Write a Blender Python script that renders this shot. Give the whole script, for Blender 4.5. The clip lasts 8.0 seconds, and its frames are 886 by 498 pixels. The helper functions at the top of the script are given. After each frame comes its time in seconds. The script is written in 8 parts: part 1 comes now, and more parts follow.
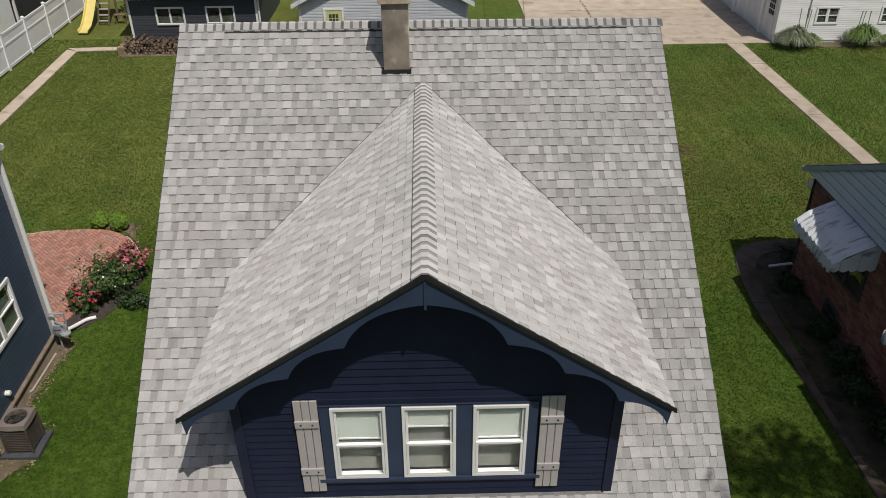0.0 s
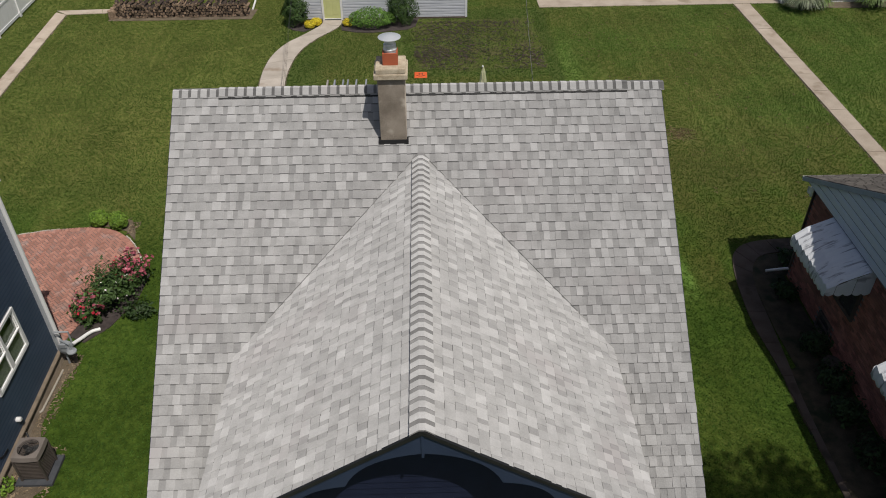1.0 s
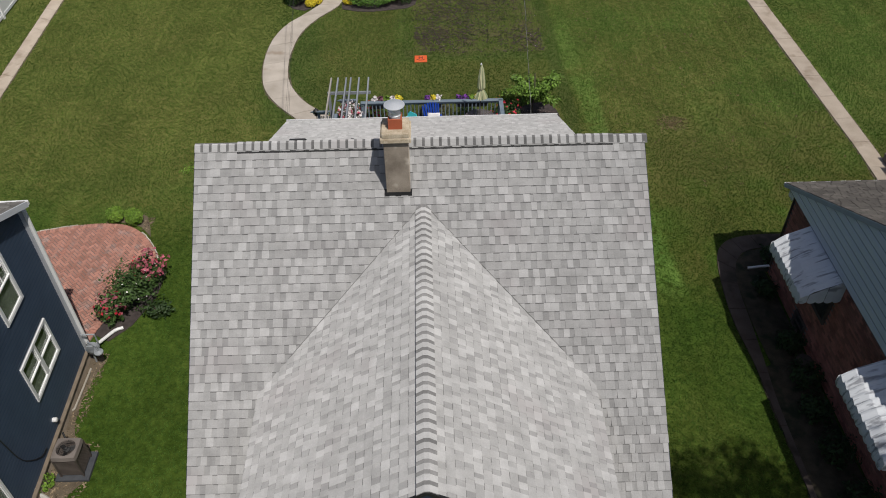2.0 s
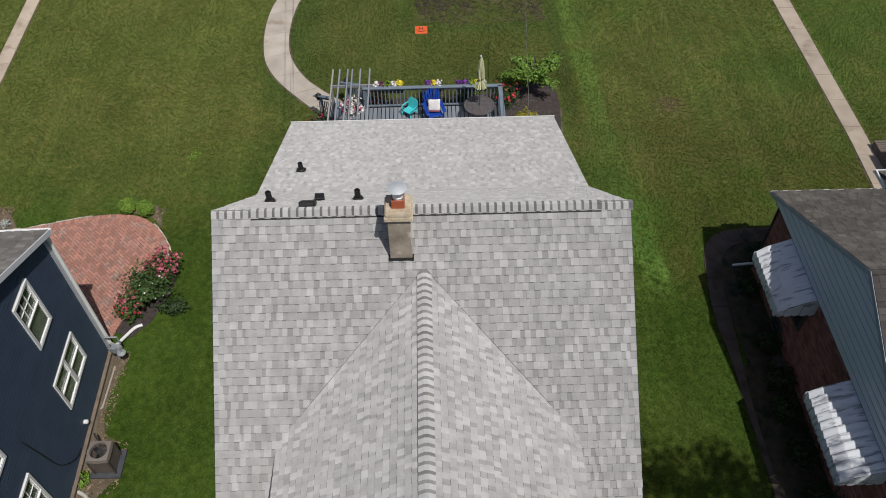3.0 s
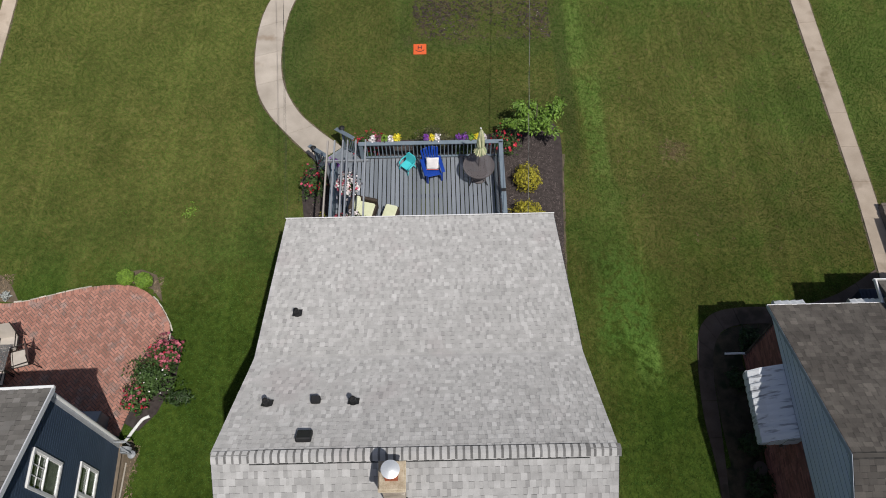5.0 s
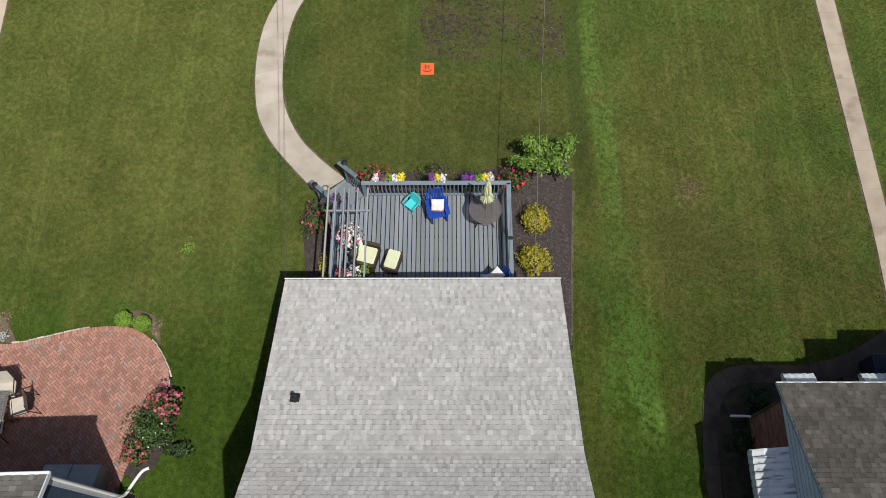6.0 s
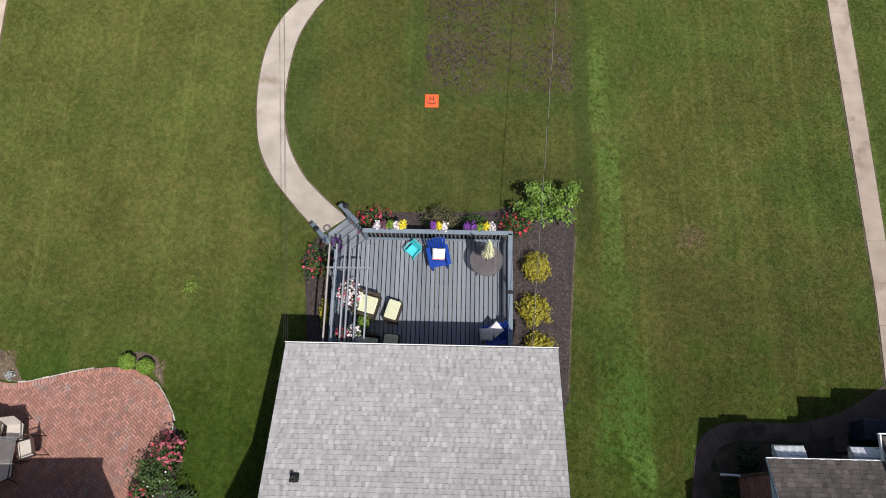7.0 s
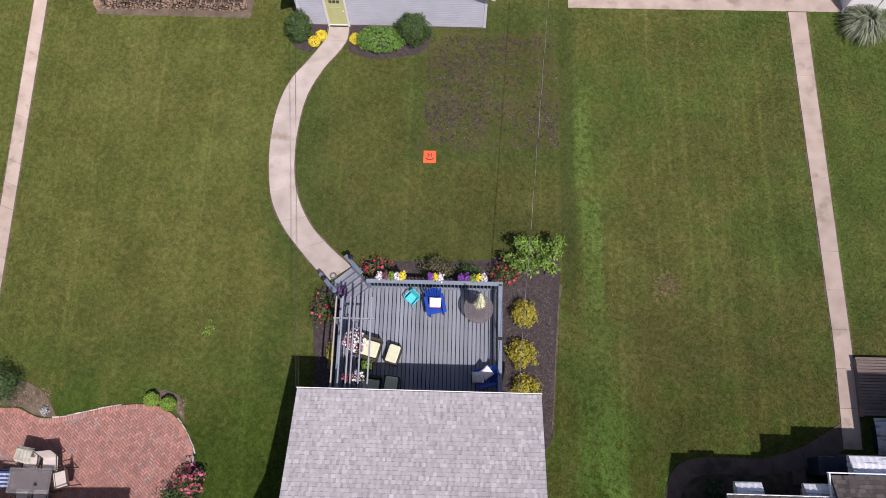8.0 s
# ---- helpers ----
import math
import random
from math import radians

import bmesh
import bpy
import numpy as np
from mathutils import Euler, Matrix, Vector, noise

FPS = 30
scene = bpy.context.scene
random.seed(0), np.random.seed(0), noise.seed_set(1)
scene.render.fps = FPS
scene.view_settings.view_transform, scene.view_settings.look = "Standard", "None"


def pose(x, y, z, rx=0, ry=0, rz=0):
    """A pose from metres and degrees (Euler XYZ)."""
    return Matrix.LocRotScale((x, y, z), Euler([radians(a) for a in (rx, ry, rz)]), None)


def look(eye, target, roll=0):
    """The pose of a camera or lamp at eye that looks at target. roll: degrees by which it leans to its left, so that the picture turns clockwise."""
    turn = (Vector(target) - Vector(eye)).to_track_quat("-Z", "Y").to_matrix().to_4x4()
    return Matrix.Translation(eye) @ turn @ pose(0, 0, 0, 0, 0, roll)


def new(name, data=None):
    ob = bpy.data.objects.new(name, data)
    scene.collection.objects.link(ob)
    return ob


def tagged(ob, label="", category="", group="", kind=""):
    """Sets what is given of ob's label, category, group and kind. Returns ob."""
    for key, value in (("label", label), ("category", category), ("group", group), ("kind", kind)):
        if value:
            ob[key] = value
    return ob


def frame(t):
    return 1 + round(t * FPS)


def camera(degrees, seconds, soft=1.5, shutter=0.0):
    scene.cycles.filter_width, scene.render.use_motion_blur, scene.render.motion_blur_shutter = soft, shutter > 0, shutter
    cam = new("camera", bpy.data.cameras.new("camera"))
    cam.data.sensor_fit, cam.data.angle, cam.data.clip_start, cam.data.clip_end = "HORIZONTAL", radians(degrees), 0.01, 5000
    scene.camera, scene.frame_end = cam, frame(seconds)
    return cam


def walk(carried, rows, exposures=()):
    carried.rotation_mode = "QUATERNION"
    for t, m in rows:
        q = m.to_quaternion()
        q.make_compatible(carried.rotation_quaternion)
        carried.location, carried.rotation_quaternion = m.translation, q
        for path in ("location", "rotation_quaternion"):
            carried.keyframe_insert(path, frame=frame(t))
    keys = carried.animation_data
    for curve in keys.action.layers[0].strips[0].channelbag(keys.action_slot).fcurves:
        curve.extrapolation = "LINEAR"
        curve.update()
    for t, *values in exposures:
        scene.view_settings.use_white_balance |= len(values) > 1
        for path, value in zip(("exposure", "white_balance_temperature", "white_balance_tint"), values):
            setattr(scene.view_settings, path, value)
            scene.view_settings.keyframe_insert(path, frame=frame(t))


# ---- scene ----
cam = camera(59.1, 8.0, soft=0.95)
PATH = [
    (0, (0.047, 0.378, 11.251), (0.082, 2.075, 10.192), -0.4),
    (0.5, (0.101, 1.085, 12.141), (0.133, 2.724, 10.995), -0.5),
    (1, (0.125, 1.576, 13.144), (0.155, 3.153, 11.915), -0.6),
    (1.5, (0.124, 1.701, 14.222), (0.153, 3.215, 12.915), -0.6),
    (1.7, (0.12, 1.683, 14.519), (0.15, 3.189, 13.203), -0.7),
    (2.8, (0.185, 2.562, 17.299), (0.205, 3.886, 15.801), -0.9),
    (3, (0.199, 2.944, 17.751), (0.219, 4.239, 16.227), -0.8),
    (3.5, (0.259, 4.135, 18.856), (0.274, 5.35, 17.268), -1.0),
    (4, (0.357, 5.57, 19.918), (0.367, 6.702, 18.27), -1.2),
    (4.5, (0.467, 7.163, 20.95), (0.473, 8.211, 19.247), -1.4),
    (4.7, (0.486, 7.789, 21.305), (0.494, 8.804, 19.582), -1.2),
    (5.8, (0.739, 11.584, 22.818), (0.717, 12.417, 21.0), -1.5),
    (6, (0.749, 12.406, 22.922), (0.725, 13.2, 21.087), -1.7),
    (6.5, (0.847, 14.262, 23.438), (0.812, 14.96, 21.564), -2.1),
    (7, (0.845, 15.9, 24.29), (0.81, 16.523, 22.39), -1.9),
    (7.5, (0.936, 16.719, 25.614), (0.9, 17.333, 23.711), -2.0),
    (8, (0.979, 16.814, 27.12), (0.944, 17.432, 25.218), -1.7),
]
EXPOSURES = [(0.0, -0.40, 6620, 10), (1.0, -0.50, 6500, 10), (3.5, -0.43, 6330, 10), (4.5, -0.40, 6330, 11), (6.0, -0.08, 6460, 8), (7.0, 0.02, 6330, 13), (7.5, 0.06, 6300, 18), (8.0, 0.08, 6210, 26)]
walk(cam, [(t, look(eye, target, roll)) for t, eye, target, roll in PATH], EXPOSURES)

# ---- daylight ----
SUN_TO = Vector((0.816, -1.329, 2.886)).normalized()
world = bpy.data.worlds.new("sky")
scene.world = world
world.use_nodes = True
wn = world.node_tree
sky = wn.nodes.new("ShaderNodeTexSky")
sky.sky_type = "NISHITA"
sky.sun_disc = False
sky.dust_density = 2.5
sky.sun_elevation = math.asin(SUN_TO.z)
sky.sun_rotation = math.atan2(SUN_TO.x, SUN_TO.y)
wn.links.new(sky.outputs["Color"], wn.nodes["Background"].inputs["Color"])
wn.nodes["Background"].inputs["Strength"].default_value = 0.072
sun = new("sun", bpy.data.lights.new("sun", "SUN"))
sun.data.energy, sun.data.angle, sun.data.color = 4.0, radians(0.53), (1.0, 0.95, 0.87)
sun.matrix_basis = look(SUN_TO * 60, (0, 0, 0))


# ---- helpers of this scene ----
def world_of(o):
    if o.parent is None:
        return o.matrix_basis.copy()
    return world_of(o.parent) @ o.matrix_parent_inverse @ o.matrix_basis


def thing(name, at, label, category, group="", kind="", m=None):
    """An Empty at a thing's base."""
    ob = new(name)
    ob.empty_display_size = 0.2
    ob.matrix_basis = m if m is not None else Matrix.Translation(at)
    return tagged(ob, label, category, group, kind)


def mesh_of(name, bm, mats, smooth=False):
    me = bpy.data.meshes.new(name)
    bmesh.ops.recalc_face_normals(bm, faces=bm.faces)
    bm.to_mesh(me)
    bm.free()
    for m in mats if isinstance(mats, (list, tuple)) else [mats]:
        me.materials.append(m)
    if smooth:
        for p in me.polygons:
            p.use_smooth = True
    return me


def adopt(ob, parent):
    ob.parent = parent
    ob.matrix_parent_inverse = world_of(parent).inverted()
    return ob


def part(name, bm, material, parent=None, label="", smooth=False):
    """Links a bmesh, drawn in world metres, as one mesh object under a thing or a part."""
    ob = new(name, bm if isinstance(bm, bpy.types.Mesh) else mesh_of(name, bm, material, smooth))
    if parent is not None:
        adopt(ob, parent)
    return tagged(ob, label)


def from_lists(name, verts, faces, material, second=None, marks=()):
    """A mesh from lists; marks: for each face, whether it takes the second material."""
    me = bpy.data.meshes.new(name)
    me.from_pydata(verts, [], faces)
    me.materials.append(material)
    if second is not None:
        me.materials.append(second)
        me.polygons.foreach_set("material_index", np.array(marks, dtype=np.int32))
    me.update()
    return me


def add_box(bm, x0, x1, y0, y1, z0, z1, m=None, bevel=0.0):
    made = bmesh.ops.create_cube(bm, size=1.0)["verts"]
    t = Matrix.Translation(((x0 + x1) / 2, (y0 + y1) / 2, (z0 + z1) / 2)) @ Matrix.Diagonal((x1 - x0, y1 - y0, z1 - z0, 1))
    bmesh.ops.transform(bm, matrix=(m @ t) if m is not None else t, verts=made)
    if bevel:
        edges = list({e for v in made for e in v.link_edges})
        bmesh.ops.bevel(bm, geom=edges, offset=bevel, segments=1, affect="EDGES")
    return bm


def box(x0, x1, y0, y1, z0, z1, m=None, bevel=0.0):
    return add_box(bmesh.new(), x0, x1, y0, y1, z0, z1, m, bevel)


def add_prism(bm, outline, depth, m):
    """An outline in a plane's own x, y, pushed out along its z by depth, laid by m."""
    low = [bm.verts.new(m @ Vector((x, y, 0))) for x, y in outline]
    high = [bm.verts.new(m @ Vector((x, y, depth))) for x, y in outline]
    n = len(outline)
    bm.faces.new(low[::-1])
    bm.faces.new(high)
    for i in range(n):
        bm.faces.new((low[i], low[(i + 1) % n], high[(i + 1) % n], high[i]))
    return bm


def slab(outline, z0, z1):
    return add_prism(bmesh.new(), outline, z1 - z0, Matrix.Translation((0, 0, z0)))


def add_tube(bm, points, radius, sides=8, taper=None, cap=True):
    """A round bar along points; taper: the radius at the far end."""
    pts = [Vector(p) for p in points]
    rings = []
    for i, p in enumerate(pts):
        d = (pts[min(i + 1, len(pts) - 1)] - pts[max(i - 1, 0)]).normalized()
        a = d.orthogonal().normalized() if i == 0 else (last_a - d * last_a.dot(d)).normalized()
        last_a = a
        b = d.cross(a)
        k = i / max(1, len(pts) - 1)
        r = radius if taper is None else radius + (taper - radius) * k
        rings.append([bm.verts.new(p + (a * math.cos(q) + b * math.sin(q)) * r) for q in (2 * math.pi * j / sides for j in range(sides))])
    for r0, r1 in zip(rings, rings[1:]):
        for j in range(sides):
            bm.faces.new((r0[j], r0[(j + 1) % sides], r1[(j + 1) % sides], r1[j]))
    if cap:
        bm.faces.new(rings[0][::-1])
        bm.faces.new(rings[-1])
    return bm


def tube(points, radius, sides=8, taper=None):
    return add_tube(bmesh.new(), points, radius, sides, taper)


def add_lathe(bm, profile, at=(0, 0, 0), sides=20, m=None):
    """A round thing about the z axis from (radius, height) pairs."""
    at = Vector(at)
    rings = []
    for r, z in profile:
        ring = [Vector((r * math.cos(2 * math.pi * j / sides), r * math.sin(2 * math.pi * j / sides), z)) + at for j in range(sides)]
        rings.append([bm.verts.new(m @ v if m is not None else v) for v in ring])
    for r0, r1 in zip(rings, rings[1:]):
        for j in range(sides):
            bm.faces.new((r0[j], r0[(j + 1) % sides], r1[(j + 1) % sides], r1[j]))
    bm.faces.new(rings[0][::-1])
    bm.faces.new(rings[-1])
    return bm


def lathe(profile, at=(0, 0, 0), sides=20, m=None):
    return add_lathe(bmesh.new(), profile, at, sides, m)


def curve_through(points, steps=6, closed=False):
    """A smooth line through points (Catmull-Rom)."""
    pts = [Vector(p) for p in points]
    n = len(pts)
    out = []
    for i in range(n if closed else n - 1):
        p0 = pts[(i - 1) % n] if closed or i > 0 else pts[0] * 2 - pts[1]
        p1, p2 = pts[i % n], pts[(i + 1) % n]
        p3 = pts[(i + 2) % n] if closed or i + 2 < n else p2 * 2 - p1
        for k in range(steps):
            t = k / steps
            out.append(0.5 * (2 * p1 + (p2 - p0) * t + (2 * p0 - 5 * p1 + 4 * p2 - p3) * t * t + (3 * p1 - p0 - 3 * p2 + p3) * t ** 3))
    if not closed:
        out.append(pts[-1])
    return out


# ---- materials ----
def surface(name, dark, light, rough=0.7, scale=6.0, fine=60.0, bump=0.2, piece=0.0, metal=0.0, spread=0.25, stretch=(1, 1, 1), patch=None, coat=0.0, spec=0.5):
    """A surface with two scales of variation and fine relief. piece: how far single pieces differ; patch: a second tone in broad stains."""
    m = bpy.data.materials.new(name)
    m.use_nodes = True
    nt = m.node_tree
    nd, ln = nt.nodes, nt.links.new
    bsdf = nd["Principled BSDF"]
    co = nd.new("ShaderNodeNewGeometry")
    mp = nd.new("ShaderNodeMapping")
    mp.inputs["Scale"].default_value = stretch
    mp.inputs["Location"].default_value = (0.37, 0.71, 0.53)
    ln(co.outputs["Position"], mp.inputs["Vector"])

    def noise_node(sc, detail=4.0):
        n = nd.new("ShaderNodeTexNoise")
        n.inputs["Scale"].default_value, n.inputs["Detail"].default_value = sc, detail
        ln(mp.outputs["Vector"], n.inputs["Vector"])
        return n

    big, small = noise_node(scale), noise_node(fine, 2.0)
    mixed = nd.new("ShaderNodeMath")
    mixed.operation = "MULTIPLY_ADD"
    mixed.inputs[1].default_value = 0.45
    ln(small.outputs["Fac"], mixed.inputs[0])
    ln(big.outputs["Fac"], mixed.inputs[2])
    span = nd.new("ShaderNodeMapRange")
    span.inputs["From Min"].default_value, span.inputs["From Max"].default_value = 0.72 - spread, 0.72 + spread
    ln(mixed.outputs[0], span.inputs["Value"])
    tone = nd.new("ShaderNodeMix")
    tone.data_type = "RGBA"
    tone.inputs[6].default_value, tone.inputs[7].default_value = (*dark, 1), (*light, 1)
    ln(span.outputs[0], tone.inputs[0])
    colour = tone.outputs[2]
    if patch is not None:
        stain = noise_node(patch[1], 3.0)
        edge = nd.new("ShaderNodeMapRange")
        edge.inputs["From Min"].default_value, edge.inputs["From Max"].default_value = patch[2], patch[2] + 0.12
        ln(stain.outputs["Fac"], edge.inputs["Value"])
        over = nd.new("ShaderNodeMix")
        over.data_type = "RGBA"
        over.inputs[7].default_value = (*patch[0], 1)
        ln(edge.outputs[0], over.inputs[0])
        ln(colour, over.inputs[6])
        colour = over.outputs[2]
    if piece:
        info = nd.new("ShaderNodeObjectInfo")
        add = nd.new("ShaderNodeMath")
        add.operation = "ADD"
        ln(info.outputs["Random"], add.inputs[0])
        ln(co.outputs["Random Per Island"], add.inputs[1])
        fr = nd.new("ShaderNodeMath")
        fr.operation = "FRACT"
        ln(add.outputs[0], fr.inputs[0])
        gain = nd.new("ShaderNodeMapRange")
        gain.inputs["To Min"].default_value, gain.inputs["To Max"].default_value = 1 - piece, 1 + piece
        ln(fr.outputs[0], gain.inputs["Value"])
        hsv = nd.new("ShaderNodeHueSaturation")
        ln(gain.outputs[0], hsv.inputs["Value"])
        ln(colour, hsv.inputs["Color"])
        colour = hsv.outputs["Color"]
    ln(colour, bsdf.inputs["Base Color"])
    bsdf.inputs["Diffuse Roughness"].default_value = 1.0 if rough > 0.84 else 0.0
    bsdf.inputs["Roughness"].default_value, bsdf.inputs["Metallic"].default_value = rough, metal
    bsdf.inputs["Specular IOR Level"].default_value = spec
    if coat:
        bsdf.inputs["Coat Weight"].default_value = coat
    if bump:
        b = nd.new("ShaderNodeBump")
        b.inputs["Strength"].default_value, b.inputs["Distance"].default_value = bump, 0.01
        ln(mixed.outputs[0], b.inputs["Height"])
        ln(b.outputs["Normal"], bsdf.inputs["Normal"])
    return m


def glass(name, tint=(0.9, 0.95, 0.95)):
    m = bpy.data.materials.new(name)
    m.use_nodes = True
    b = m.node_tree.nodes["Principled BSDF"]
    b.inputs["Base Color"].default_value = (*tint, 1)
    b.inputs["Transmission Weight"].default_value, b.inputs["Roughness"].default_value = 1.0, 0.02
    return m


SHINGLE = surface("roof_shingle", (0.385, 0.379, 0.374), (0.495, 0.488, 0.483), 0.95, 4.0, 50, 0.9, 0.05, spread=0.2, patch=((0.42, 0.40, 0.398), 0.7, 0.58))
SHINGLE_PALE = surface("pale_shingle", (0.445, 0.439, 0.434), (0.56, 0.553, 0.548), 0.95, 4.0, 50, 0.9, 0.06, spread=0.2, patch=((0.49, 0.47, 0.467), 0.7, 0.58))
SHINGLE_LOW = surface("grey_under_shingle", (0.335, 0.330, 0.326), (0.43, 0.424, 0.42), 0.95, 4.0, 50, 0.9, 0.08, spread=0.2, patch=((0.35, 0.335, 0.334), 0.7, 0.58))
SH_EDGE = surface("cut_shingle_edge", (0.155, 0.153, 0.151), (0.235, 0.232, 0.229), 0.95, 20, 200, 0.2)
SHINGLE_OLD = surface("old_shingle", (0.10, 0.095, 0.088), (0.17, 0.16, 0.15), 0.92, 1.5, 200, 0.5, 0.16)
SHINGLE_BROWN = surface("brown_grey_shingle", (0.064, 0.057, 0.051), (0.125, 0.113, 0.101), 0.92, 1.5, 90, 0.5, 0.18)
OLD_PALE = surface("pale_old_shingle", (0.13, 0.125, 0.118), (0.21, 0.20, 0.19), 0.92, 1.5, 90, 0.5, 0.16)
BROWN_DARK = surface("dark_brown_shingle", (0.058, 0.051, 0.046), (0.11, 0.098, 0.088), 0.92, 1.5, 60, 0.5, 0.2)
BROWN_PALE = surface("faded_brown_shingle", (0.082, 0.073, 0.065), (0.15, 0.135, 0.12), 0.92, 1.5, 60, 0.5, 0.2)
SH_BAND = surface("shingle_pigment_band", (0.19, 0.188, 0.186), (0.27, 0.267, 0.264), 0.95, 6, 75, 0.6, 0.15)
OLD_BAND = surface("old_shingle_lower_edge", (0.03, 0.028, 0.026), (0.06, 0.056, 0.052), 0.95, 6, 75, 0.4, 0.3)
RIDGE_DARK = surface("dark_vent_strip", (0.02, 0.02, 0.02), (0.04, 0.04, 0.04), 0.8)
NAVY = surface("navy_paint", (0.011, 0.015, 0.037), (0.017, 0.023, 0.052), 0.55, 3, 90, 0.12, spec=0.25)
NAVY_TRIM = surface("navy_trim_paint", (0.024, 0.038, 0.078), (0.034, 0.052, 0.10), 0.5, 3, 90, 0.1)
NAVY_SIDING = surface("neighbour_navy_siding", (0.046, 0.070, 0.114), (0.060, 0.090, 0.142), 0.5, 2, 90, 0.08)
WHITE = surface("white_vinyl", (0.84, 0.84, 0.835), (0.91, 0.91, 0.90), 0.45, 2, 70, 0.05)
WINDOW_WHITE = surface("weathered_white_frame", (0.74, 0.74, 0.735), (0.84, 0.84, 0.83), 0.45, 3, 70, 0.05)
WHITE_SIDING = surface("white_siding", (0.70, 0.72, 0.745), (0.80, 0.815, 0.835), 0.5, 2, 70, 0.05)
GREY_SIDING = surface("pale_grey_siding", (0.53, 0.55, 0.60), (0.61, 0.63, 0.68), 0.5, 2, 70, 0.05)
SHUTTER = surface("greige_shutter", (0.40, 0.37, 0.36), (0.48, 0.45, 0.44), 0.55, 3, 80, 0.1)
def lawn_material(name="mown_lawn", blades=False):
    """Mown grass: blade-fine grain, mottling, faint mowing stripes, a worn weedy plot and a lusher strip."""
    m = bpy.data.materials.new(name)
    m.use_nodes = True
    nt = m.node_tree
    nd, ln = nt.nodes, nt.links.new
    bsdf = nd["Principled BSDF"]
    geo = nd.new("ShaderNodeNewGeometry")
    sep = nd.new("ShaderNodeSeparateXYZ")
    ln(geo.outputs["Position"], sep.inputs[0])

    def grain(scale, detail=3.0, stretch=None):
        n = nd.new("ShaderNodeTexNoise")
        n.inputs["Scale"].default_value, n.inputs["Detail"].default_value = scale, detail
        mp = nd.new("ShaderNodeMapping")
        mp.inputs["Scale"].default_value = stretch or (1, 1, 1)
        mp.inputs["Location"].default_value = (3.37, 1.71, 0.53)
        mp.inputs["Rotation"].default_value = (0, 0, 0) if stretch else (0.5, 0.35, 0.7)
        ln(geo.outputs["Position"], mp.inputs["Vector"])
        ln(mp.outputs["Vector"], n.inputs["Vector"])
        return n.outputs["Fac"]

    def calc(op, a, b=0.5, c=0.0):
        n = nd.new("ShaderNodeMath")
        n.operation = op
        for k, v in enumerate((a, b, c)):
            if isinstance(v, (int, float)):
                n.inputs[k].default_value = v
            else:
                ln(v, n.inputs[k])
        return n.outputs[0]

    def ramp(v, lo, hi):
        n = nd.new("ShaderNodeMapRange")
        n.interpolation_type = "SMOOTHSTEP"
        n.inputs["From Min"].default_value, n.inputs["From Max"].default_value = lo, hi
        ln(v, n.inputs["Value"])
        return n.outputs[0]

    def blend(f, a, b):
        n = nd.new("ShaderNodeMix")
        n.data_type = "RGBA"
        for k, v in ((0, f), (6, a), (7, b)):
            if isinstance(v, float):
                n.inputs[k].default_value = v
            elif isinstance(v, tuple):
                n.inputs[k].default_value = (*v, 1)
            else:
                ln(v, n.inputs[k])
        return n.outputs[2]

    def inside_span(v, lo, hi, soft):
        return calc("MULTIPLY", ramp(v, lo - soft, lo + soft), calc("SUBTRACT", 1.0, ramp(v, hi - soft, hi + soft)))

    broad, mid, small, fine = grain(0.22), grain(0.9, 5.0), grain(6.0, 8.0), grain(19.0, 5.0)
    mown = grain(1.0, 4.0, (3.0, 0.10, 1.0))
    lines = ramp(grain(1.0, 2.0, (4.6, 0.03, 1.0)), 0.57, 0.68)
    cloud = grain(0.55, 5.0)
    warp = calc("MULTIPLY_ADD", grain(0.8), 1.2, -0.6)
    x = calc("ADD", sep.outputs["X"], warp)
    y = calc("ADD", sep.outputs["Y"], warp)
    mottle = calc("ADD", calc("ADD", calc("MULTIPLY", mid, 0.30), calc("MULTIPLY", small, 0.50)), calc("MULTIPLY", mown, 0.20))
    base = blend(ramp(mottle, 0.36, 0.64), LAWN_DARK, LAWN_LIGHT)
    dry = blend(ramp(mottle, 0.36, 0.64), LAWN_DRY0, LAWN_DRY1)
    # the lawn past the lush strip is drier, the one round the landing pad duller
    parched = calc("MULTIPLY", calc("MULTIPLY", ramp(x, 5.6, 7.6), calc("SUBTRACT", 1.0, ramp(x, 10.0, 13.8))), calc("MULTIPLY_ADD", ramp(y, 27.5, 33.0), -0.09, calc("MULTIPLY", ramp(y, 18.5, 23.0), 0.11)))
    thirst = calc("ADD", calc("ADD", calc("MULTIPLY", broad, 0.45), calc("MULTIPLY", grain(0.7, 6.0), 0.55)), parched)
    colour = blend(calc("MULTIPLY", ramp(thirst, 0.40, 0.62), 0.95), base, dry)
    west = calc("MULTIPLY", calc("SUBTRACT", 1.0, ramp(x, -6.6, -5.2)), ramp(y, 20.0, 23.0))
    colour = blend(calc("MULTIPLY", west, 0.70), colour, blend(ramp(mottle, 0.36, 0.64), (0.082, 0.093, 0.018), (0.138, 0.144, 0.036)))
    straw = calc("MULTIPLY", ramp(grain(3.0, 8.0), 0.54, 0.70), ramp(thirst, 0.42, 0.60))
    colour = blend(calc("MULTIPLY", straw, 0.35), colour, (0.165, 0.128, 0.052))
    dull = calc("MULTIPLY", inside_span(x, -5.0, 5.0, 0.3), inside_span(y, 24.5, 36.5, 0.4))
    colour = blend(calc("MULTIPLY", dull, 0.60), colour, blend(ramp(mottle, 0.38, 0.62), (0.060, 0.061, 0.013), (0.098, 0.093, 0.026)))
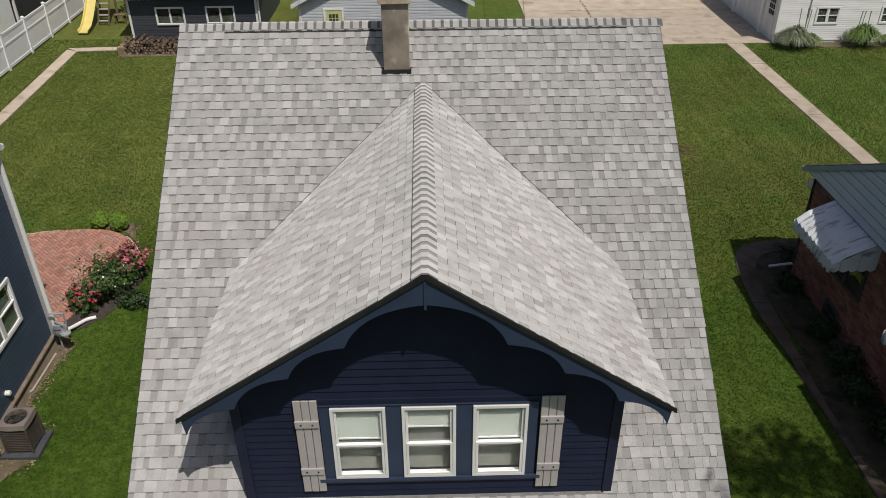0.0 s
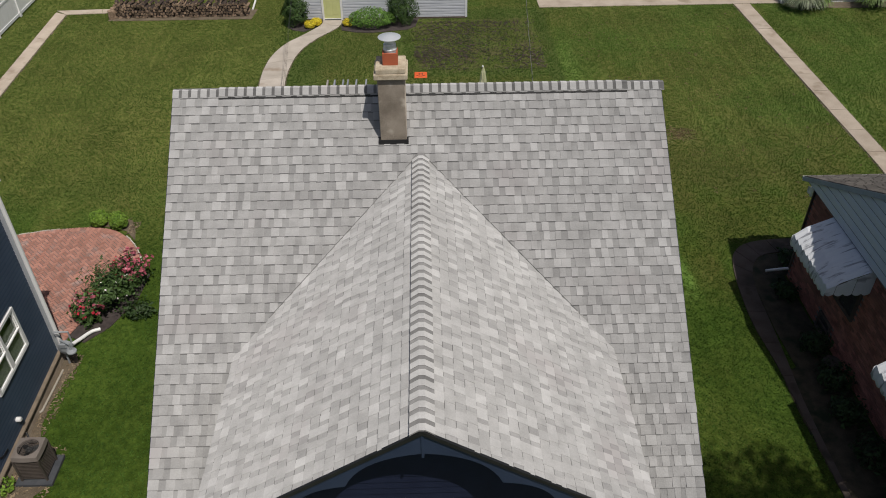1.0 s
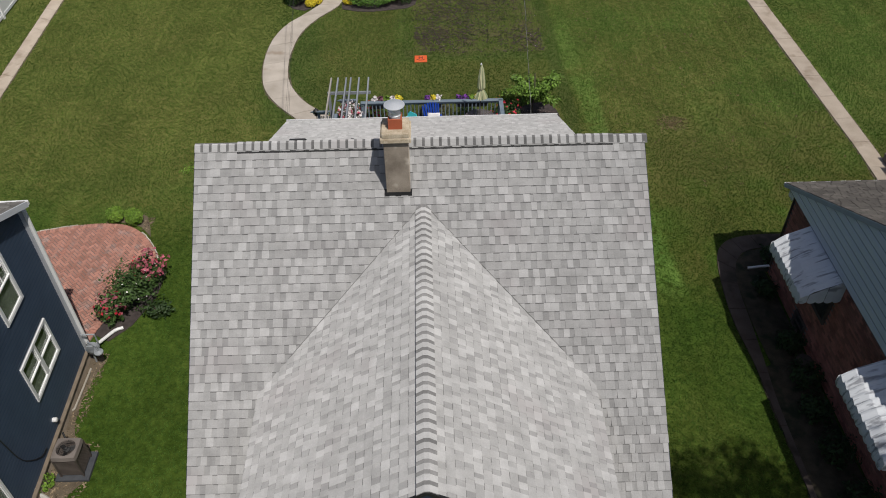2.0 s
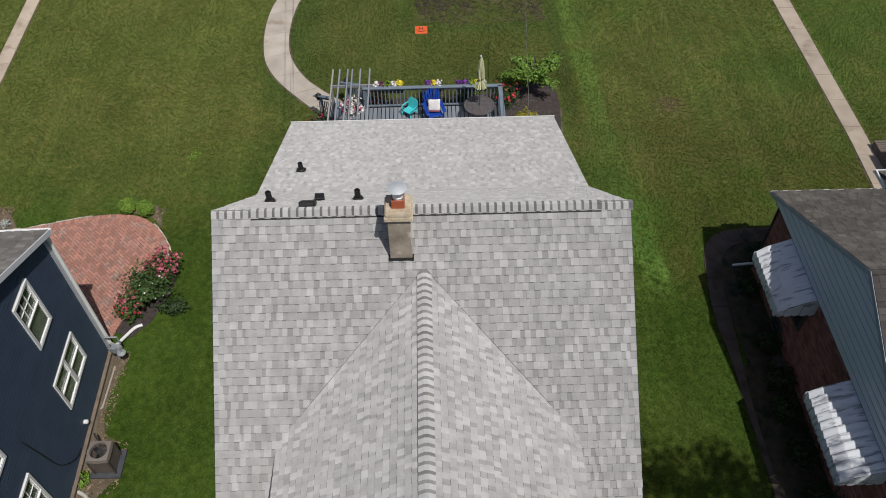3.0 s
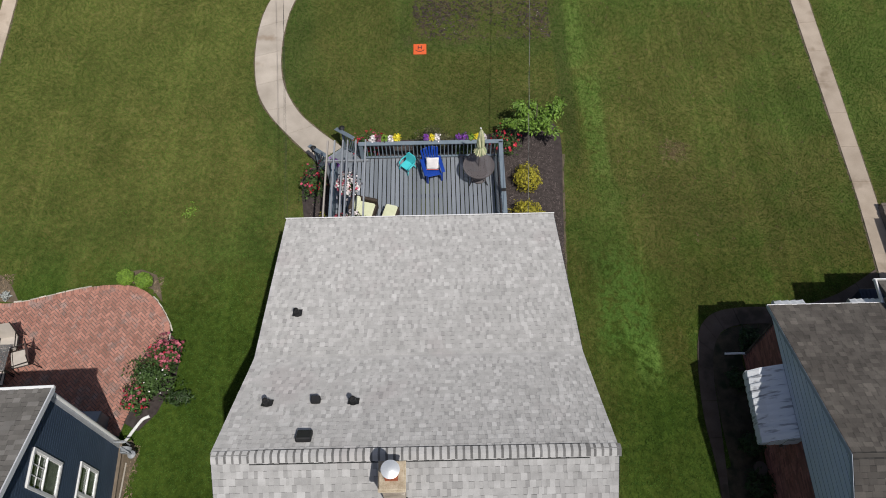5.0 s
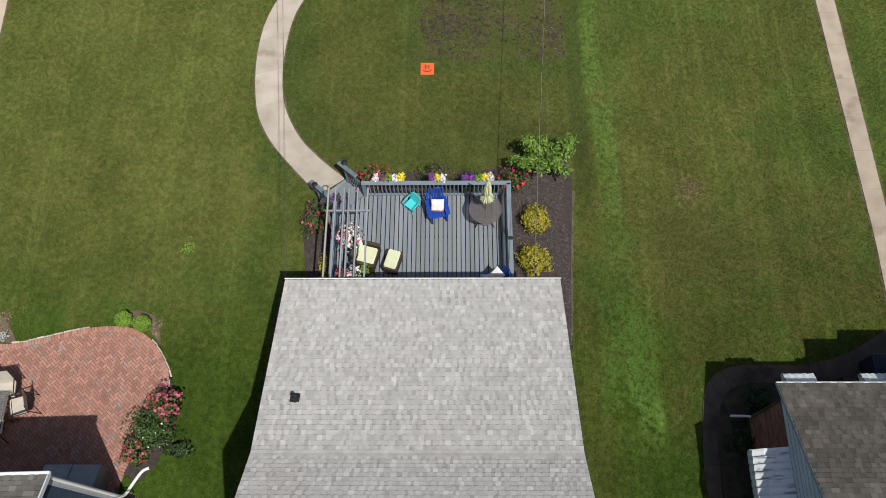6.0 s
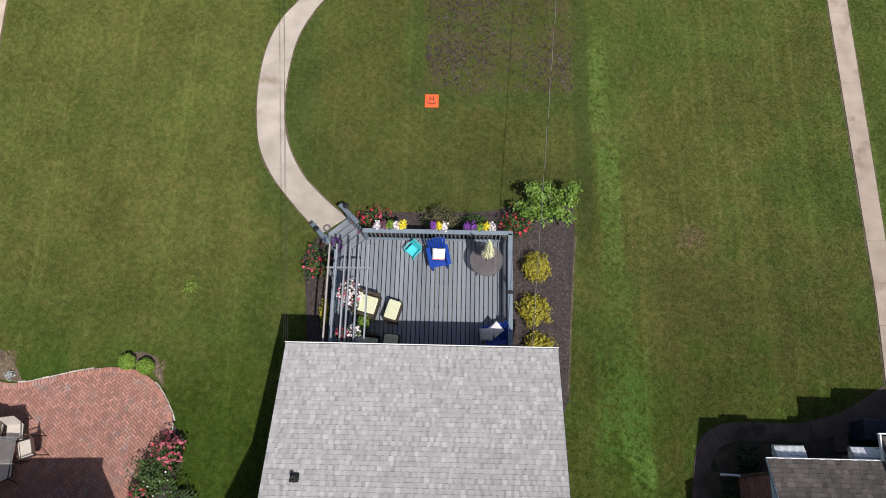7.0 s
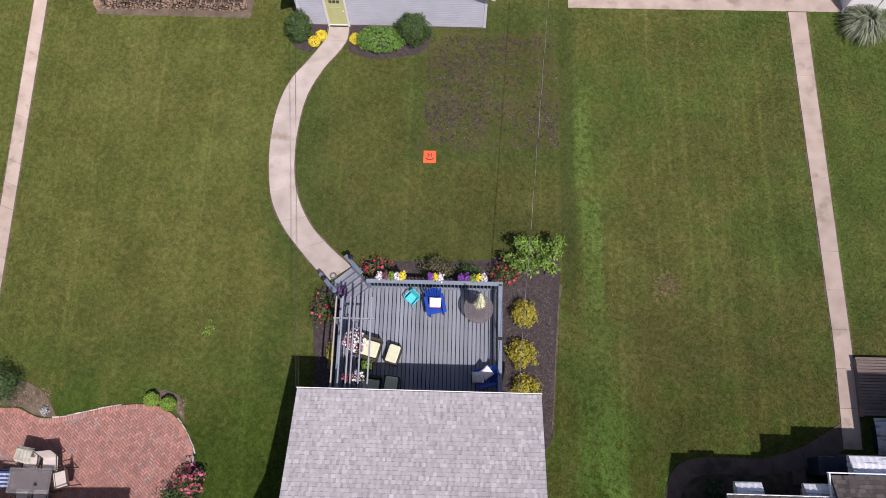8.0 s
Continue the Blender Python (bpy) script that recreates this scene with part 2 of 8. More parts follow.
    between = calc("SUBTRACT", 1.0, ramp(calc("MULTIPLY_ADD", ramp(x, 0.0, 4.0), 2.6, y), 17.8, 21.0))
    colour = blend(calc("MULTIPLY_ADD", calc("SUBTRACT", 1.0, ramp(x, -4.0, 0.0)), calc("MULTIPLY", between, 0.25), calc("MULTIPLY", between, 0.62)), colour, blend(ramp(mottle, 0.36, 0.64), (0.028, 0.055, 0.006), (0.052, 0.088, 0.012)))
    drab = calc("MULTIPLY", calc("MULTIPLY", ramp(x, 6.6, 8.0), inside_span(y, 15.8, 24.0, 1.2)), ramp(mid, 0.36, 0.56))
    colour = blend(calc("MULTIPLY", drab, 0.6), colour, blend(ramp(mottle, 0.36, 0.64), (0.060, 0.055, 0.014), (0.098, 0.088, 0.026)))
    lean = calc("MULTIPLY_ADD", calc("MAXIMUM", calc("SUBTRACT", 24.0, sep.outputs["Y"]), 0.0), -0.085, calc("MULTIPLY_ADD", warp, 0.3, sep.outputs["X"]))
    lush = calc("MULTIPLY", inside_span(lean, 5.55, 6.30, 0.16), inside_span(sep.outputs["Y"], 16.3, 27.8, 0.5))
    lush = calc("MULTIPLY", lush, calc("MULTIPLY_ADD", inside_span(y, 20.2, 23.5, 0.7), -0.62, 0.88))
    faded = calc("MULTIPLY", inside_span(lean, 5.30, 5.95, 0.18), inside_span(sep.outputs["Y"], 28.2, 32.2, 0.3))
    lush = calc("MULTIPLY", calc("MULTIPLY_ADD", faded, 0.6, lush), ramp(small, 0.32, 0.50))
    colour = blend(lush, colour, blend(ramp(mottle, 0.36, 0.64), (0.080, 0.146, 0.023), (0.122, 0.200, 0.044)))
    clover = calc("MULTIPLY", inside_span(x, 5.2, 6.9, 0.4), inside_span(y, 17.4, 20.8, 0.5))
    colour = blend(calc("MULTIPLY", calc("MULTIPLY", clover, 0.7), ramp(small, 0.42, 0.56)), colour, (0.070, 0.140, 0.026))
    scorch = calc("MULTIPLY", inside_span(x, 8.15, 8.95, 0.25), inside_span(y, 24.1, 24.85, 0.25))
    colour = blend(calc("MULTIPLY", scorch, ramp(small, 0.44, 0.60)), colour, (0.22, 0.178, 0.090))
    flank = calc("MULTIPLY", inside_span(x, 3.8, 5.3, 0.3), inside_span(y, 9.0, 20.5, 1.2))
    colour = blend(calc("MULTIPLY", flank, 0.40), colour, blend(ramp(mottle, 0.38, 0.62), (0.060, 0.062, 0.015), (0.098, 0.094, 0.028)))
    seam = inside_span(sep.outputs["X"], 4.80, 5.34, 0.10)
    colour = blend(calc("MULTIPLY", calc("MULTIPLY", seam, inside_span(y, 24.0, 36.0, 0.6)), 0.60), colour, (0.034, 0.054, 0.014))
    ring = calc("MULTIPLY", inside_span(x, -4.9, 4.9, 0.4), inside_span(y, 25.4, 27.2, 0.7))
    colour = blend(calc("MULTIPLY", ring, 0.30), colour, (0.040, 0.062, 0.016))
    edge = calc("MULTIPLY", inside_span(x, -1.05, 5.2, 0.3), inside_span(y, 29.1, 36.0, 0.3))
    edge = calc("ADD", edge, calc("MULTIPLY", inside_span(x, -5.6, -4.2, 0.5), inside_span(y, 25.0, 33.0, 0.8)))
    colour = blend(calc("MULTIPLY", calc("MINIMUM", edge, 1.0), 0.78), colour, blend(ramp(mottle, 0.38, 0.62), (0.032, 0.060, 0.011), (0.056, 0.088, 0.019)))
    plot = calc("MULTIPLY", inside_span(x, -0.5, 4.9, 0.3), inside_span(y, 29.7, 34.9, 0.3))
    bare = blend(ramp(calc("ADD", calc("MULTIPLY", grain(9.0, 6.0), 0.6), calc("MULTIPLY", grain(1.1, 4.0), 0.4)), 0.48, 0.56), (0.060, 0.078, 0.014), (0.078, 0.056, 0.036))
    colour = blend(calc("MULTIPLY", calc("MULTIPLY", plot, 0.92), ramp(grain(0.9, 6.0), 0.28, 0.46)), colour, bare)
    value = calc("ADD", calc("ADD", calc("MULTIPLY_ADD", small, 0.6, -0.335), calc("MULTIPLY", fine, 1.2)), calc("MULTIPLY_ADD", cloud, 0.8, calc("MULTIPLY", lines, 0.14)))
    tracks = calc("SINE", calc("MULTIPLY_ADD", grain(0.5, 2.0), 2.2, calc("MULTIPLY", sep.outputs["X"], 10.6)))
    tracks = calc("MULTIPLY", ramp(tracks, 0.55, 1.0), calc("MULTIPLY", ramp(x, 5.6, 6.6), ramp(y, 21.0, 26.0)))
    value = calc("MULTIPLY_ADD", tracks, calc("MULTIPLY", ramp(grain(1.0, 3.0, (2.0, 0.12, 1.0)), 0.40, 0.62), 0.22), value)
    value = calc("MULTIPLY", value, calc("MULTIPLY_ADD", calc("MULTIPLY", ramp(sep.outputs["X"], 5.32, 5.5), ramp(y, 21.0, 24.0)), 0.13, 1.0))
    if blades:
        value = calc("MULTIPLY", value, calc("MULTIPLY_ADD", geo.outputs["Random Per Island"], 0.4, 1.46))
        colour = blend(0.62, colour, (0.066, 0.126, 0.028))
    else:
        # thatch shows between the blades of the back lawns
        colour = blend(calc("MULTIPLY", ramp(y, 18.5, 22.5), 0.27), colour, (0.108, 0.090, 0.040))
    hsv = nd.new("ShaderNodeHueSaturation")
    ln(value, hsv.inputs["Value"])
    ln(colour, hsv.inputs["Color"])
    ln(hsv.outputs["Color"], bsdf.inputs["Base Color"])
    bsdf.inputs["Roughness"].default_value = 0.95
    bsdf.inputs["Specular IOR Level"].default_value = 0.06
    bsdf.inputs["Diffuse Roughness"].default_value = 1.0
    bsdf.inputs["Sheen Weight"].default_value, bsdf.inputs["Sheen Roughness"].default_value = 0.28, 0.6
    bsdf.inputs["Sheen Tint"].default_value = (0.45, 0.75, 0.16, 1)
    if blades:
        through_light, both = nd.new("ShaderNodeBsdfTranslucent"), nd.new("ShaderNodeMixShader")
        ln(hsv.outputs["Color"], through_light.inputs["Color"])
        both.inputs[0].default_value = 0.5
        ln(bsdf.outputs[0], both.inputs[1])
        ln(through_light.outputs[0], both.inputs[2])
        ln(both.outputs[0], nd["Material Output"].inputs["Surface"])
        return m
    b = nd.new("ShaderNodeBump")
    b.inputs["Strength"].default_value, b.inputs["Distance"].default_value = 0.8, 0.025
    ln(calc("ADD", calc("MULTIPLY", small, 0.7), fine), b.inputs["Height"])
    ln(b.outputs["Normal"], bsdf.inputs["Normal"])
    return m


LAWN_DARK, LAWN_LIGHT = (0.038, 0.070, 0.009), (0.067, 0.110, 0.019)
LAWN_DRY0, LAWN_DRY1 = (0.063, 0.071, 0.012), (0.104, 0.110, 0.028)
LAWN = lawn_material()
CONCRETE = surface("path_concrete", (0.37, 0.325, 0.275), (0.52, 0.468, 0.41), 0.9, 1.6, 60, 0.3, 0.06, patch=((0.30, 0.235, 0.175), 1.1, 0.60))
WALK = surface("tan_walk_concrete", (0.39, 0.32, 0.25), (0.54, 0.465, 0.385), 0.9, 1.6, 60, 0.3, 0.07, patch=((0.335, 0.27, 0.205), 1.3, 0.58))
DARK_CONCRETE = surface("old_path_concrete", (0.080, 0.061, 0.049), (0.155, 0.122, 0.10), 0.9, 1.8, 60, 0.35, patch=((0.06, 0.048, 0.036), 1.4, 0.56))
CHIMNEY = surface("stained_chimney_render", (0.19, 0.158, 0.125), (0.36, 0.31, 0.255), 0.9, 3.5, 70, 0.5, spread=0.2, patch=((0.50, 0.445, 0.375), 3.4, 0.53))
CHIMNEY_CAP = surface("weathered_chimney_cap", (0.34, 0.26, 0.17), (0.62, 0.55, 0.43), 0.95, 9, 60, 0.5)
CLAY = surface("red_clay_flue", (0.42, 0.10, 0.045), (0.52, 0.14, 0.065), 0.8, 5, 80, 0.2)
GALV = surface("galvanised_metal", (0.62, 0.65, 0.68), (0.76, 0.78, 0.80), 0.4, 4, 60, 0.05, metal=0.35)
PAVER = surface("red_clay_paver", (0.362, 0.172, 0.130), (0.475, 0.250, 0.194), 0.85, 3.0, 60, 0.3, 0.22, patch=((0.36, 0.25, 0.22), 2.4, 0.56))
JOINT = surface("joint_sand", (0.12, 0.105, 0.094), (0.18, 0.16, 0.145), 0.95, 8, 90, 0.3)
BRICK = surface("dark_red_brick", (0.32, 0.125, 0.092), (0.48, 0.21, 0.158), 0.85, 3, 80, 0.3, 0.32)
MORTAR = surface("mortar", (0.20, 0.165, 0.15), (0.28, 0.24, 0.215), 0.95, 5, 80, 0.3)
# dark tone for the shadow lines at the gable's laps
LAP_SHADE = surface("siding_lap_shade", (0.16, 0.18, 0.21), (0.22, 0.245, 0.28), 0.7)
GABLE_METAL = surface("blue_grey_panel", (0.76, 0.82, 0.90), (0.83, 0.88, 0.94), 0.32, 1.5, 50, 0.05)
AWNING = surface("white_aluminium", (0.76, 0.79, 0.83), (0.87, 0.89, 0.92), 0.4, 3, 50, 0.08, stretch=(0.35, 3.0, 1), patch=((0.36, 0.37, 0.40), 4.0, 0.53))
DECK = surface("blue_grey_deck_stain", (0.188, 0.212, 0.242), (0.255, 0.28, 0.315), 0.7, 2, 70, 0.2, 0.10, stretch=(1, 0.15, 1))
RAIL = surface("slate_blue_rail", (0.17, 0.215, 0.26), (0.22, 0.27, 0.32), 0.6, 3, 70, 0.1)
MULCH = surface("dark_bark_mulch", (0.030, 0.023, 0.022), (0.085, 0.068, 0.064), 0.95, 7, 60, 1.0, spread=0.3)
SOIL = surface("bare_soil", (0.085, 0.066, 0.044), (0.19, 0.15, 0.105), 0.95, 3, 60, 0.6)
BLACK = surface("black_plastic", (0.012, 0.012, 0.013), (0.025, 0.025, 0.026), 0.5, 5, 60, 0.05)
PANE = glass("window_glass")
INTERIOR = surface("dim_room", (0.20, 0.20, 0.19), (0.30, 0.29, 0.27), 0.9)

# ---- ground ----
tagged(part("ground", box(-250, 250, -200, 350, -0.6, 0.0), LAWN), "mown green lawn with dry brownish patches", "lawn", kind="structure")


# ---- the house: shape of its roof ----
# the main roof's front plane, its rear planes with a break in the slope, and the front dormer
RIDGE_Y, RIDGE_Z, FRONT_S = 12.30, 7.90, 0.735
KINK_Y, KINK_Z = 15.10, 5.46
BACK_Y, BACK_Z = 19.99, 3.34
EAVE_Y = 5.20
DORM_Z, DORM_S, DORM_HALF, DORM_Y, DORM_WALL = 7.26, 0.672, 2.575, 6.35, 6.77


def front_z(y):
    return RIDGE_Z + FRONT_S * (y - RIDGE_Y)


def side_x(y):
    """The rake edges at y, left and right."""
    k = (y - 6.0) / 14.0
    return -3.585 - 0.17 * k, 3.60 + 0.045 * k


def dorm_z(x):
    return DORM_Z - DORM_S * abs(x)


class Courses:
    """Overlapping shingle tabs laid row by row on a sloping plane, gathered as single pieces."""

    def __init__(self, origin, along, up, exposure=0.1355, seed=1, widths=(0.08, 0.15), lift=0.009, mix=(0.42, 0.62)):
        self.o, self.a, self.u = Vector(origin), Vector(along).normalized(), Vector(up).normalized()
        self.n = self.a.cross(self.u).normalized()
        if self.n.z < 0:
            self.n = -self.n
        self.e, self.r, self.w, self.rise, self.mix = exposure, random.Random(seed), widths, lift, mix
        self.tabs = []

    def fill(self, length, span):
        """span(v) gives stretches (s0, s1) along the row that starts v metres up. Each tab: start, width, row, proud, tone."""
        rows = int(length / self.e)
        proud = False
        for i in range(rows):
            v = i * self.e
            for s0, s1 in span(v + self.e * 0.5):
                s = s0
                while s < s1 - 0.02:
                    proud = not proud if self.r.random() < 0.92 else proud
                    w = min(self.r.uniform(*self.w) * (1.25 if proud else 0.85), s1 - s)
                    if s1 - s - w < 0.06:
                        w = s1 - s
                    tone = self.r.random()
                    self.tabs.append((s, w, v, proud, (4 if tone < self.mix[0] else 0) if proud else (3 if tone < self.mix[1] else 0)))
                    s += w
        return self

    def piece(self, w, lift, butt):
        """One tab about its lower left corner."""
        e, d = self.e + 0.03, self.e - (0.005 if lift > 0.004 else 0.015)
        g = 0.0008
        a, u, n = self.a, self.u, self.n
        h0, h1 = butt + lift, 0.002
        hd = h0 + (h1 - h0) * d / e
        rows = ((0.0, h0), (d, hd), (e, h1))
        pts = [a * g, a * (w - g)]
        for v, h in rows:
            pts += [a * g + u * v + n * h, a * (w - g) + u * v + n * h]
        pts += [a * g + u * e, a * (w - g) + u * e]
        return pts, [(2, 3, 5, 4), (4, 5, 7, 6), (0, 1, 3, 2), (1, 9, 7, 5, 3), (8, 0, 2, 4, 6)]

    def build(self, parent, material, first=0, name="shingle", near=None, band=None, tones=None):
        """first: how many become parts of their own; the rest is one joined part."""
        slots = [material, SH_EDGE, band or SH_BAND, *(tones or (SHINGLE_LOW, SHINGLE_PALE))]
        verts, faces, marks = [], [], []
        singles = set()
        if first:
            order = sorted(range(len(self.tabs)), key=lambda k: near(self.at(self.tabs[k])))
            singles = set(order[:first])
        shared = {}
        for k, (s, w, v, proud, tone) in enumerate(self.tabs):
            lift = (self.rise if proud else 0.0) + self.r.uniform(0, 0.0015)
            butt = 0.005
            p = self.o + self.a * s + self.u * v
            if k in singles:
                size = round(w / 0.02) * 0.02
                key = (size, proud, tone)
                if key not in shared:
                    pv, pf = self.piece(size, self.rise if proud else 0.0, butt)
                    shared[key] = from_lists(name, pv, pf, slots[tone], SH_EDGE, (0, 2, 1, 0, 0))
                    shared[key].materials.append(slots[2])
                ob = new(name, shared[key])
                adopt(ob, parent)
                ob.matrix_basis = Matrix.Translation(p)
                continue
            pv, pf = self.piece(w, lift, butt)
            marks += (tone, 2, 1, tone, tone)
            n0 = len(verts)
            verts += [q + p for q in pv]
            faces += [tuple(i + n0 for i in f) for f in pf]
        me = from_lists(name + "_field", verts, faces, slots[0], slots[1], marks)
        for m in slots[2:]:
            me.materials.append(m)
        ob = new(name + "_field", me)
        adopt(ob, parent)
        tagged(ob, kind="stuff")
        return ob

    def at(self, tab):
        return self.o + self.a * (tab[0] + tab[1] / 2) + self.u * tab[2]


def roof_plane(name, corners, thick, material, parent, label=""):
    """A sloping slab: its upper corners in order, with a thickness downwards."""
    bm = bmesh.new()
    top = [bm.verts.new(c) for c in corners]
    low = [bm.verts.new(Vector(c) - Vector((0, 0, thick))) for c in corners]
    bm.faces.new(top)
    bm.faces.new(low[::-1])
    n = len(corners)
    for i in range(n):
        bm.faces.new((low[i], low[(i + 1) % n], top[(i + 1) % n], top[i]))
    return part(name, bm, material, parent, label)


house = thing("house", (0, 12, 0), "bungalow with light grey shingle roof and navy front dormer", "house")

# walls below the roof
bm = bmesh.new()
prof = [(5.75, 0.0), (5.75, front_z(5.75) - 0.2), (RIDGE_Y, RIDGE_Z - 0.22), (KINK_Y, KINK_Z - 0.2), (19.62, BACK_Z + 0.16 - 0.2), (19.62, 0.0)]
add_prism(bm, prof, 6.5, Matrix(((0, 0, 1, -3.25), (1, 0, 0, 0), (0, 1, 0, 0), (0, 0, 0, 1))))
part("wall", bm, NAVY, house, "navy painted siding")

fl, fr = side_x(EAVE_Y)
rl, rr = side_x(RIDGE_Y)
kl, kr = side_x(KINK_Y)
bl, br = side_x(BACK_Y)
T = 0.012
roof_front = roof_plane("roof_front", [(fl, EAVE_Y, front_z(EAVE_Y) - T), (fr, EAVE_Y, front_z(EAVE_Y) - T), (rr, RIDGE_Y, RIDGE_Z - T), (rl, RIDGE_Y, RIDGE_Z - T)], 0.16, SHINGLE, house, "light grey asphalt shingles")
roof_back = roof_plane("roof_back", [(rl, RIDGE_Y, RIDGE_Z - T), (rr, RIDGE_Y, RIDGE_Z - T), (kr, KINK_Y, KINK_Z - T), (kl, KINK_Y, KINK_Z - T)], 0.16, SHINGLE, house, "light grey asphalt shingles")
roof_rear = roof_plane("roof_rear", [(kl, KINK_Y, KINK_Z - T), (kr, KINK_Y, KINK_Z - T), (br, BACK_Y, BACK_Z - T), (bl, BACK_Y, BACK_Z - T)], 0.16, SHINGLE, house, "light grey asphalt shingles")

# dormer
valley_y = RIDGE_Y + (DORM_Z - RIDGE_Z) / FRONT_S
eave_z = dorm_z(DORM_HALF)
eave_y = RIDGE_Y + (eave_z - RIDGE_Z) / FRONT_S
dorm_roofs = []
for sgn in (-1, 1):
    dorm_roofs.append(roof_plane("dormer_roof", [(0, DORM_Y + 0.05, DORM_Z - T), (sgn * DORM_HALF, DORM_Y + 0.05, eave_z - T), (sgn * DORM_HALF, eave_y + 0.12, eave_z - T), (0, valley_y + 0.12, DORM_Z - T)], 0.09, SHINGLE, house, "light grey asphalt shingles"))
wb = front_z(DORM_WALL) - 0.25
half = 2.17
part("dormer_wall", add_prism(bmesh.new(), [(-half, wb), (half, wb), (half, dorm_z(half) - 0.08), (0, DORM_Z - 0.09), (-half, dorm_z(half) - 0.08)], -3.5, Matrix(((1, 0, 0, 0), (0, 0, -1, DORM_WALL + 0.14), (0, 1, 0, 0), (0, 0, 0, 1)))), NAVY, house, "navy lap siding")

# ---- foliage ----
def leaf_green(name, dark, light, rough=0.6):
    return surface(name, dark, light, rough, 5, 40, 0.0, 0.35)


LEAF_DARK = leaf_green("dark_leaf", (0.018, 0.042, 0.010), (0.045, 0.085, 0.020))
LEAF_MID = leaf_green("mid_leaf", (0.035, 0.075, 0.016), (0.075, 0.14, 0.030))
LEAF_BRIGHT = leaf_green("bright_leaf", (0.11, 0.21, 0.022), (0.23, 0.37, 0.05))
LEAF_YEW = leaf_green("yew_leaf", (0.030, 0.068, 0.012), (0.068, 0.13, 0.024))
LEAF_LIME = leaf_green("lime_leaf", (0.10, 0.20, 0.015), (0.22, 0.34, 0.04))
LEAF_GOLD = leaf_green("golden_leaf", (0.24, 0.225, 0.017), (0.46, 0.40, 0.035))
LEAF_BLADE = leaf_green("blue_green_blade", (0.10, 0.13, 0.07), (0.24, 0.27, 0.17))
PETAL_RED = leaf_green("red_petal", (0.36, 0.010, 0.025), (0.54, 0.035, 0.06))
PETAL_PINK = leaf_green("pink_petal", (0.40, 0.045, 0.09), (0.58, 0.12, 0.18))
PETAL_PURPLE = leaf_green("purple_petal", (0.14, 0.03, 0.26), (0.28, 0.08, 0.44))
PETAL_YELLOW = leaf_green("yellow_petal", (0.70, 0.55, 0.02), (0.84, 0.72, 0.05))
PETAL_WHITE = leaf_green("white_petal", (0.62, 0.55, 0.56), (0.82, 0.78, 0.78))
BARK = surface("bark", (0.06, 0.045, 0.035), (0.14, 0.11, 0.085), 0.9, 6, 50, 0.6)


def leaves(centre, radii, count, size, seed, uneven=0.35, shell=0.45, low=-1.0, slim=0.5):
    """Many small folded leaves filling an uneven rounded crown."""
    r = random.Random(seed)
    c = Vector(centre)
    verts, faces = [], []
    shift = Vector((seed * 1.7, seed * 0.9, seed * 2.3))
    for _ in range(count):
        while True:
            d = Vector((r.gauss(0, 1), r.gauss(0, 1), r.gauss(0, 1)))
            if d.length > 0.01:
                d.normalize()
                if d.z >= low:
                    break
        k = 1 + uneven * noise.noise(d * 2.3 + shift) * 1.6
        f = (shell + (1 - shell) * r.random() ** 0.6) * k
        p = c + Vector((d.x * radii[0], d.y * radii[1], d.z * radii[2])) * f
        out = (d + Vector((r.gauss(0, 0.6), r.gauss(0, 0.6), r.gauss(0.35, 0.5)))).normalized()
        a = out.orthogonal().normalized()
        a = (a * math.cos(q := r.uniform(0, 6.28)) + out.cross(a) * math.sin(q)).normalized()
        b = out.cross(a)
        s = size * r.uniform(0.65, 1.3)
        n0 = len(verts)
        verts += [p - a * s, p - b * s * slim + out * s * 0.2, p + a * s, p + b * s * slim + out * s * 0.2]
        faces += [(n0, n0 + 1, n0 + 2), (n0, n0 + 2, n0 + 3)]
    return verts, faces


def stems(centre, base, radii, count, seed, radius=0.012):
    r = random.Random(seed)
    bm = bmesh.new()
    for _ in range(count):
        a = r.uniform(0, 6.28)
        k = r.uniform(0.2, 0.75)
        tip = Vector(centre) + Vector((math.cos(a) * radii[0] * k, math.sin(a) * radii[1] * k, radii[2] * r.uniform(0.0, 0.7)))
        mid = (Vector(base) + tip) / 2 + Vector((r.uniform(-1, 1), r.uniform(-1, 1), 0)) * radii[0] * 0.12
        add_tube(bm, [Vector(base) + Vector((math.cos(a), math.sin(a), 0)) * 0.03, mid, tip], radius, 5, radius * 0.4)
    return bm


def bush(name, at, radii, count, size, material, label, seed, category="shrub", blossoms=None, lift=0.9, group="", uneven=0.35, shell=0.45, slim=0.5):
    """A shrub on the ground: stems, crown of leaves and blossoms."""
    base = Vector(at)
    c = base + Vector((0, 0, radii[2] * lift))
    ob = thing(name, base, label, category, group)
    tagged(part("stem", stems(c, base, radii, 7, seed), BARK, ob), kind="stuff")
    part("crown", from_lists("crown", *leaves(c, radii, count, size, seed, uneven, shell, -0.75, slim), material), None, ob)
    for i, (mat, n, s) in enumerate(blossoms or ()):
        part("blossom", from_lists("blossom", *leaves(c + Vector((0, 0, 0.03)), [q * 1.04 for q in radii], n, s, seed + 31 + i, uneven, 0.85, 0.05, 0.9), mat), None, ob)
    return ob


# ---- paths, drive, beds ----
BARE = []   # outlines on which no grass grows


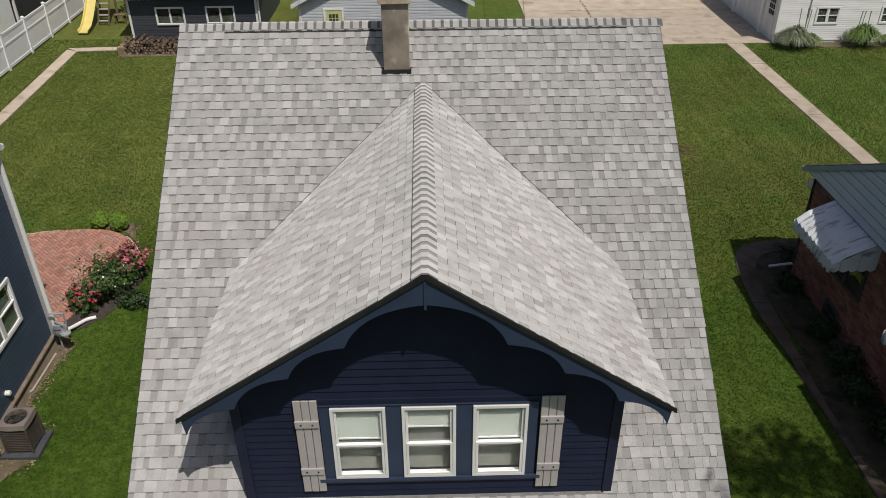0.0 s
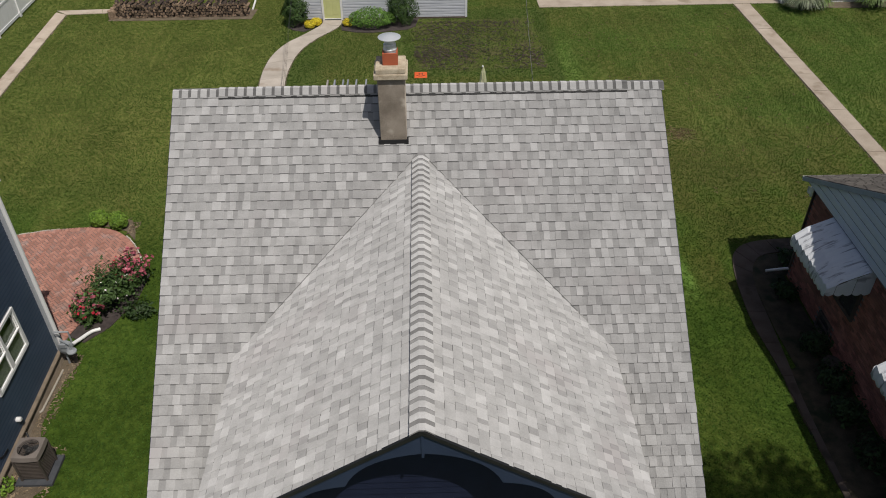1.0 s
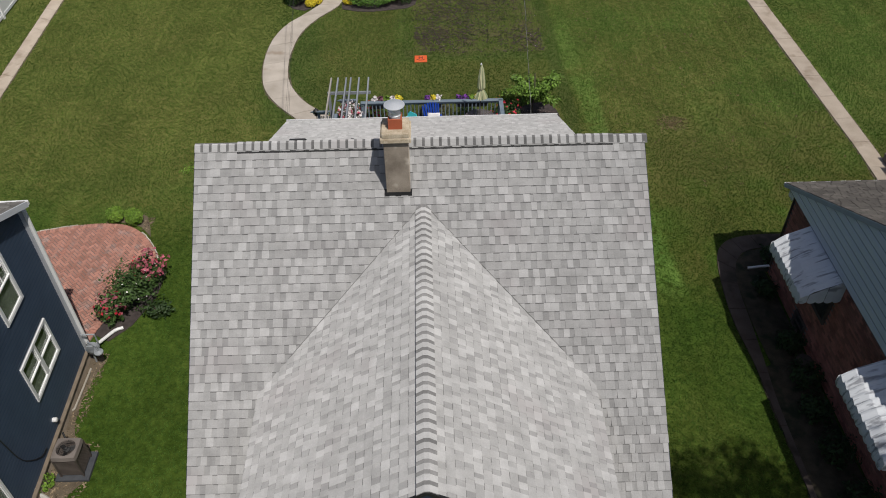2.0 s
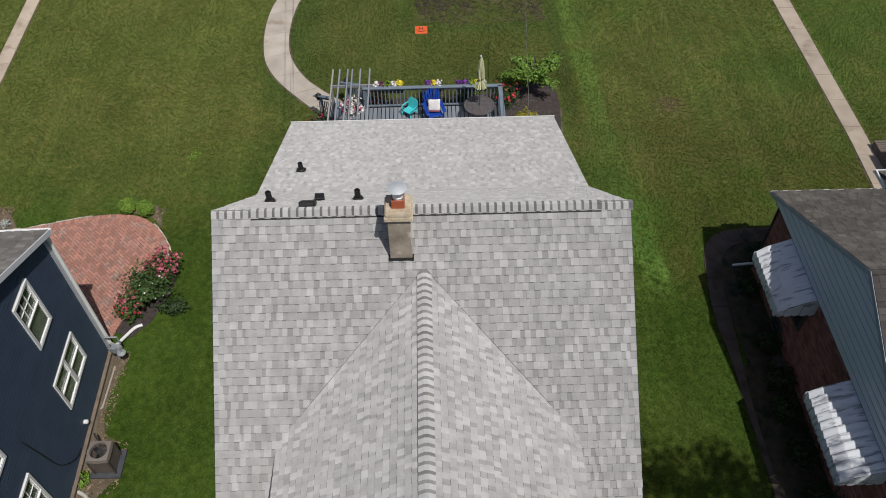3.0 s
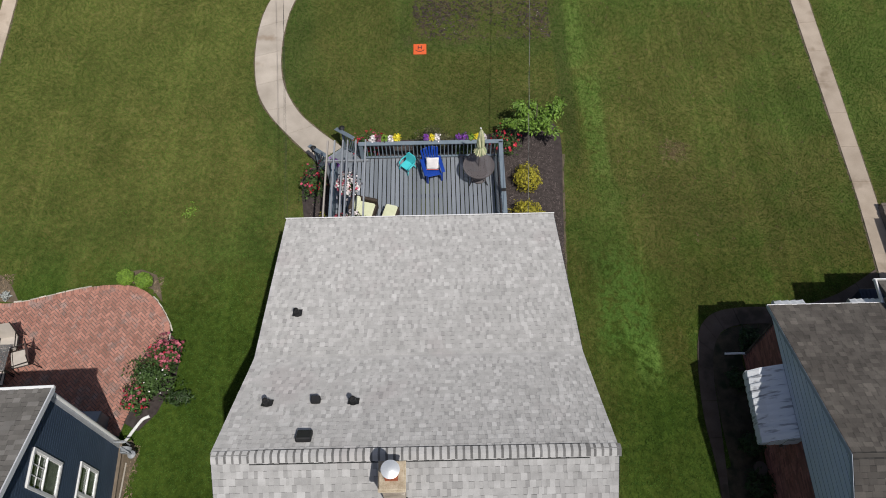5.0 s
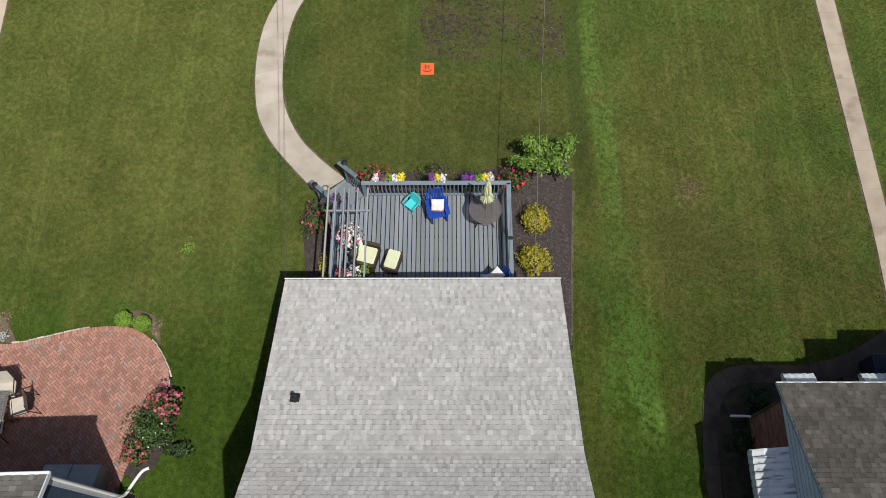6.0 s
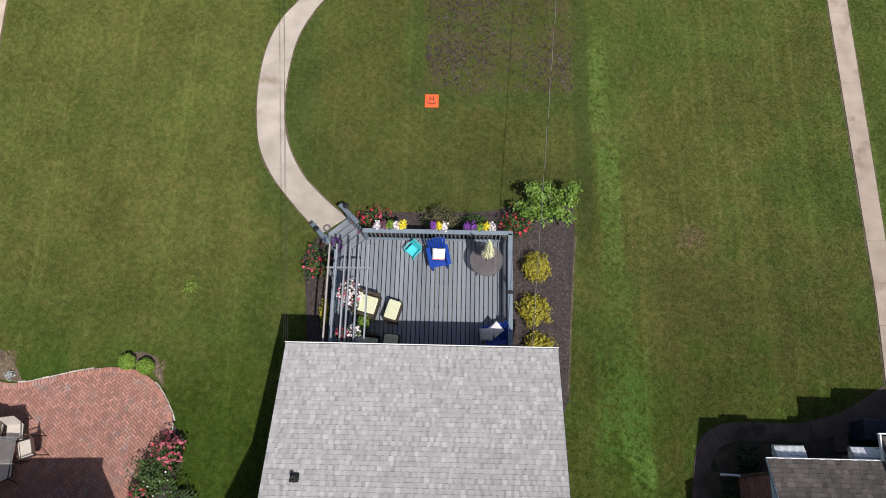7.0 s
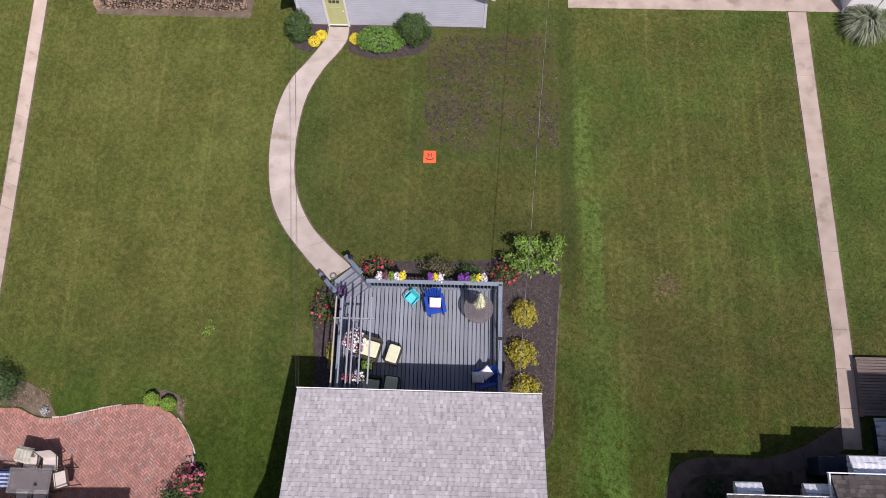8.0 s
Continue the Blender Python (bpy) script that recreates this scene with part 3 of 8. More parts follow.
def ribbon_slabs(name, left, right, joints, z0, z1, material, label, category="path"):
    """A paved strip between two lines, cut across into slabs with open joints."""
    ob = thing(name, (*left[0][:2], 0.0), label, category, kind="structure")
    BARE.append([p[:2] for p in left] + [p[:2] for p in reversed(right)])
    n = len(left) - 1
    cuts = [round(i * n / joints) for i in range(joints + 1)]
    for c0, c1 in zip(cuts, cuts[1:]):
        a = [Vector((*p[:2], 0)) for p in left[c0:c1 + 1]]
        b = [Vector((*p[:2], 0)) for p in right[c0:c1 + 1]]
        d0, d1 = (a[1] - a[0]).normalized() * 0.006, (a[-1] - a[-2]).normalized() * 0.006
        a[0] += d0
        b[0] += d0
        a[-1] -= d1
        b[-1] -= d1
        outline = [(p.x, p.y) for p in a] + [(p.x, p.y) for p in reversed(b)]
        part("path_slab", slab(outline, z0, z1 + random.Random(c0).uniform(-0.004, 0.004)), material, ob)
    return ob


left = curve_through([(-4.36, 35.0, 0), (-4.46, 34.35, 0), (-5.08, 33.35, 0), (-5.70, 32.45, 0), (-6.10, 31.25, 0), (-6.24, 29.8, 0), (-6.16, 28.4, 0), (-5.93, 27.3, 0), (-5.40, 26.28, 0), (-4.65, 25.35, 0), (-3.66, 24.27, 0)], 8)
right = curve_through([(-3.56, 35.0, 0), (-3.60, 34.35, 0), (-3.90, 33.78, 0), (-4.50, 32.90, 0), (-5.03, 31.7, 0), (-5.26, 30.1, 0), (-5.23, 28.65, 0), (-5.01, 27.58, 0), (-4.47, 26.5, 0), (-3.79, 25.72, 0), (-2.83, 24.87, 0)], 8)
ribbon_slabs("garden_path", left, right, 9, -0.08, 0.035, CONCRETE, "pale concrete garden path curving across the lawn")


def straight(p, q, n):
    return [(p[0] + (q[0] - p[0]) * i / n, p[1] + (q[1] - p[1]) * i / n) for i in range(n + 1)]


EAST_A = straight((14.08, 36.0), (14.22, 23.0), 18) + straight((14.22, 22.3), (14.10, 18.9), 5)
EAST_B = straight((14.80, 36.0), (14.82, 23.0), 18) + straight((14.82, 22.3), (14.72, 18.9), 5)
WEST_A, WEST_B = straight((-16.56, 36.4), (-15.15, 8.0), 30), straight((-16.02, 36.1), (-14.70, 8.0), 30)
ribbon_slabs("side_walk_east", EAST_A, EAST_B, 12, -0.08, 0.03, WALK, "straight pale concrete walk through the lawn")
ribbon_slabs("side_walk_west", WEST_A, WEST_B, 20, -0.08, 0.03, WALK, "narrow concrete walk beside the white fence")
ribbon_slabs("side_walk_north", straight((-16.60, 36.6), (-13.6, 36.75), 6), straight((-16.02, 36.12), (-13.6, 36.25), 6), 3, -0.08, 0.028, WALK, "narrow concrete walk leading to the wood pile")
drive = ribbon_slabs("driveway", [(5.25, 36.02), (5.2, 39.0), (5.2, 42.0), (5.2, 47.0), (5.2, 70.0)], [(16.3, 36.05), (16.3, 39.0), (16.3, 42.0), (16.3, 47.0), (16.3, 70.0)], 4, -0.08, 0.025, WALK, "broad pale concrete driveway with weedy joints", "driveway")
v, f = leaves((8.6, 43.0, 0.03), (0.07, 6.0, 0.04), 500, 0.03, 5)
tagged(part("joint_weeds", from_lists("joint_weeds", v, f, LEAF_MID), None, drive), kind="stuff")



def worn_edges(line_a, line_b, seed):
    """Bare earth worn along both sides of a path."""
    rr = random.Random(seed)
    bm = bmesh.new()
    for line, side in ((line_a, 1), (line_b, -1)):
        pts = [Vector((p[0], p[1], 0)) for p in line]
        fine_pts = [p.lerp(q, k / 6) for p, q in zip(pts, pts[1:]) for k in range(6)] + [pts[-1]]
        prev = None
        for i, p in enumerate(fine_pts):
            d = (fine_pts[min(i + 1, len(fine_pts) - 1)] - fine_pts[max(i - 1, 0)]).normalized()
            out = Vector((-d.y, d.x, 0)) * side
            if out.dot(Vector((line_a[0][0] - line_b[0][0], line_a[0][1] - line_b[0][1], 0))) * side < 0:
                out = -out
            w = 0.03 + 0.05 * max(0, noise.noise(p * 1.3 + Vector((seed, 0, 0)))) + rr.uniform(0, 0.03)
            row = [bm.verts.new(p - out * 0.02 + Vector((0, 0, 0.006))), bm.verts.new(p + out * w + Vector((0, 0, 0.004)))]
            if prev:
                bm.faces.new((prev[0], prev[1], row[1], row[0]))
            prev = row
    tagged(part("worn_soil_edge", bm, SOIL), "bare brown earth worn along a path", "soil", kind="structure")


worn_edges(left, right, 1)
worn_edges(EAST_A, EAST_B, 2)
worn_edges([(4.10, 18.6), (4.34, 19.4), (4.42, 20.5), (4.50, 21.7), (4.58, 22.9), (4.70, 24.4)], [(4.12, 18.6), (4.36, 19.4), (4.44, 20.5), (4.52, 21.7), (4.60, 22.9), (4.72, 24.4)], 4)
worn_edges(WEST_A, WEST_B, 3)

# old path round the brick house
outer = curve_through([(8.00, 8.0, 0), (8.00, 10.5, 0), (7.98, 12.6, 0), (7.96, 13.9, 0), (7.88, 15.2, 0), (7.96, 16.5, 0), (8.12, 17.5, 0), (8.36, 18.05, 0), (8.85, 18.40, 0), (9.70, 18.53, 0), (11.21, 18.53, 0), (12.36, 18.80, 0), (13.16, 19.18, 0), (14.05, 19.72, 0)], 6)
inner = curve_through([(8.13, 8.0, 0), (8.13, 10.5, 0), (8.15, 12.6, 0), (8.24, 13.9, 0), (8.32, 15.2, 0), (8.38, 16.4, 0), (8.52, 17.1, 0), (8.68, 17.5, 0), (9.05, 17.85, 0), (9.80, 17.98, 0), (11.30, 17.98, 0), (12.50, 18.2, 0), (13.40, 18.55, 0), (14.20, 18.9, 0)], 6)
ribbon_slabs("house_path", outer, inner, 15, -0.08, 0.03, DARK_CONCRETE, "weathered concrete path round the brick house")


def bed(name, outline, material, label, z=0.02):
    """A planted bed: a low sheet of mulch or earth."""
    BARE.append(list(outline))
    bm = slab(outline, -0.05, z)
    ob = part(name, bm, material)
    return tagged(ob, label, "garden bed", kind="structure")


def chips(name, inside, count, size, material, parent, z, seed):
    """Loose bark chips scattered over a bed."""
    r = random.Random(seed)
    verts, faces = [], []
    while count:
        x, y = inside(r)
        count -= 1
        a = r.uniform(0, 6.28)
        s, t = size * r.uniform(0.5, 1.4), size * r.uniform(0.2, 0.5)
        d, e = Vector((math.cos(a), math.sin(a), r.uniform(-.3, .3))) * s, Vector((-math.sin(a), math.cos(a), r.uniform(-.3, .3))) * t
        p = Vector((x, y, z + r.uniform(0.0, 0.015)))
        n0 = len(verts)
        verts += [p - d - e, p + d - e, p + d + e, p - d + e, p + Vector((0, 0, t * 0.8))]
        faces += [(n0, n0 + 1, n0 + 4), (n0 + 1, n0 + 2, n0 + 4), (n0 + 2, n0 + 3, n0 + 4), (n0 + 3, n0, n0 + 4)]
    return tagged(part(name, from_lists(name, verts, faces, material), None, parent), kind="stuff")


LITTER = surface("dry_leaf_litter", (0.07, 0.05, 0.03), (0.30, 0.23, 0.15), 0.95, 8, 60, 0.3, 0.5)
CHIP = surface("bark_chip", (0.040, 0.031, 0.029), (0.15, 0.122, 0.115), 0.95, 8, 60, 0.3, 0.5)
east_bed = bed("mulch_bed_east", [(p.x, p.y) for p in curve_through([(2.5, 18.6, 0), (4.10, 18.6, 0), (4.34, 19.4, 0), (4.42, 20.5, 0), (4.50, 21.7, 0), (4.58, 22.9, 0), (4.70, 24.4, 0), (4.66, 25.4, 0), (4.2, 25.95, 0), (3.2, 25.6, 0), (1.8, 25.2, 0), (0.0, 25.15, 0), (-1.3, 25.1, 0), (-2.3, 25.1, 0), (-2.6, 24.7, 0)], 4)] + [(-2.0, 24.0), (2.5, 24.0)], MULCH, "dark bark mulch bed round the deck")
chips("bark_chips", lambda r: (r.uniform(2.6, 4.45), r.uniform(19.0, 25.4)) if r.random() < 0.75 else (r.uniform(-2.0, 3.5), r.uniform(24.1, 25.0)), 6000, 0.026, CHIP, east_bed, 0.02, 4)
west_bed = bed("mulch_bed_west", [(-2.9, 19.4), (-2.9, 23.25), (-3.4, 23.85), (-3.75, 24.2), (-4.15, 23.5), (-3.95, 22.0), (-3.8, 20.5), (-3.75, 19.4)], MULCH, "dark mulch bed beside the deck steps")
chips("bark_chips", lambda r: (r.uniform(-3.75, -2.95), r.uniform(19.6, 23.4)), 700, 0.028, CHIP, west_bed, 0.02, 5)
bed("mulch_bed_garage_west", [(-5.9, 34.98), (-5.9, 34.3), (-5.6, 33.9), (-5.1, 33.7), (-4.8, 33.95), (-4.5, 34.4), (-4.42, 34.98)], MULCH, "small mulch bed beside the garage door")
bed("mulch_bed_garage_east", [(-3.5, 34.98), (-3.55, 34.2), (-3.5, 33.8), (-2.9, 33.55), (-2.2, 33.48), (-1.4, 33.6), (-0.7, 33.75), (-0.35, 34.1), (-0.2, 34.98)], MULCH, "mulch bed with shrubs along the garage wall")
r = random.Random(8)
ragged = [(7.97 + 0.06 * noise.noise(Vector((0.0, y * 1.3, 0.5))) + r.uniform(-0.02, 0.02), y) for y in [5.0 + 0.15 * i for i in range(58)]]
bed("brick_house_bed", ragged + [(8.38, 13.76), (8.34, 15.0), (8.40, 16.9), (8.62, 17.5), (9.05, 17.85), (9.8, 17.98), (13.2, 18.4), (13.2, 17.0), (9.3, 17.0), (9.3, 5.0)], surface("shaded_ground_cover", (0.040, 0.034, 0.020), (0.11, 0.088, 0.058), 0.95, 4, 50, 0.9, patch=((0.022, 0.032, 0.012), 1.8, 0.52)), "weedy planted strip beside the brick house")
soil_strip = bed("bare_soil_strip", [(-8.5, 8.0), (-8.5, 14.8), (-8.3, 14.85), (-8.08, 14.4), (-8.22, 13.9), (-8.30, 13.2), (-8.26, 12.6), (-8.12, 12.2), (-7.72, 12.0), (-7.55, 11.1), (-7.85, 10.75), (-8.1, 10.2), (-8.2, 9.0), (-8.2, 8.0)], SOIL, "bare earth along the blue house foundation", z=0.012)
chips("leaf_litter", lambda r: (r.uniform(-8.4, -8.05), r.uniform(8.2, 14.7)) if r.random() < 0.7 else (r.uniform(-8.4, -7.5), r.uniform(10.7, 12.1)), 900, 0.03, LITTER, soil_strip, 0.014, 6)
bed("peony_bed", [(-8.65, 15.35), (-8.2, 15.1), (-7.75, 15.6), (-7.35, 16.6), (-7.3, 17.6), (-7.7, 18.05), (-8.05, 17.0), (-8.35, 16.2)], MULCH, "narrow earth bed at the edge of the brick patio", z=0.02)

# ---- lawn wear: a weedy patch with its own ragged growth, dry tufts and a few broad weeds ----
r = random.Random(21)


def tufts(spots, reach, size, each, seed, flat=0.4):
    v, f = [], []
    for i, (x, y, k) in enumerate(spots):
        lv, lf = leaves((x, y, 0.01), (reach * k, reach * k, reach * k * flat), each, size * (0.6 + 0.4 * k), seed + i, low=-0.1, slim=0.3)
        n0 = len(v)
        v += lv
        f += [tuple(q + n0 for q in t) for t in lf]
    return v, f


spots = []
while len(spots) < 900:
    x, y = r.gauss(2.3, 1.5), r.gauss(32.3, 1.45)
    if noise.noise(Vector((x * 0.9, y * 0.9, 3.0))) + r.uniform(-0.3, 0.3) > -0.05 and -1.2 < x < 5.0 and 29.2 < y < 34.9:
        spots.append((x, y, r.uniform(0.4, 1.3)))
tagged(part("weeds", from_lists("weeds", *tufts(spots[:600], 0.055, 0.026, 5, 1), leaf_green("reddish_weed", (0.030, 0.025, 0.018), (0.075, 0.056, 0.042))), None), "low reddish weeds growing in worn lawn", "weeds", kind="stuff")
tagged(part("green_weeds", from_lists("green_weeds", *tufts(spots[600:], 0.06, 0.03, 6, 700), LEAF_MID), None), "low green weeds in a worn lawn", "weeds", kind="stuff")
spots = [(8.54 + r.gauss(0, 0.28), 24.47 + r.gauss(0, 0.2), r.uniform(0.5, 1.3)) for _ in range(90)] + [(r.uniform(6.3, 13.8), r.uniform(20.5, 35), r.uniform(0.3, 0.9)) for _ in range(160)]
tagged(part("dry_tufts", from_lists("dry_tufts", *tufts(spots, 0.08, 0.036, 9, 2000, 0.3), leaf_green("dry_grass", (0.14, 0.105, 0.045), (0.26, 0.20, 0.10))), None), "dry straw-coloured tufts in the lawn", "grass", kind="stuff")
spots = [(-7.66 + r.gauss(0, 0.13), 22.4 + r.gauss(0, 0.11), r.uniform(0.6, 1.4)) for _ in range(14)]
tagged(part("broad_weed", from_lists("broad_weed", *tufts(spots, 0.08, 0.045, 8, 3000), LEAF_BRIGHT), None), "broad-leaved light green weed in the lawn", "weeds", kind="stuff")

# landing pad
pad = thing("landing_pad", (-0.13, 29.28, 0), "small orange square drone landing pad on the lawn", "landing pad")
ORANGE = surface("orange_fabric", (0.75, 0.11, 0.025), (0.85, 0.16, 0.045), 0.7, 4, 120, 0.15)
part("mat", box(-0.372, 0.112, 29.03, 29.54, 0.0, 0.03, bevel=0.01), ORANGE, pad)
INK = surface("dark_print", (0.10, 0.02, 0.02), (0.14, 0.03, 0.03), 0.7)
bm = bmesh.new()
for x0, x1, y0, y1 in ((-0.205, -0.175, 29.265, 29.445), (-0.085, -0.055, 29.265, 29.445), (-0.175, -0.085, 29.34, 29.37)):
    add_box(bm, x0, x1, y0, y1, 0.031, 0.034)
part("letter_h", bm, INK, pad, "dark letter H")
arc = [(-0.13 + 0.185 * math.cos(q), 29.30 + 0.155 * math.sin(q)) for q in [math.pi * (1.15 + 0.7 * i / 10) for i in range(11)]]
arc2 = [(-0.13 + 0.170 * math.cos(q), 29.318 + 0.140 * math.sin(q)) for q in [math.pi * (1.15 + 0.7 * i / 10) for i in range(11)]]
part("arc", slab(arc + arc2[::-1], 0.031, 0.034), INK, pad, "dark printed arc")

# ---- the house's own parts ----
# dormer siding: lapped boards between the corner boards
def lap_board(x0, x1, z, h, y, lap=0.018, slant0=0.0, slant1=0.0):
    """One clapboard facing -y: thicker at its lower edge; slant: how far the upper corners move in."""
    bm = bmesh.new()
    pts = [(x0, y - lap, z), (x1, y - lap, z), (x1 - slant1, y - 0.004, z + h), (x0 + slant0, y - 0.004, z + h)]
    back = [(x0, y + 0.01, z), (x1, y + 0.01, z), (x1 - slant1, y + 0.01, z + h), (x0 + slant0, y + 0.01, z + h)]
    a, b = [bm.verts.new(p) for p in pts], [bm.verts.new(p) for p in back]
    bm.faces.new(a)
    bm.faces.new(b[::-1])
    for i in range(4):
        bm.faces.new((b[i], b[(i + 1) % 4], a[(i + 1) % 4], a[i]))
    return bm


dormer_front = thing("dormer_front", (0, DORM_WALL, front_z(DORM_WALL)), "navy dormer gable with three windows and shutters", "dormer")
adopt(dormer_front, house)
del dormer_front["category"]
W_X = [(-1.08, -0.47), (-0.29, 0.31), (0.50, 1.11)]
W_Z0, W_Z1 = 4.17, 5.26
z = front_z(DORM_WALL) - 0.02
step = 0.104
while z < DORM_Z - 0.25:
    h = step
    xt = min(half - 0.11, (DORM_Z - 0.12 - z - h) / DORM_S)
    xb = min(half - 0.11, (DORM_Z - 0.12 - z) / DORM_S)
    if xt > 0.05:
        spans = [(-xb, xb)] if z > W_Z1 + 0.05 or z + h < W_Z0 - 0.09 else [(-xb, -1.20), (1.22, xb)]
        for s0, s1 in spans:
            part("clapboard", lap_board(s0, s1, z, h, DORM_WALL, slant0=max(0, xb - xt) if s0 == -xb else 0, slant1=max(0, xb - xt) if s1 == xb else 0), NAVY, dormer_front)
    z += step
zb = front_z(DORM_WALL) - 0.05
for sx in (-1, 1):
    part("corner_board", box(sx * half - (0.11 if sx > 0 else 0.0), sx * half + (0.11 if sx < 0 else 0.0), DORM_WALL - 0.03, DORM_WALL + 0.09, zb, dorm_z(half) - 0.1), NAVY, dormer_front)
# casing round the windows
row_0 = front_z(DORM_WALL) - 0.02
head_top = row_0 + step * math.ceil((W_Z1 + 0.05 - row_0) / step)
part("casing_head", box(-1.24, 1.26, DORM_WALL - 0.035, DORM_WALL + 0.02, W_Z1 + 0.02, head_top), NAVY, dormer_front)
part("drip_cap", box(-1.21, 1.23, DORM_WALL - 0.05, DORM_WALL - 0.035, W_Z1 + 0.03, W_Z1 + 0.038), NAVY_TRIM, dormer_front)
part("window_ledge", box(-1.27, 1.29, DORM_WALL - 0.06, DORM_WALL + 0.02, W_Z0 - 0.06, W_Z0 - 0.015), NAVY_TRIM, dormer_front)
for x0, x1 in ((-1.20, -1.085), (-0.465, -0.295), (0.315, 0.495), (1.115, 1.22)):
    part("casing", box(x0, x1, DORM_WALL - 0.035, DORM_WALL + 0.02, W_Z0 - 0.015, W_Z1 + 0.02), NAVY_TRIM, dormer_front)
part("apron", box(-1.2, 1.22, DORM_WALL - 0.025, DORM_WALL + 0.015, W_Z0 - 0.12, W_Z0 - 0.06), NAVY_TRIM, dormer_front)

BLIND = surface("pale_roller_blind", (0.54, 0.56, 0.53), (0.64, 0.66, 0.62), 0.8, 3, 60, 0.05)


def bar_frame(x0, x1, z0, z1, w, y0, y1):
    """A rectangular frame of four bars, facing y."""
    bm = bmesh.new()
    for a, b, c, d in ((x0, x0 + w, z0, z1), (x1 - w, x1, z0, z1), (x0 + w, x1 - w, z0, z0 + w), (x0 + w, x1 - w, z1 - w, z1)):
        add_box(bm, a, b, y0, y1, c, d)
    return bm


def sash_window(x0, x1, z0, z1, y, parent, blind, split=0.48):
    """A white double-hung window in a wall facing -y."""
    win = part("window", bar_frame(x0, x1, z0, z1, 0.034, y - 0.04, y + 0.05), WINDOW_WHITE, parent, "white double-hung window")
    zm = z0 + (z1 - z0) * split
    part("upper_sash", bar_frame(x0 + 0.038, x1 - 0.038, zm - 0.015, z1 - 0.038, 0.026, y - 0.012, y + 0.014), WINDOW_WHITE, win)
    part("lower_sash", bar_frame(x0 + 0.038, x1 - 0.038, z0 + 0.038, zm + 0.015, 0.027, y - 0.038, y - 0.014), WINDOW_WHITE, win)
    p = part("pane", box(x0 + 0.065, x1 - 0.065, y - 0.001, y + 0.003, zm + 0.01, z1 - 0.075), PANE, win)
    q = part("pane", box(x0 + 0.065, x1 - 0.065, y - 0.03, y - 0.026, z0 + 0.065, zm - 0.012), PANE, win)
    p.visible_shadow = q.visible_shadow = False
    part("room", box(x0 + 0.02, x1 - 0.02, y + 0.10, y + 0.13, z0 + 0.02, z1 - 0.02), INTERIOR, win, "pale room behind the glass")
    part("blind", box(x0 + 0.05, x1 - 0.05, y + 0.03, y + 0.036, z1 - 0.045 - (z1 - z0) * blind, z1 - 0.045), BLIND, win, "pale roller blind")
    part("bottom_rail", box(x0 + 0.05, x1 - 0.05, y + 0.025, y + 0.041, z1 - 0.06 - (z1 - z0) * blind, z1 - 0.04 - (z1 - z0) * blind), WINDOW_WHITE, win)
    return win


for (x0, x1), b in zip(W_X, (0.42, 0.27, 0.44)):
    sash_window(x0, x1, W_Z0, W_Z1, DORM_WALL - 0.02, dormer_front, b)
# shutters: three boards and two battens with bolts
for x0, x1 in ((-1.475, -1.205), (1.245, 1.51)):
    sh = part("shutter", box(x0 + 0.01, x1 - 0.01, DORM_WALL - 0.035, DORM_WALL - 0.022, 3.98, 5.36), SHUTTER, dormer_front, "greige board and batten shutter")
    w = (x1 - x0) / 3
    for i in range(3):
        part("board", box(x0 + i * w + 0.004, x0 + (i + 1) * w - 0.004, DORM_WALL - 0.055, DORM_WALL - 0.035, 3.96, 5.38, bevel=0.003), SHUTTER, sh)
    for zc in (4.31, 5.05):
        part("batten", box(x0 + 0.002, x1 - 0.002, DORM_WALL - 0.078, DORM_WALL - 0.055, zc - 0.05, zc + 0.05, bevel=0.004), SHUTTER, sh)
        for xc in (x0 + 0.07, x1 - 0.07):
            tip = part("bolt", lathe([(0.011, 0), (0.011, 0.006), (0.005, 0.009)], sides=8, m=Matrix.Translation((xc, DORM_WALL - 0.078, zc)) @ pose(0, 0, 0, 90)), BLACK, sh)

# scalloped bargeboards
def scallop(sgn):
    cusps = [(0.0, 6.90), (0.80, 6.40), (1.39, 6.02), (1.98, 5.63), (2.53, 5.27)]
    low = []
    for (xa, za), (xb, zc) in zip(cusps, cusps[1:]):
        cx, cz = xa + (xb - xa) * 0.80, za + (zc - za) * 0.16 + 0.02
        for i in range(9):
            t = i / 9
            low.append(((1 - t) ** 2 * xa + 2 * t * (1 - t) * cx + t * t * xb, (1 - t) ** 2 * za + 2 * t * (1 - t) * cz + t * t * zc))
    low.append(cusps[-1])
    out = [(0.0, DORM_Z - 0.02), *low, (2.555, dorm_z(2.555) - 0.05), (2.555, dorm_z(2.555) - 0.02)]
    out = [(sgn * x, q) for x, q in out]
    return add_prism(bmesh.new(), out, 0.04, Matrix(((1, 0, 0, 0), (0, 0, -1, DORM_Y + 0.045), (0, 1, 0, 0), (0, 0, 0, 1))))


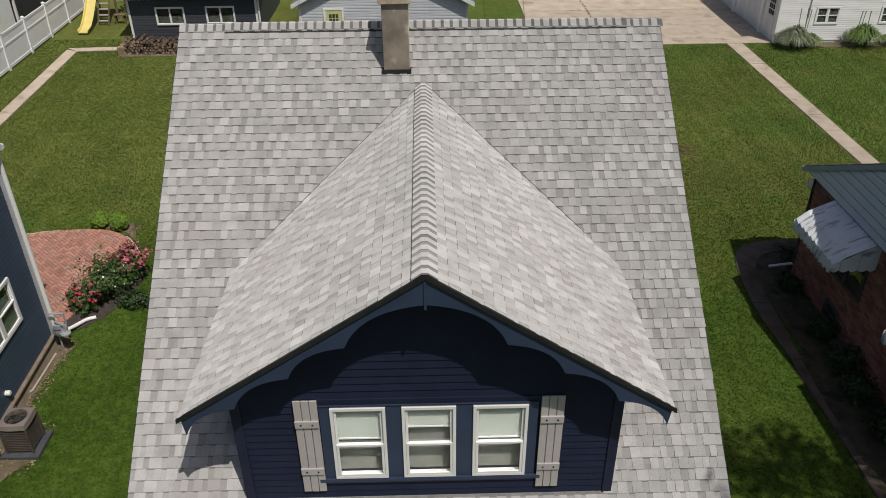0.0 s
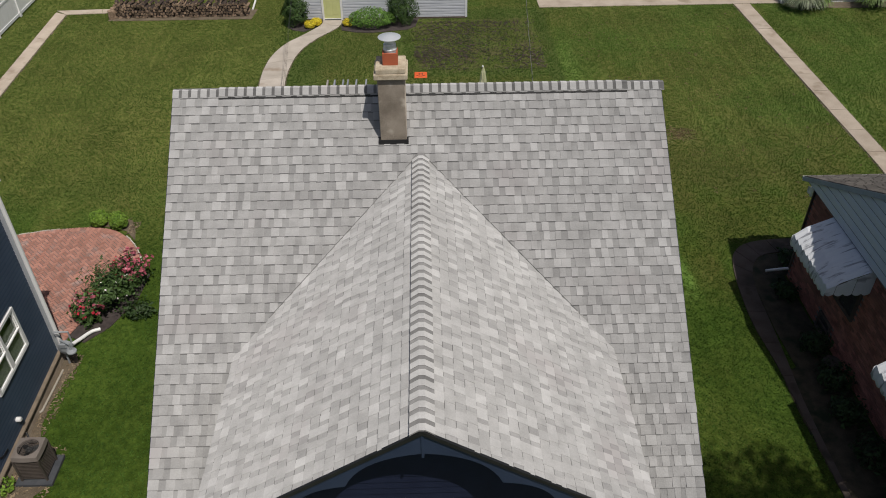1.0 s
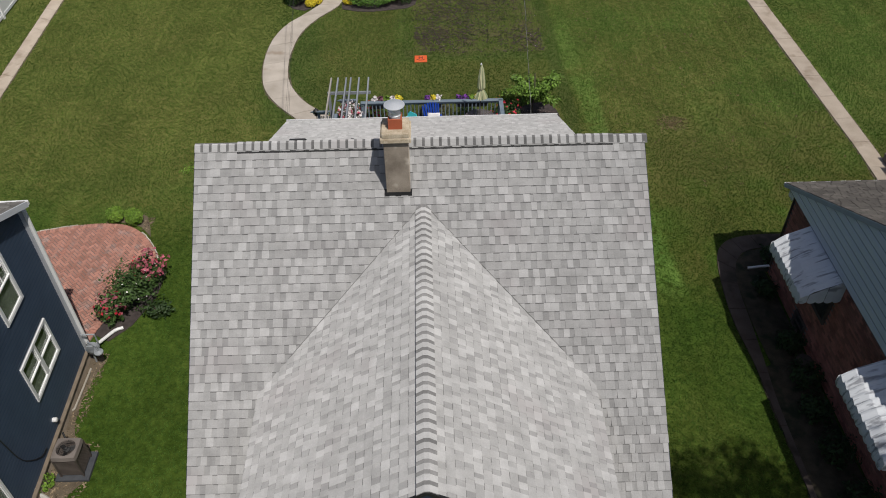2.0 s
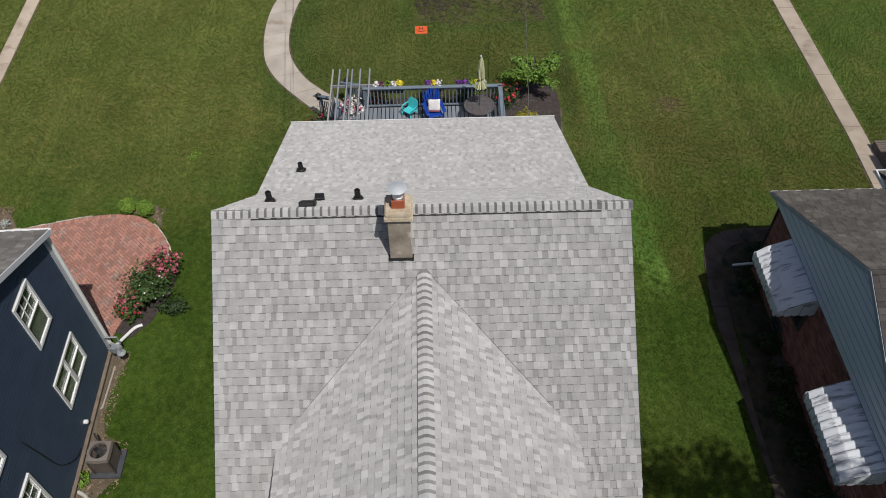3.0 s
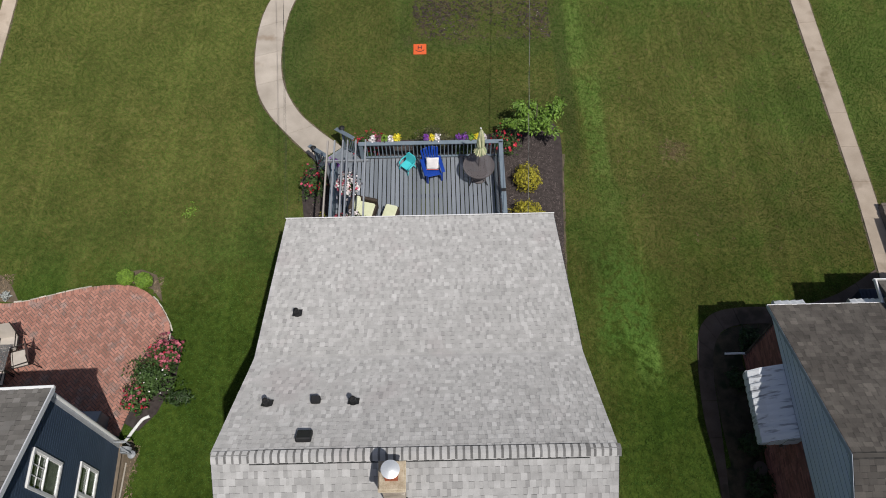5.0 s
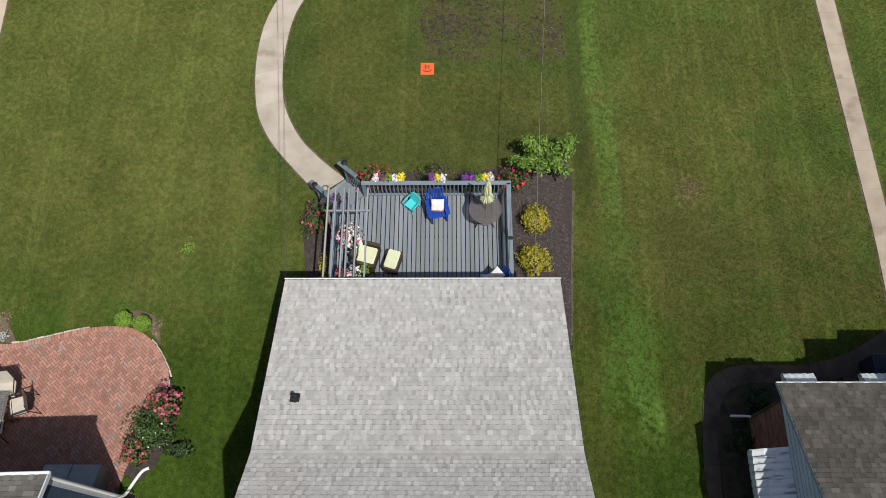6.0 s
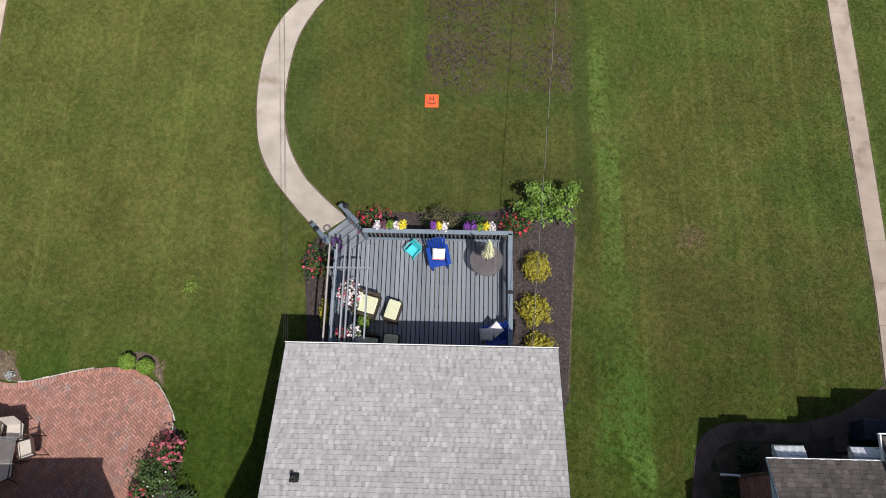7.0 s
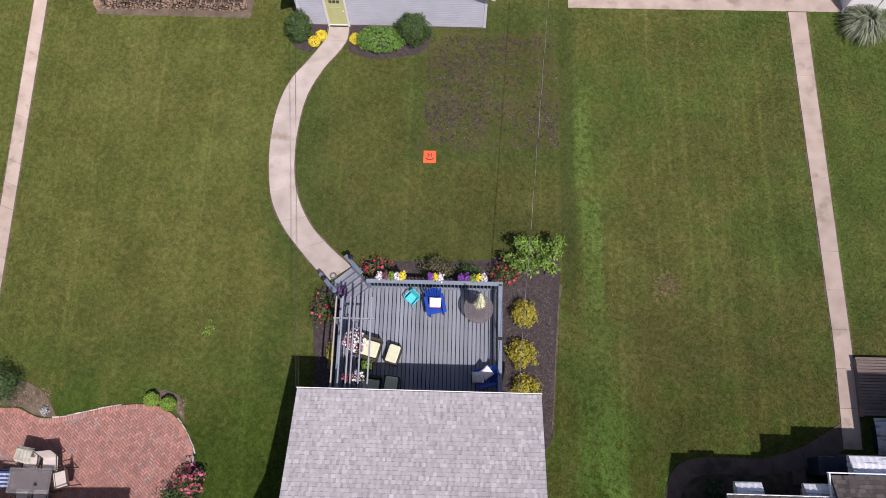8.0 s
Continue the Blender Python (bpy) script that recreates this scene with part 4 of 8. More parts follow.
for sgn in (-1, 1):
    part("bargeboard", scallop(sgn), NAVY_TRIM, dormer_front, "navy scalloped bargeboard")
    a, b = (0, DORM_Z), (sgn * 2.60, dorm_z(2.60))
    bm = add_prism(bmesh.new(), [(a[0], a[1] - 0.002), (b[0], b[1] - 0.002), (b[0], b[1] - 0.052), (a[0], a[1] - 0.058)], 0.03, Matrix(((1, 0, 0, 0), (0, 0, -1, DORM_Y + 0.012), (0, 1, 0, 0), (0, 0, 0, 1))))
    part("drip_edge", bm, BLACK, dormer_front, "black metal drip edge")
part("king_block", box(-0.013, 0.013, DORM_Y - 0.006, DORM_Y + 0.03, 6.85, DORM_Z - 0.06), NAVY_TRIM, dormer_front)

# ridge: vent strip and cap shingles
vent_prof = [(-0.138, -0.084), (0.0, 0.012), (0.138, -0.10), (0.13, -0.15), (0.0, -0.06), (-0.13, -0.118)]
part("ridge_vent", add_prism(bmesh.new(), vent_prof, 6.08, Matrix(((0, 0, 1, -2.98), (1, 0, 0, RIDGE_Y), (0, 1, 0, RIDGE_Z - 0.012), (0, 0, 0, 1)))), RIDGE_DARK, house, "black ridge vent")


def cap_piece(length, wing, drop, butt, band):
    """A bent cap shingle about the origin, running along x, its thick end at x = 0; past band it is pigmented dark."""
    bm = bmesh.new()
    xs = (0.0, band, length)
    grid = []
    for x in xs:
        lift = butt + (0.004 - butt) * x / length
        grid.append([(bm.verts.new((x, y, zz + lift)), bm.verts.new((x, y, zz - 0.006))) for y, zz in ((-wing, -drop), (-wing * 0.25, -drop * 0.14), (wing * 0.25, -drop * 0.14), (wing, -drop))])
    dark = []
    for i in range(2):
        for j in range(3):
            f = bm.faces.new((grid[i][j][0], grid[i + 1][j][0], grid[i + 1][j + 1][0], grid[i][j + 1][0]))
            if i == 1:
                dark.append(f)
        bm.faces.new((grid[i][0][0], grid[i][0][1], grid[i + 1][0][1], grid[i + 1][0][0]))
        bm.faces.new((grid[i][3][0], grid[i + 1][3][0], grid[i + 1][3][1], grid[i][3][1]))
    for j in range(3):
        dark.append(bm.faces.new((grid[0][j][0], grid[0][j + 1][0], grid[0][j + 1][1], grid[0][j][1])))
    for f in dark:
        f.material_index = 1
    return bm


BAND = surface("dark_shingle_band", (0.15, 0.148, 0.146), (0.235, 0.231, 0.227), 0.95, 8, 80, 0.5, 0.2)
cap_mesh = mesh_of("ridge_cap", cap_piece(0.175, 0.115, 0.085, 0.013, 0.092), [SHINGLE_PALE, BAND])
x = rl
while x < rr - 0.1:
    on_vent = -2.98 < x < 3.05
    cap = part("ridge_cap", cap_mesh, None, house)
    cap.matrix_parent_inverse = world_of(house).inverted()
    cap.matrix_basis = Matrix.Translation((x, RIDGE_Y, RIDGE_Z + (0.014 if on_vent else -0.002)))
    x += 0.1375
DORMER_BAND = surface("grey_shingle_band", (0.20, 0.197, 0.194), (0.285, 0.28, 0.276), 0.95, 8, 80, 0.5, 0.2)
dcap_mesh = mesh_of("dormer_cap", cap_piece(0.17, 0.125, 0.080, 0.013, 0.088), [SHINGLE_PALE, DORMER_BAND])
y = DORM_Y - 0.01
while y < valley_y - 0.05:
    cap = part("dormer_cap", dcap_mesh, None, house)
    cap.matrix_basis = pose(0, y, DORM_Z + 0.012, 0, 0, 90)
    y += 0.14

# dark line of the cut valleys beside the dormer
for sgn in (-1, 1):
    p, q = Vector((sgn * 0.06, valley_y - 0.04, DORM_Z - 0.034)), Vector((sgn * 2.12, RIDGE_Y + (dorm_z(2.12) - RIDGE_Z) / FRONT_S, dorm_z(2.12) + 0.006))
    part("valley", tube([p, q], 0.0055, 6), surface("dark_granule", (0.21, 0.207, 0.204), (0.28, 0.276, 0.272), 0.95), house, "dark cut valley line")

# metal edge along the rear eave and rakes
part("gutter_edge", box(bl - 0.02, br + 0.02, BACK_Y + 0.022, BACK_Y + 0.046, BACK_Z - 0.11, BACK_Z + 0.004), WHITE, house, "white metal gutter lip")
# solid black bar in place of the shaded hollow of the gutter
part("gutter_trough", box(bl - 0.02, br + 0.02, BACK_Y - 0.01, BACK_Y + 0.022, BACK_Z - 0.11, BACK_Z - 0.022), BLACK, house, "black bar standing in for the shade inside the gutter")
for ys, zs, ye, ze in ((EAVE_Y, front_z(EAVE_Y), RIDGE_Y, RIDGE_Z), (RIDGE_Y, RIDGE_Z, KINK_Y, KINK_Z), (KINK_Y, KINK_Z, BACK_Y, BACK_Z)):
    for i in (0, 1):
        x0, x1 = side_x(ys)[i], side_x(ye)[i]
        o = -0.012 if i == 0 else -0.008
        bm = bmesh.new()
        vs = [bm.verts.new(p) for p in ((x0 + o, ys, zs - 0.03), (x0 + o + 0.02, ys, zs - 0.03), (x1 + o + 0.02, ye, ze - 0.03), (x1 + o, ye, ze - 0.03), (x0 + o, ys, zs - 0.17), (x0 + o + 0.02, ys, zs - 0.17), (x1 + o + 0.02, ye, ze - 0.17), (x1 + o, ye, ze - 0.17))]
        for q in ((0, 1, 2, 3), (7, 6, 5, 4), (0, 4, 5, 1), (1, 5, 6, 2), (2, 6, 7, 3), (3, 7, 4, 0)):
            bm.faces.new([vs[k] for k in q])
        part("rake_board", bm, NAVY, house, "dark navy rake board")

# chimney
chimney = part("chimney", box(-0.575, -0.195, 11.56, 11.99, 7.0, 8.37, bevel=0.008), CHIMNEY, house, "stained rendered block chimney")
part("flashing", box(-0.60, -0.17, 11.54, 12.01, 7.2, 7.405), BLACK, chimney, "black flashing")
bm = bmesh.new()
for z0, z1, o in ((8.36, 8.44, 0.045), (8.44, 8.51, 0.02)):
    add_box(bm, -0.575 - o, -0.195 + o, 11.56 - o, 11.99 + o, z0, z1, bevel=0.012)
part("chimney_cap", bm, CHIMNEY_CAP, chimney, "weathered concrete crown")
bm = bmesh.new()
for a, b, c, d in ((-0.49, -0.47, 11.68, 11.89), (-0.30, -0.28, 11.68, 11.89), (-0.47, -0.30, 11.68, 11.70), (-0.47, -0.30, 11.87, 11.89)):
    add_box(bm, a, b, c, d, 8.45, 8.68)
part("flue", bm, CLAY, chimney, "red clay flue liner")
part("flue_pipe", lathe([(0.088, 8.62), (0.088, 8.70), (0.095, 8.705), (0.095, 8.72), (0.088, 8.725), (0.088, 8.78), (0.075, 8.79), (0.075, 8.86)], (-0.385, 11.785, 0), 24), GALV, chimney, "galvanised vent pipe")
part("rain_hat", lathe([(0.158, 8.875), (0.158, 8.88), (0.10, 8.90), (0.04, 8.915), (0.01, 8.918)], (-0.385, 11.785, 0), 28), GALV, chimney, "galvanised conical rain hat")

# roof vents behind the ridge
kb = (KINK_Z - RIDGE_Z) / (KINK_Y - RIDGE_Y)


def back_z(y):
    return RIDGE_Z + kb * (y - RIDGE_Y) if y < KINK_Y else KINK_Z + (BACK_Z - KINK_Z) / (BACK_Y - KINK_Y) * (y - KINK_Y)


for x, y, h in ((-2.92, 16.42, 0.24), (-3.0, 13.62, 0.26), (-1.28, 13.62, 0.26)):
    z = back_z(y)
    p = part("vent_pipe", lathe([(0.115, z - 0.06), (0.10, z + 0.04), (0.062, z + 0.08), (0.056, z + h), (0.044, z + h), (0.044, z + h - 0.06)], (x, y, 0), 16), BLACK, house, "black plumbing vent pipe")
    part("boot", box(-0.11, 0.11, -0.10, 0.13, 0.012, 0.02, pose(x, y, z + 0.01, math.degrees(math.atan(kb if y < KINK_Y else -0.427)))), BLACK, p)
z = back_z(13.68)
part("small_vent", box(-2.13, -1.95, 13.60, 13.76, z - 0.1, z + 0.13, bevel=0.015), BLACK, house, "black square roof vent")
z = back_z(12.70)
m = pose(-2.07, 12.70, z + 0.02, math.degrees(math.atan(kb)))
bm = box(-0.145, 0.145, -0.145, 0.145, -0.01, 0.09, m, 0.02)
part("louvre_vent", bm, BLACK, house, "black louvred roof vent")

# ---- deck ----
DZ, RAIL_Z = 0.55, 1.40
DX0, DX1, DY0, DY1 = -2.90, 2.46, 19.66, 23.97
deck = thing("deck", (0, 22, 0), "blue-grey stained wooden deck with slat railing", "deck")
bw = 0.1405
x = DX0
while x < DX1 - 0.02:
    x1 = min(x + bw - 0.026, DX1)
    y1 = DY1
    ya = yb = DY1
    if x < -2.08:
        ya, yb = (23.28 + (x + 2.9) * 0.84, 23.28 + (x1 + 2.9) * 0.84)
    bm = slab([(x, DY0), (x1, DY0), (x1, min(yb, DY1)), (x, min(ya, DY1))], DZ - 0.03, DZ)
    part("deck_board", bm, DECK, deck)
    x += bw
bm = bmesh.new()
for x0, x1, y0, y1 in ((DX0, DX0 + 0.04, DY0, 23.28), (DX1 - 0.04, DX1, DY0, DY1), (-2.08, DX1 - 0.04, DY1 - 0.04, DY1)):
    add_box(bm, x0, x1, y0, y1, DZ - 0.22, DZ - 0.032)
for yy in (20.2, 21.0, 21.8, 22.6, 23.3):
    add_box(bm, DX0 + 0.04, DX1 - 0.04, yy, yy + 0.04, DZ - 0.30, DZ - 0.14)
# mulch-dark colour paints in the shade below the boards
part("joist_frame", bm, MULCH, deck, "joists coloured dark to keep the board gaps in shade")
for px, py in ((-2.8, 20.0), (-2.8, 22.8), (2.36, 20.0), (2.36, 23.85), (0.0, 23.85), (-2.0, 23.85)):
    part("footing_post", box(px - 0.045, px + 0.045, py - 0.045, py + 0.045, 0.0, DZ - 0.2), RAIL, deck)


def railing(p, q, z0, z1, posts, parent):
    """A rail from p to q: a broad cap, a lower rail, turned slats and posts; z0, z1: floor at either end."""
    a, b = Vector((*p, z0)), Vector((*q, z1))
    d = b - a
    flat = Vector((d.x, d.y, 0))
    yaw = math.degrees(math.atan2(d.y, d.x))
    tilt = -math.degrees(math.atan2(d.z, flat.length))
    ln = d.length
    top = RAIL_Z - DZ
    m = Matrix.Translation(a) @ pose(0, 0, 0, 0, 0, yaw) @ pose(0, 0, 0, 0, tilt, 0)
    part("cap_rail", box(-0.06, ln + 0.06, -0.07, 0.07, top - 0.035, top, m, 0.006), RAIL, parent)
    part("top_rail", box(0, ln, -0.02, 0.02, top - 0.11, top - 0.037, m), RAIL, parent)
    part("bottom_rail", box(0, ln, -0.03, 0.03, 0.07, 0.11, m), RAIL, parent)
    n = int(ln / 0.125)
    for i in range(n):
        c = a + d * ((i + 0.5) / n)
        part("slat", box(c.x - 0.016, c.x + 0.016, c.y - 0.016, c.y + 0.016, c.z + 0.11, c.z + top - 0.11), RAIL, parent)
    for t in posts:
        c = a + d * t
        part("rail_post", box(c.x - 0.045, c.x + 0.045, c.y - 0.045, c.y + 0.045, c.z - 0.25 if z0 == z1 else 0.0, c.z + top - 0.036), RAIL, parent)


railing((-2.04, 23.97), (2.52, 23.97), DZ, DZ, (0.0, 0.99), deck)
railing((2.50, 23.90), (2.50, 19.72), DZ, DZ, (0.33, 0.66), deck)
railing((-2.86, 19.72), (-2.86, 23.28), DZ, DZ, (0.0, 0.5, 1.0), deck)
railing((-2.08, 24.02), (-2.68, 24.72), DZ, 0.12, (1.0,), deck)
railing((-2.93, 23.34), (-3.53, 24.04), DZ, 0.12, (1.0,), deck)
part("rail_clip", box(2.43, 2.57, 22.02, 22.12, RAIL_Z, RAIL_Z + 0.05, bevel=0.01), BLACK, deck, "black clip on the rail")
# steps at the cut corner: two boards a tread
u = Vector((-0.65, 0.76, 0)).normalized()
w = Vector((0.76, 0.65, 0)).normalized()
mid = Vector((-2.49, 23.63, 0))
for i in range(4):
    zt = DZ - 0.02 - (i + 0) * 0.14
    for j in range(2):
        c = mid + u * (0.02 + i * 0.27 + j * 0.135)
        m = Matrix.Translation((c.x, c.y, 0)) @ pose(0, 0, 0, 0, 0, math.degrees(math.atan2(w.y, w.x)))
        if zt > 0.05:
            part("tread", box(-0.53, 0.53, 0.0, 0.128, zt - 0.03, zt, m), DECK, deck)
    c = mid + u * (0.02 + i * 0.27)
    m = Matrix.Translation((c.x, c.y, 0)) @ pose(0, 0, 0, 0, 0, math.degrees(math.atan2(w.y, w.x)))
    if zt > 0.05:
        part("riser", box(-0.52, 0.52, 0.01, 0.03, max(0.0, zt - 0.17), zt - 0.03, m), RAIL, deck)

# arbour beside the steps
GREYWOOD = surface("weathered_grey_beam", (0.24, 0.26, 0.29), (0.34, 0.36, 0.39), 0.75, 3, 60, 0.25, stretch=(1, 0.2, 1))
BEIGE = surface("beige_beam_paint", (0.36, 0.33, 0.30), (0.46, 0.42, 0.38), 0.7, 3, 60, 0.2, stretch=(1, 0.2, 1))
arbour = thing("arbour", (-2.3, 21.5, DZ), "slender grey arbour of parallel beams over the deck edge", "arbour")
for x, mat in ((-2.83, BEIGE), (-2.62, GREYWOOD), (-2.37, GREYWOOD), (-2.23, GREYWOOD), (-1.98, GREYWOOD), (-1.69, GREYWOOD)):
    part("beam", box(x - 0.022, x + 0.022, 19.75, 23.02, 2.80, 2.89, bevel=0.004), mat, arbour)
part("cross_beam", box(-2.90, -1.60, 22.31, 22.35, 2.71, 2.798), GREYWOOD, arbour)
part("cross_beam", box(-2.90, -1.60, 20.1, 20.14, 2.71, 2.798), GREYWOOD, arbour)
for x, y in ((-2.86, 22.33), (-2.86, 20.12), (-1.69, 20.12)):
    part("post", box(x - 0.04, x + 0.04, y - 0.04, y + 0.04, DZ if x > -2.8 else RAIL_Z, 2.71), GREYWOOD, arbour)

# ---- deck furniture ----
BLUE_POLY = surface("royal_blue_plastic", (0.008, 0.046, 0.32), (0.013, 0.068, 0.41), 0.4, 4, 60, 0.05)
TEAL = surface("turquoise_plastic", (0.06, 0.57, 0.62), (0.10, 0.68, 0.73), 0.4, 4, 60, 0.05)
CUSHION_WHITE = surface("white_cushion", (0.68, 0.66, 0.66), (0.82, 0.80, 0.80), 0.9, 7, 90, 0.2)
CUSHION_GREY = surface("grey_patterned_cushion", (0.50, 0.50, 0.47), (0.80, 0.78, 0.74), 0.9, 9, 50, 0.2)
CORAL = surface("coral_trim", (0.7, 0.16, 0.12), (0.78, 0.24, 0.18), 0.9)


def cushion(w, d, h, m):
    """A stuffed square pillow: puffed middle, pinched corners."""
    bm = bmesh.new()
    n = 6
    grid = {}
    for side in (1, -1):
        for i in range(n + 1):
            for j in range(n + 1):
                a, b = 2 * i / n - 1, 2 * j / n - 1
                edge = max(abs(a), abs(b)) == 1
                if edge and side == -1:
                    grid[(i, j, -1)] = grid[(i, j, 1)]
                    continue
                zz = 0 if edge else side * h / 2 * (1 - a ** 4) ** 0.5 * (1 - b ** 4) ** 0.5
                pinch = 1 - 0.06 * (1 - abs(a * b))
                grid[(i, j, side)] = bm.verts.new(m @ Vector((a * w / 2 * pinch, b * d / 2 * pinch, zz)))
        for i in range(n):
            for j in range(n):
                q = [grid[(i, j, side)], grid[(i + 1, j, side)], grid[(i + 1, j + 1, side)], grid[(i, j + 1, side)]]
                bm.faces.new(q if side == 1 else q[::-1])
    return bm


def adirondack(at, yaw, label, scale=1.0, material=BLUE_POLY, slats=7):
    """A slatted garden chair facing -y in its own axes."""
    m0 = Matrix.Translation(at) @ pose(0, 0, 0, 0, 0, yaw) @ Matrix.Diagonal((scale * 0.88, scale, scale, 1))
    ob = thing("adirondack_chair", at, label, "chair", "garden chairs on the deck")
    for sx in (-1, 1):
        bm = add_prism(bmesh.new(), [(-0.42, 0.0), (-0.33, 0.0), (-0.30, 0.26), (0.40, 0.0), (0.48, 0.0), (0.02, 0.32), (-0.40, 0.38), (-0.42, 0.34)], 0.03, m0 @ Matrix(((0, 0, 1, sx * 0.27 - 0.015), (1, 0, 0, 0), (0, 1, 0, 0), (0, 0, 0, 1))))
        part("side_leg", bm, material, ob)
        part("arm", box(sx * 0.345 - 0.075, sx * 0.345 + 0.075, -0.44, 0.28, 0.54, 0.565, m0, 0.012), material, ob)
        part("arm_post", box(sx * 0.315 - 0.015, sx * 0.315 + 0.015, -0.40, -0.31, 0.0, 0.54, m0), material, ob)
    for i in range(6):
        y = -0.40 + i * 0.085
        part("seat_slat", box(-0.285, 0.285, y, y + 0.075, 0.375 - i * 0.018, 0.395 - i * 0.018, m0, 0.004), material, ob)
    lean = m0 @ Matrix.Translation((0, 0.11, 0.27)) @ pose(0, 0, 0, -24)
    w = 0.56 / slats
    for i in range(slats):
        c = (i - (slats - 1) / 2) * w
        top = 0.80 - 0.9 * c * c
        part("back_slat", box(c - w * 0.45, c + w * 0.45, -0.012, 0.012, 0.0, top, lean @ pose(0, 0, 0, 0, 2.2 * (i - (slats - 1) / 2), 0), 0.006), material, ob)
    part("back_brace", box(-0.30, 0.30, 0.014, 0.05, 0.27, 0.33, lean), material, ob)
    return ob


adirondack((0.27, 23.36, DZ), 13, "royal blue plastic adirondack chair facing the house", 0.93)
pill = thing("pillow", (0.28, 23.33, DZ + 0.40), "white square pillow with coral edge on the blue chair", "pillow")
part("cushion_cover", cushion(0.42, 0.40, 0.13, pose(0.28, 23.33, DZ + 0.57, 46, 0, -2)), CUSHION_WHITE, pill, smooth=True)
part("piping", box(-0.20, 0.20, -0.20, -0.18, -0.015, 0.01, pose(0.28, 23.33, DZ + 0.57, 46, 0, -2)), CORAL, pill, "coral piping")
adirondack((2.10, 20.84, DZ), -74, "royal blue plastic adirondack chair in the shade of the eave", 0.90)
pill = thing("pillow", (2.0, 20.75, DZ + 0.42), "grey patterned pillow on the shaded blue chair", "pillow")
part("cushion_cover", cushion(0.40, 0.39, 0.14, pose(1.78, 20.80, DZ + 0.64, 8, -10, 3)), CUSHION_GREY, pill, smooth=True)
pill = thing("pillow", (2.15, 20.85, DZ + 0.45), "white square pillow on the shaded blue chair", "pillow")
part("cushion_cover", cushion(0.40, 0.38, 0.14, pose(2.06, 20.95, DZ + 0.68, 6, -26, 38)), CUSHION_WHITE, pill, smooth=True)

# child's chair
def child_chair(at, yaw):
    m0 = Matrix.Translation(at) @ pose(0, 0, 0, 0, 0, yaw) @ Matrix.Scale(1.03, 4)
    ob = thing("child_chair", at, "small turquoise plastic child's chair", "chair", "garden chairs on the deck")
    part("seat", box(-0.17, 0.17, -0.19, 0.12, 0.20, 0.225, m0, 0.01), TEAL, ob)
    bm = add_prism(bmesh.new(), [(-0.17, 0.0), (0.17, 0.0), (0.19, 0.28), (0.13, 0.37), (-0.13, 0.37), (-0.19, 0.28)], 0.025, m0 @ Matrix.Translation((0, 0.11, 0.2)) @ pose(0, 0, 0, 75))
    part("backrest", bm, TEAL, ob)
    for sx in (-1, 1):
        part("arm", tube([m0 @ Vector((sx * 0.19, 0.14, 0.38)), m0 @ Vector((sx * 0.21, -0.05, 0.37)), m0 @ Vector((sx * 0.2, -0.18, 0.34)), m0 @ Vector((sx * 0.18, -0.18, 0.20))], 0.022, 8), TEAL, ob, smooth=True)
        for y in (-0.18, 0.13):
            part("leg", tube([m0 @ Vector((sx * 0.16, y * 0.9, 0.21)), m0 @ Vector((sx * 0.19, y * 1.25, 0.0))], 0.022, 8, 0.016), TEAL, ob, smooth=True)
    return ob


child_chair((-0.52, 23.56, DZ), -42)

# round lattice table with folded umbrella
BRONZE = surface("bronze_metal", (0.115, 0.10, 0.10), (0.17, 0.15, 0.15), 0.6, 5, 70, 0.1, metal=0.15)
table = thing("patio_table", (1.68, 23.16, DZ), "round bronze lattice metal patio table", "table")
TX, TY, TZ = 1.77, 23.12, DZ + 0.70
bm = bmesh.new()
rad = 0.505
for k in range(-7, 8):
    o = k * 0.068
    hh = math.sqrt(max(0.0, (rad - 0.01) ** 2 - o * o))
    if hh < 0.03:
        continue
    for yaw in (45, -45):
        m = Matrix.Translation((TX, TY, TZ)) @ pose(0, 0, 0, 0, 0, yaw)
        add_box(bm, o - 0.019, o + 0.019, -hh, hh, -0.006 if yaw > 0 else 0.0, 0.0 if yaw > 0 else 0.006, m)
part("lattice_top", bm, BRONZE, table)
bm = bmesh.new()
ring = [(rad - 0.03, -0.02), (rad, -0.02), (rad, 0.012), (rad - 0.03, 0.012)]
rings = [[bm.verts.new((TX + q * math.cos(a), TY + q * math.sin(a), TZ + zz)) for q, zz in ring] for a in (2 * math.pi * i / 40 for i in range(40))]
for i in range(40):
    for j in range(4):
        bm.faces.new((rings[i][j], rings[(i + 1) % 40][j], rings[(i + 1) % 40][(j + 1) % 4], rings[i][(j + 1) % 4]))
part("rim", bm, BRONZE, table)
for k in range(4):
    a = math.radians(45 + 90 * k)
    ca, sa = math.cos(a), math.sin(a)
    part("leg", tube([(TX + 0.36 * ca, TY + 0.36 * sa, TZ - 0.02), (TX + 0.22 * ca, TY + 0.22 * sa, TZ - 0.35), (TX + 0.42 * ca, TY + 0.42 * sa, DZ)], 0.016, 8), BRONZE, table, smooth=True)
UMB_A = surface("cream_canvas", (0.58, 0.58, 0.36), (0.70, 0.69, 0.46), 0.9, 6, 80, 0.2)
UMB_B = surface("sage_canvas", (0.30, 0.36, 0.20), (0.38, 0.44, 0.26), 0.9, 6, 80, 0.2)
umbrella = thing("patio_umbrella", (TX, TY, DZ), "folded cream and sage striped patio umbrella", "umbrella")
part("pole", tube([(TX, TY, DZ), (TX, TY, DZ + 2.60)], 0.02, 10), BRONZE, umbrella)
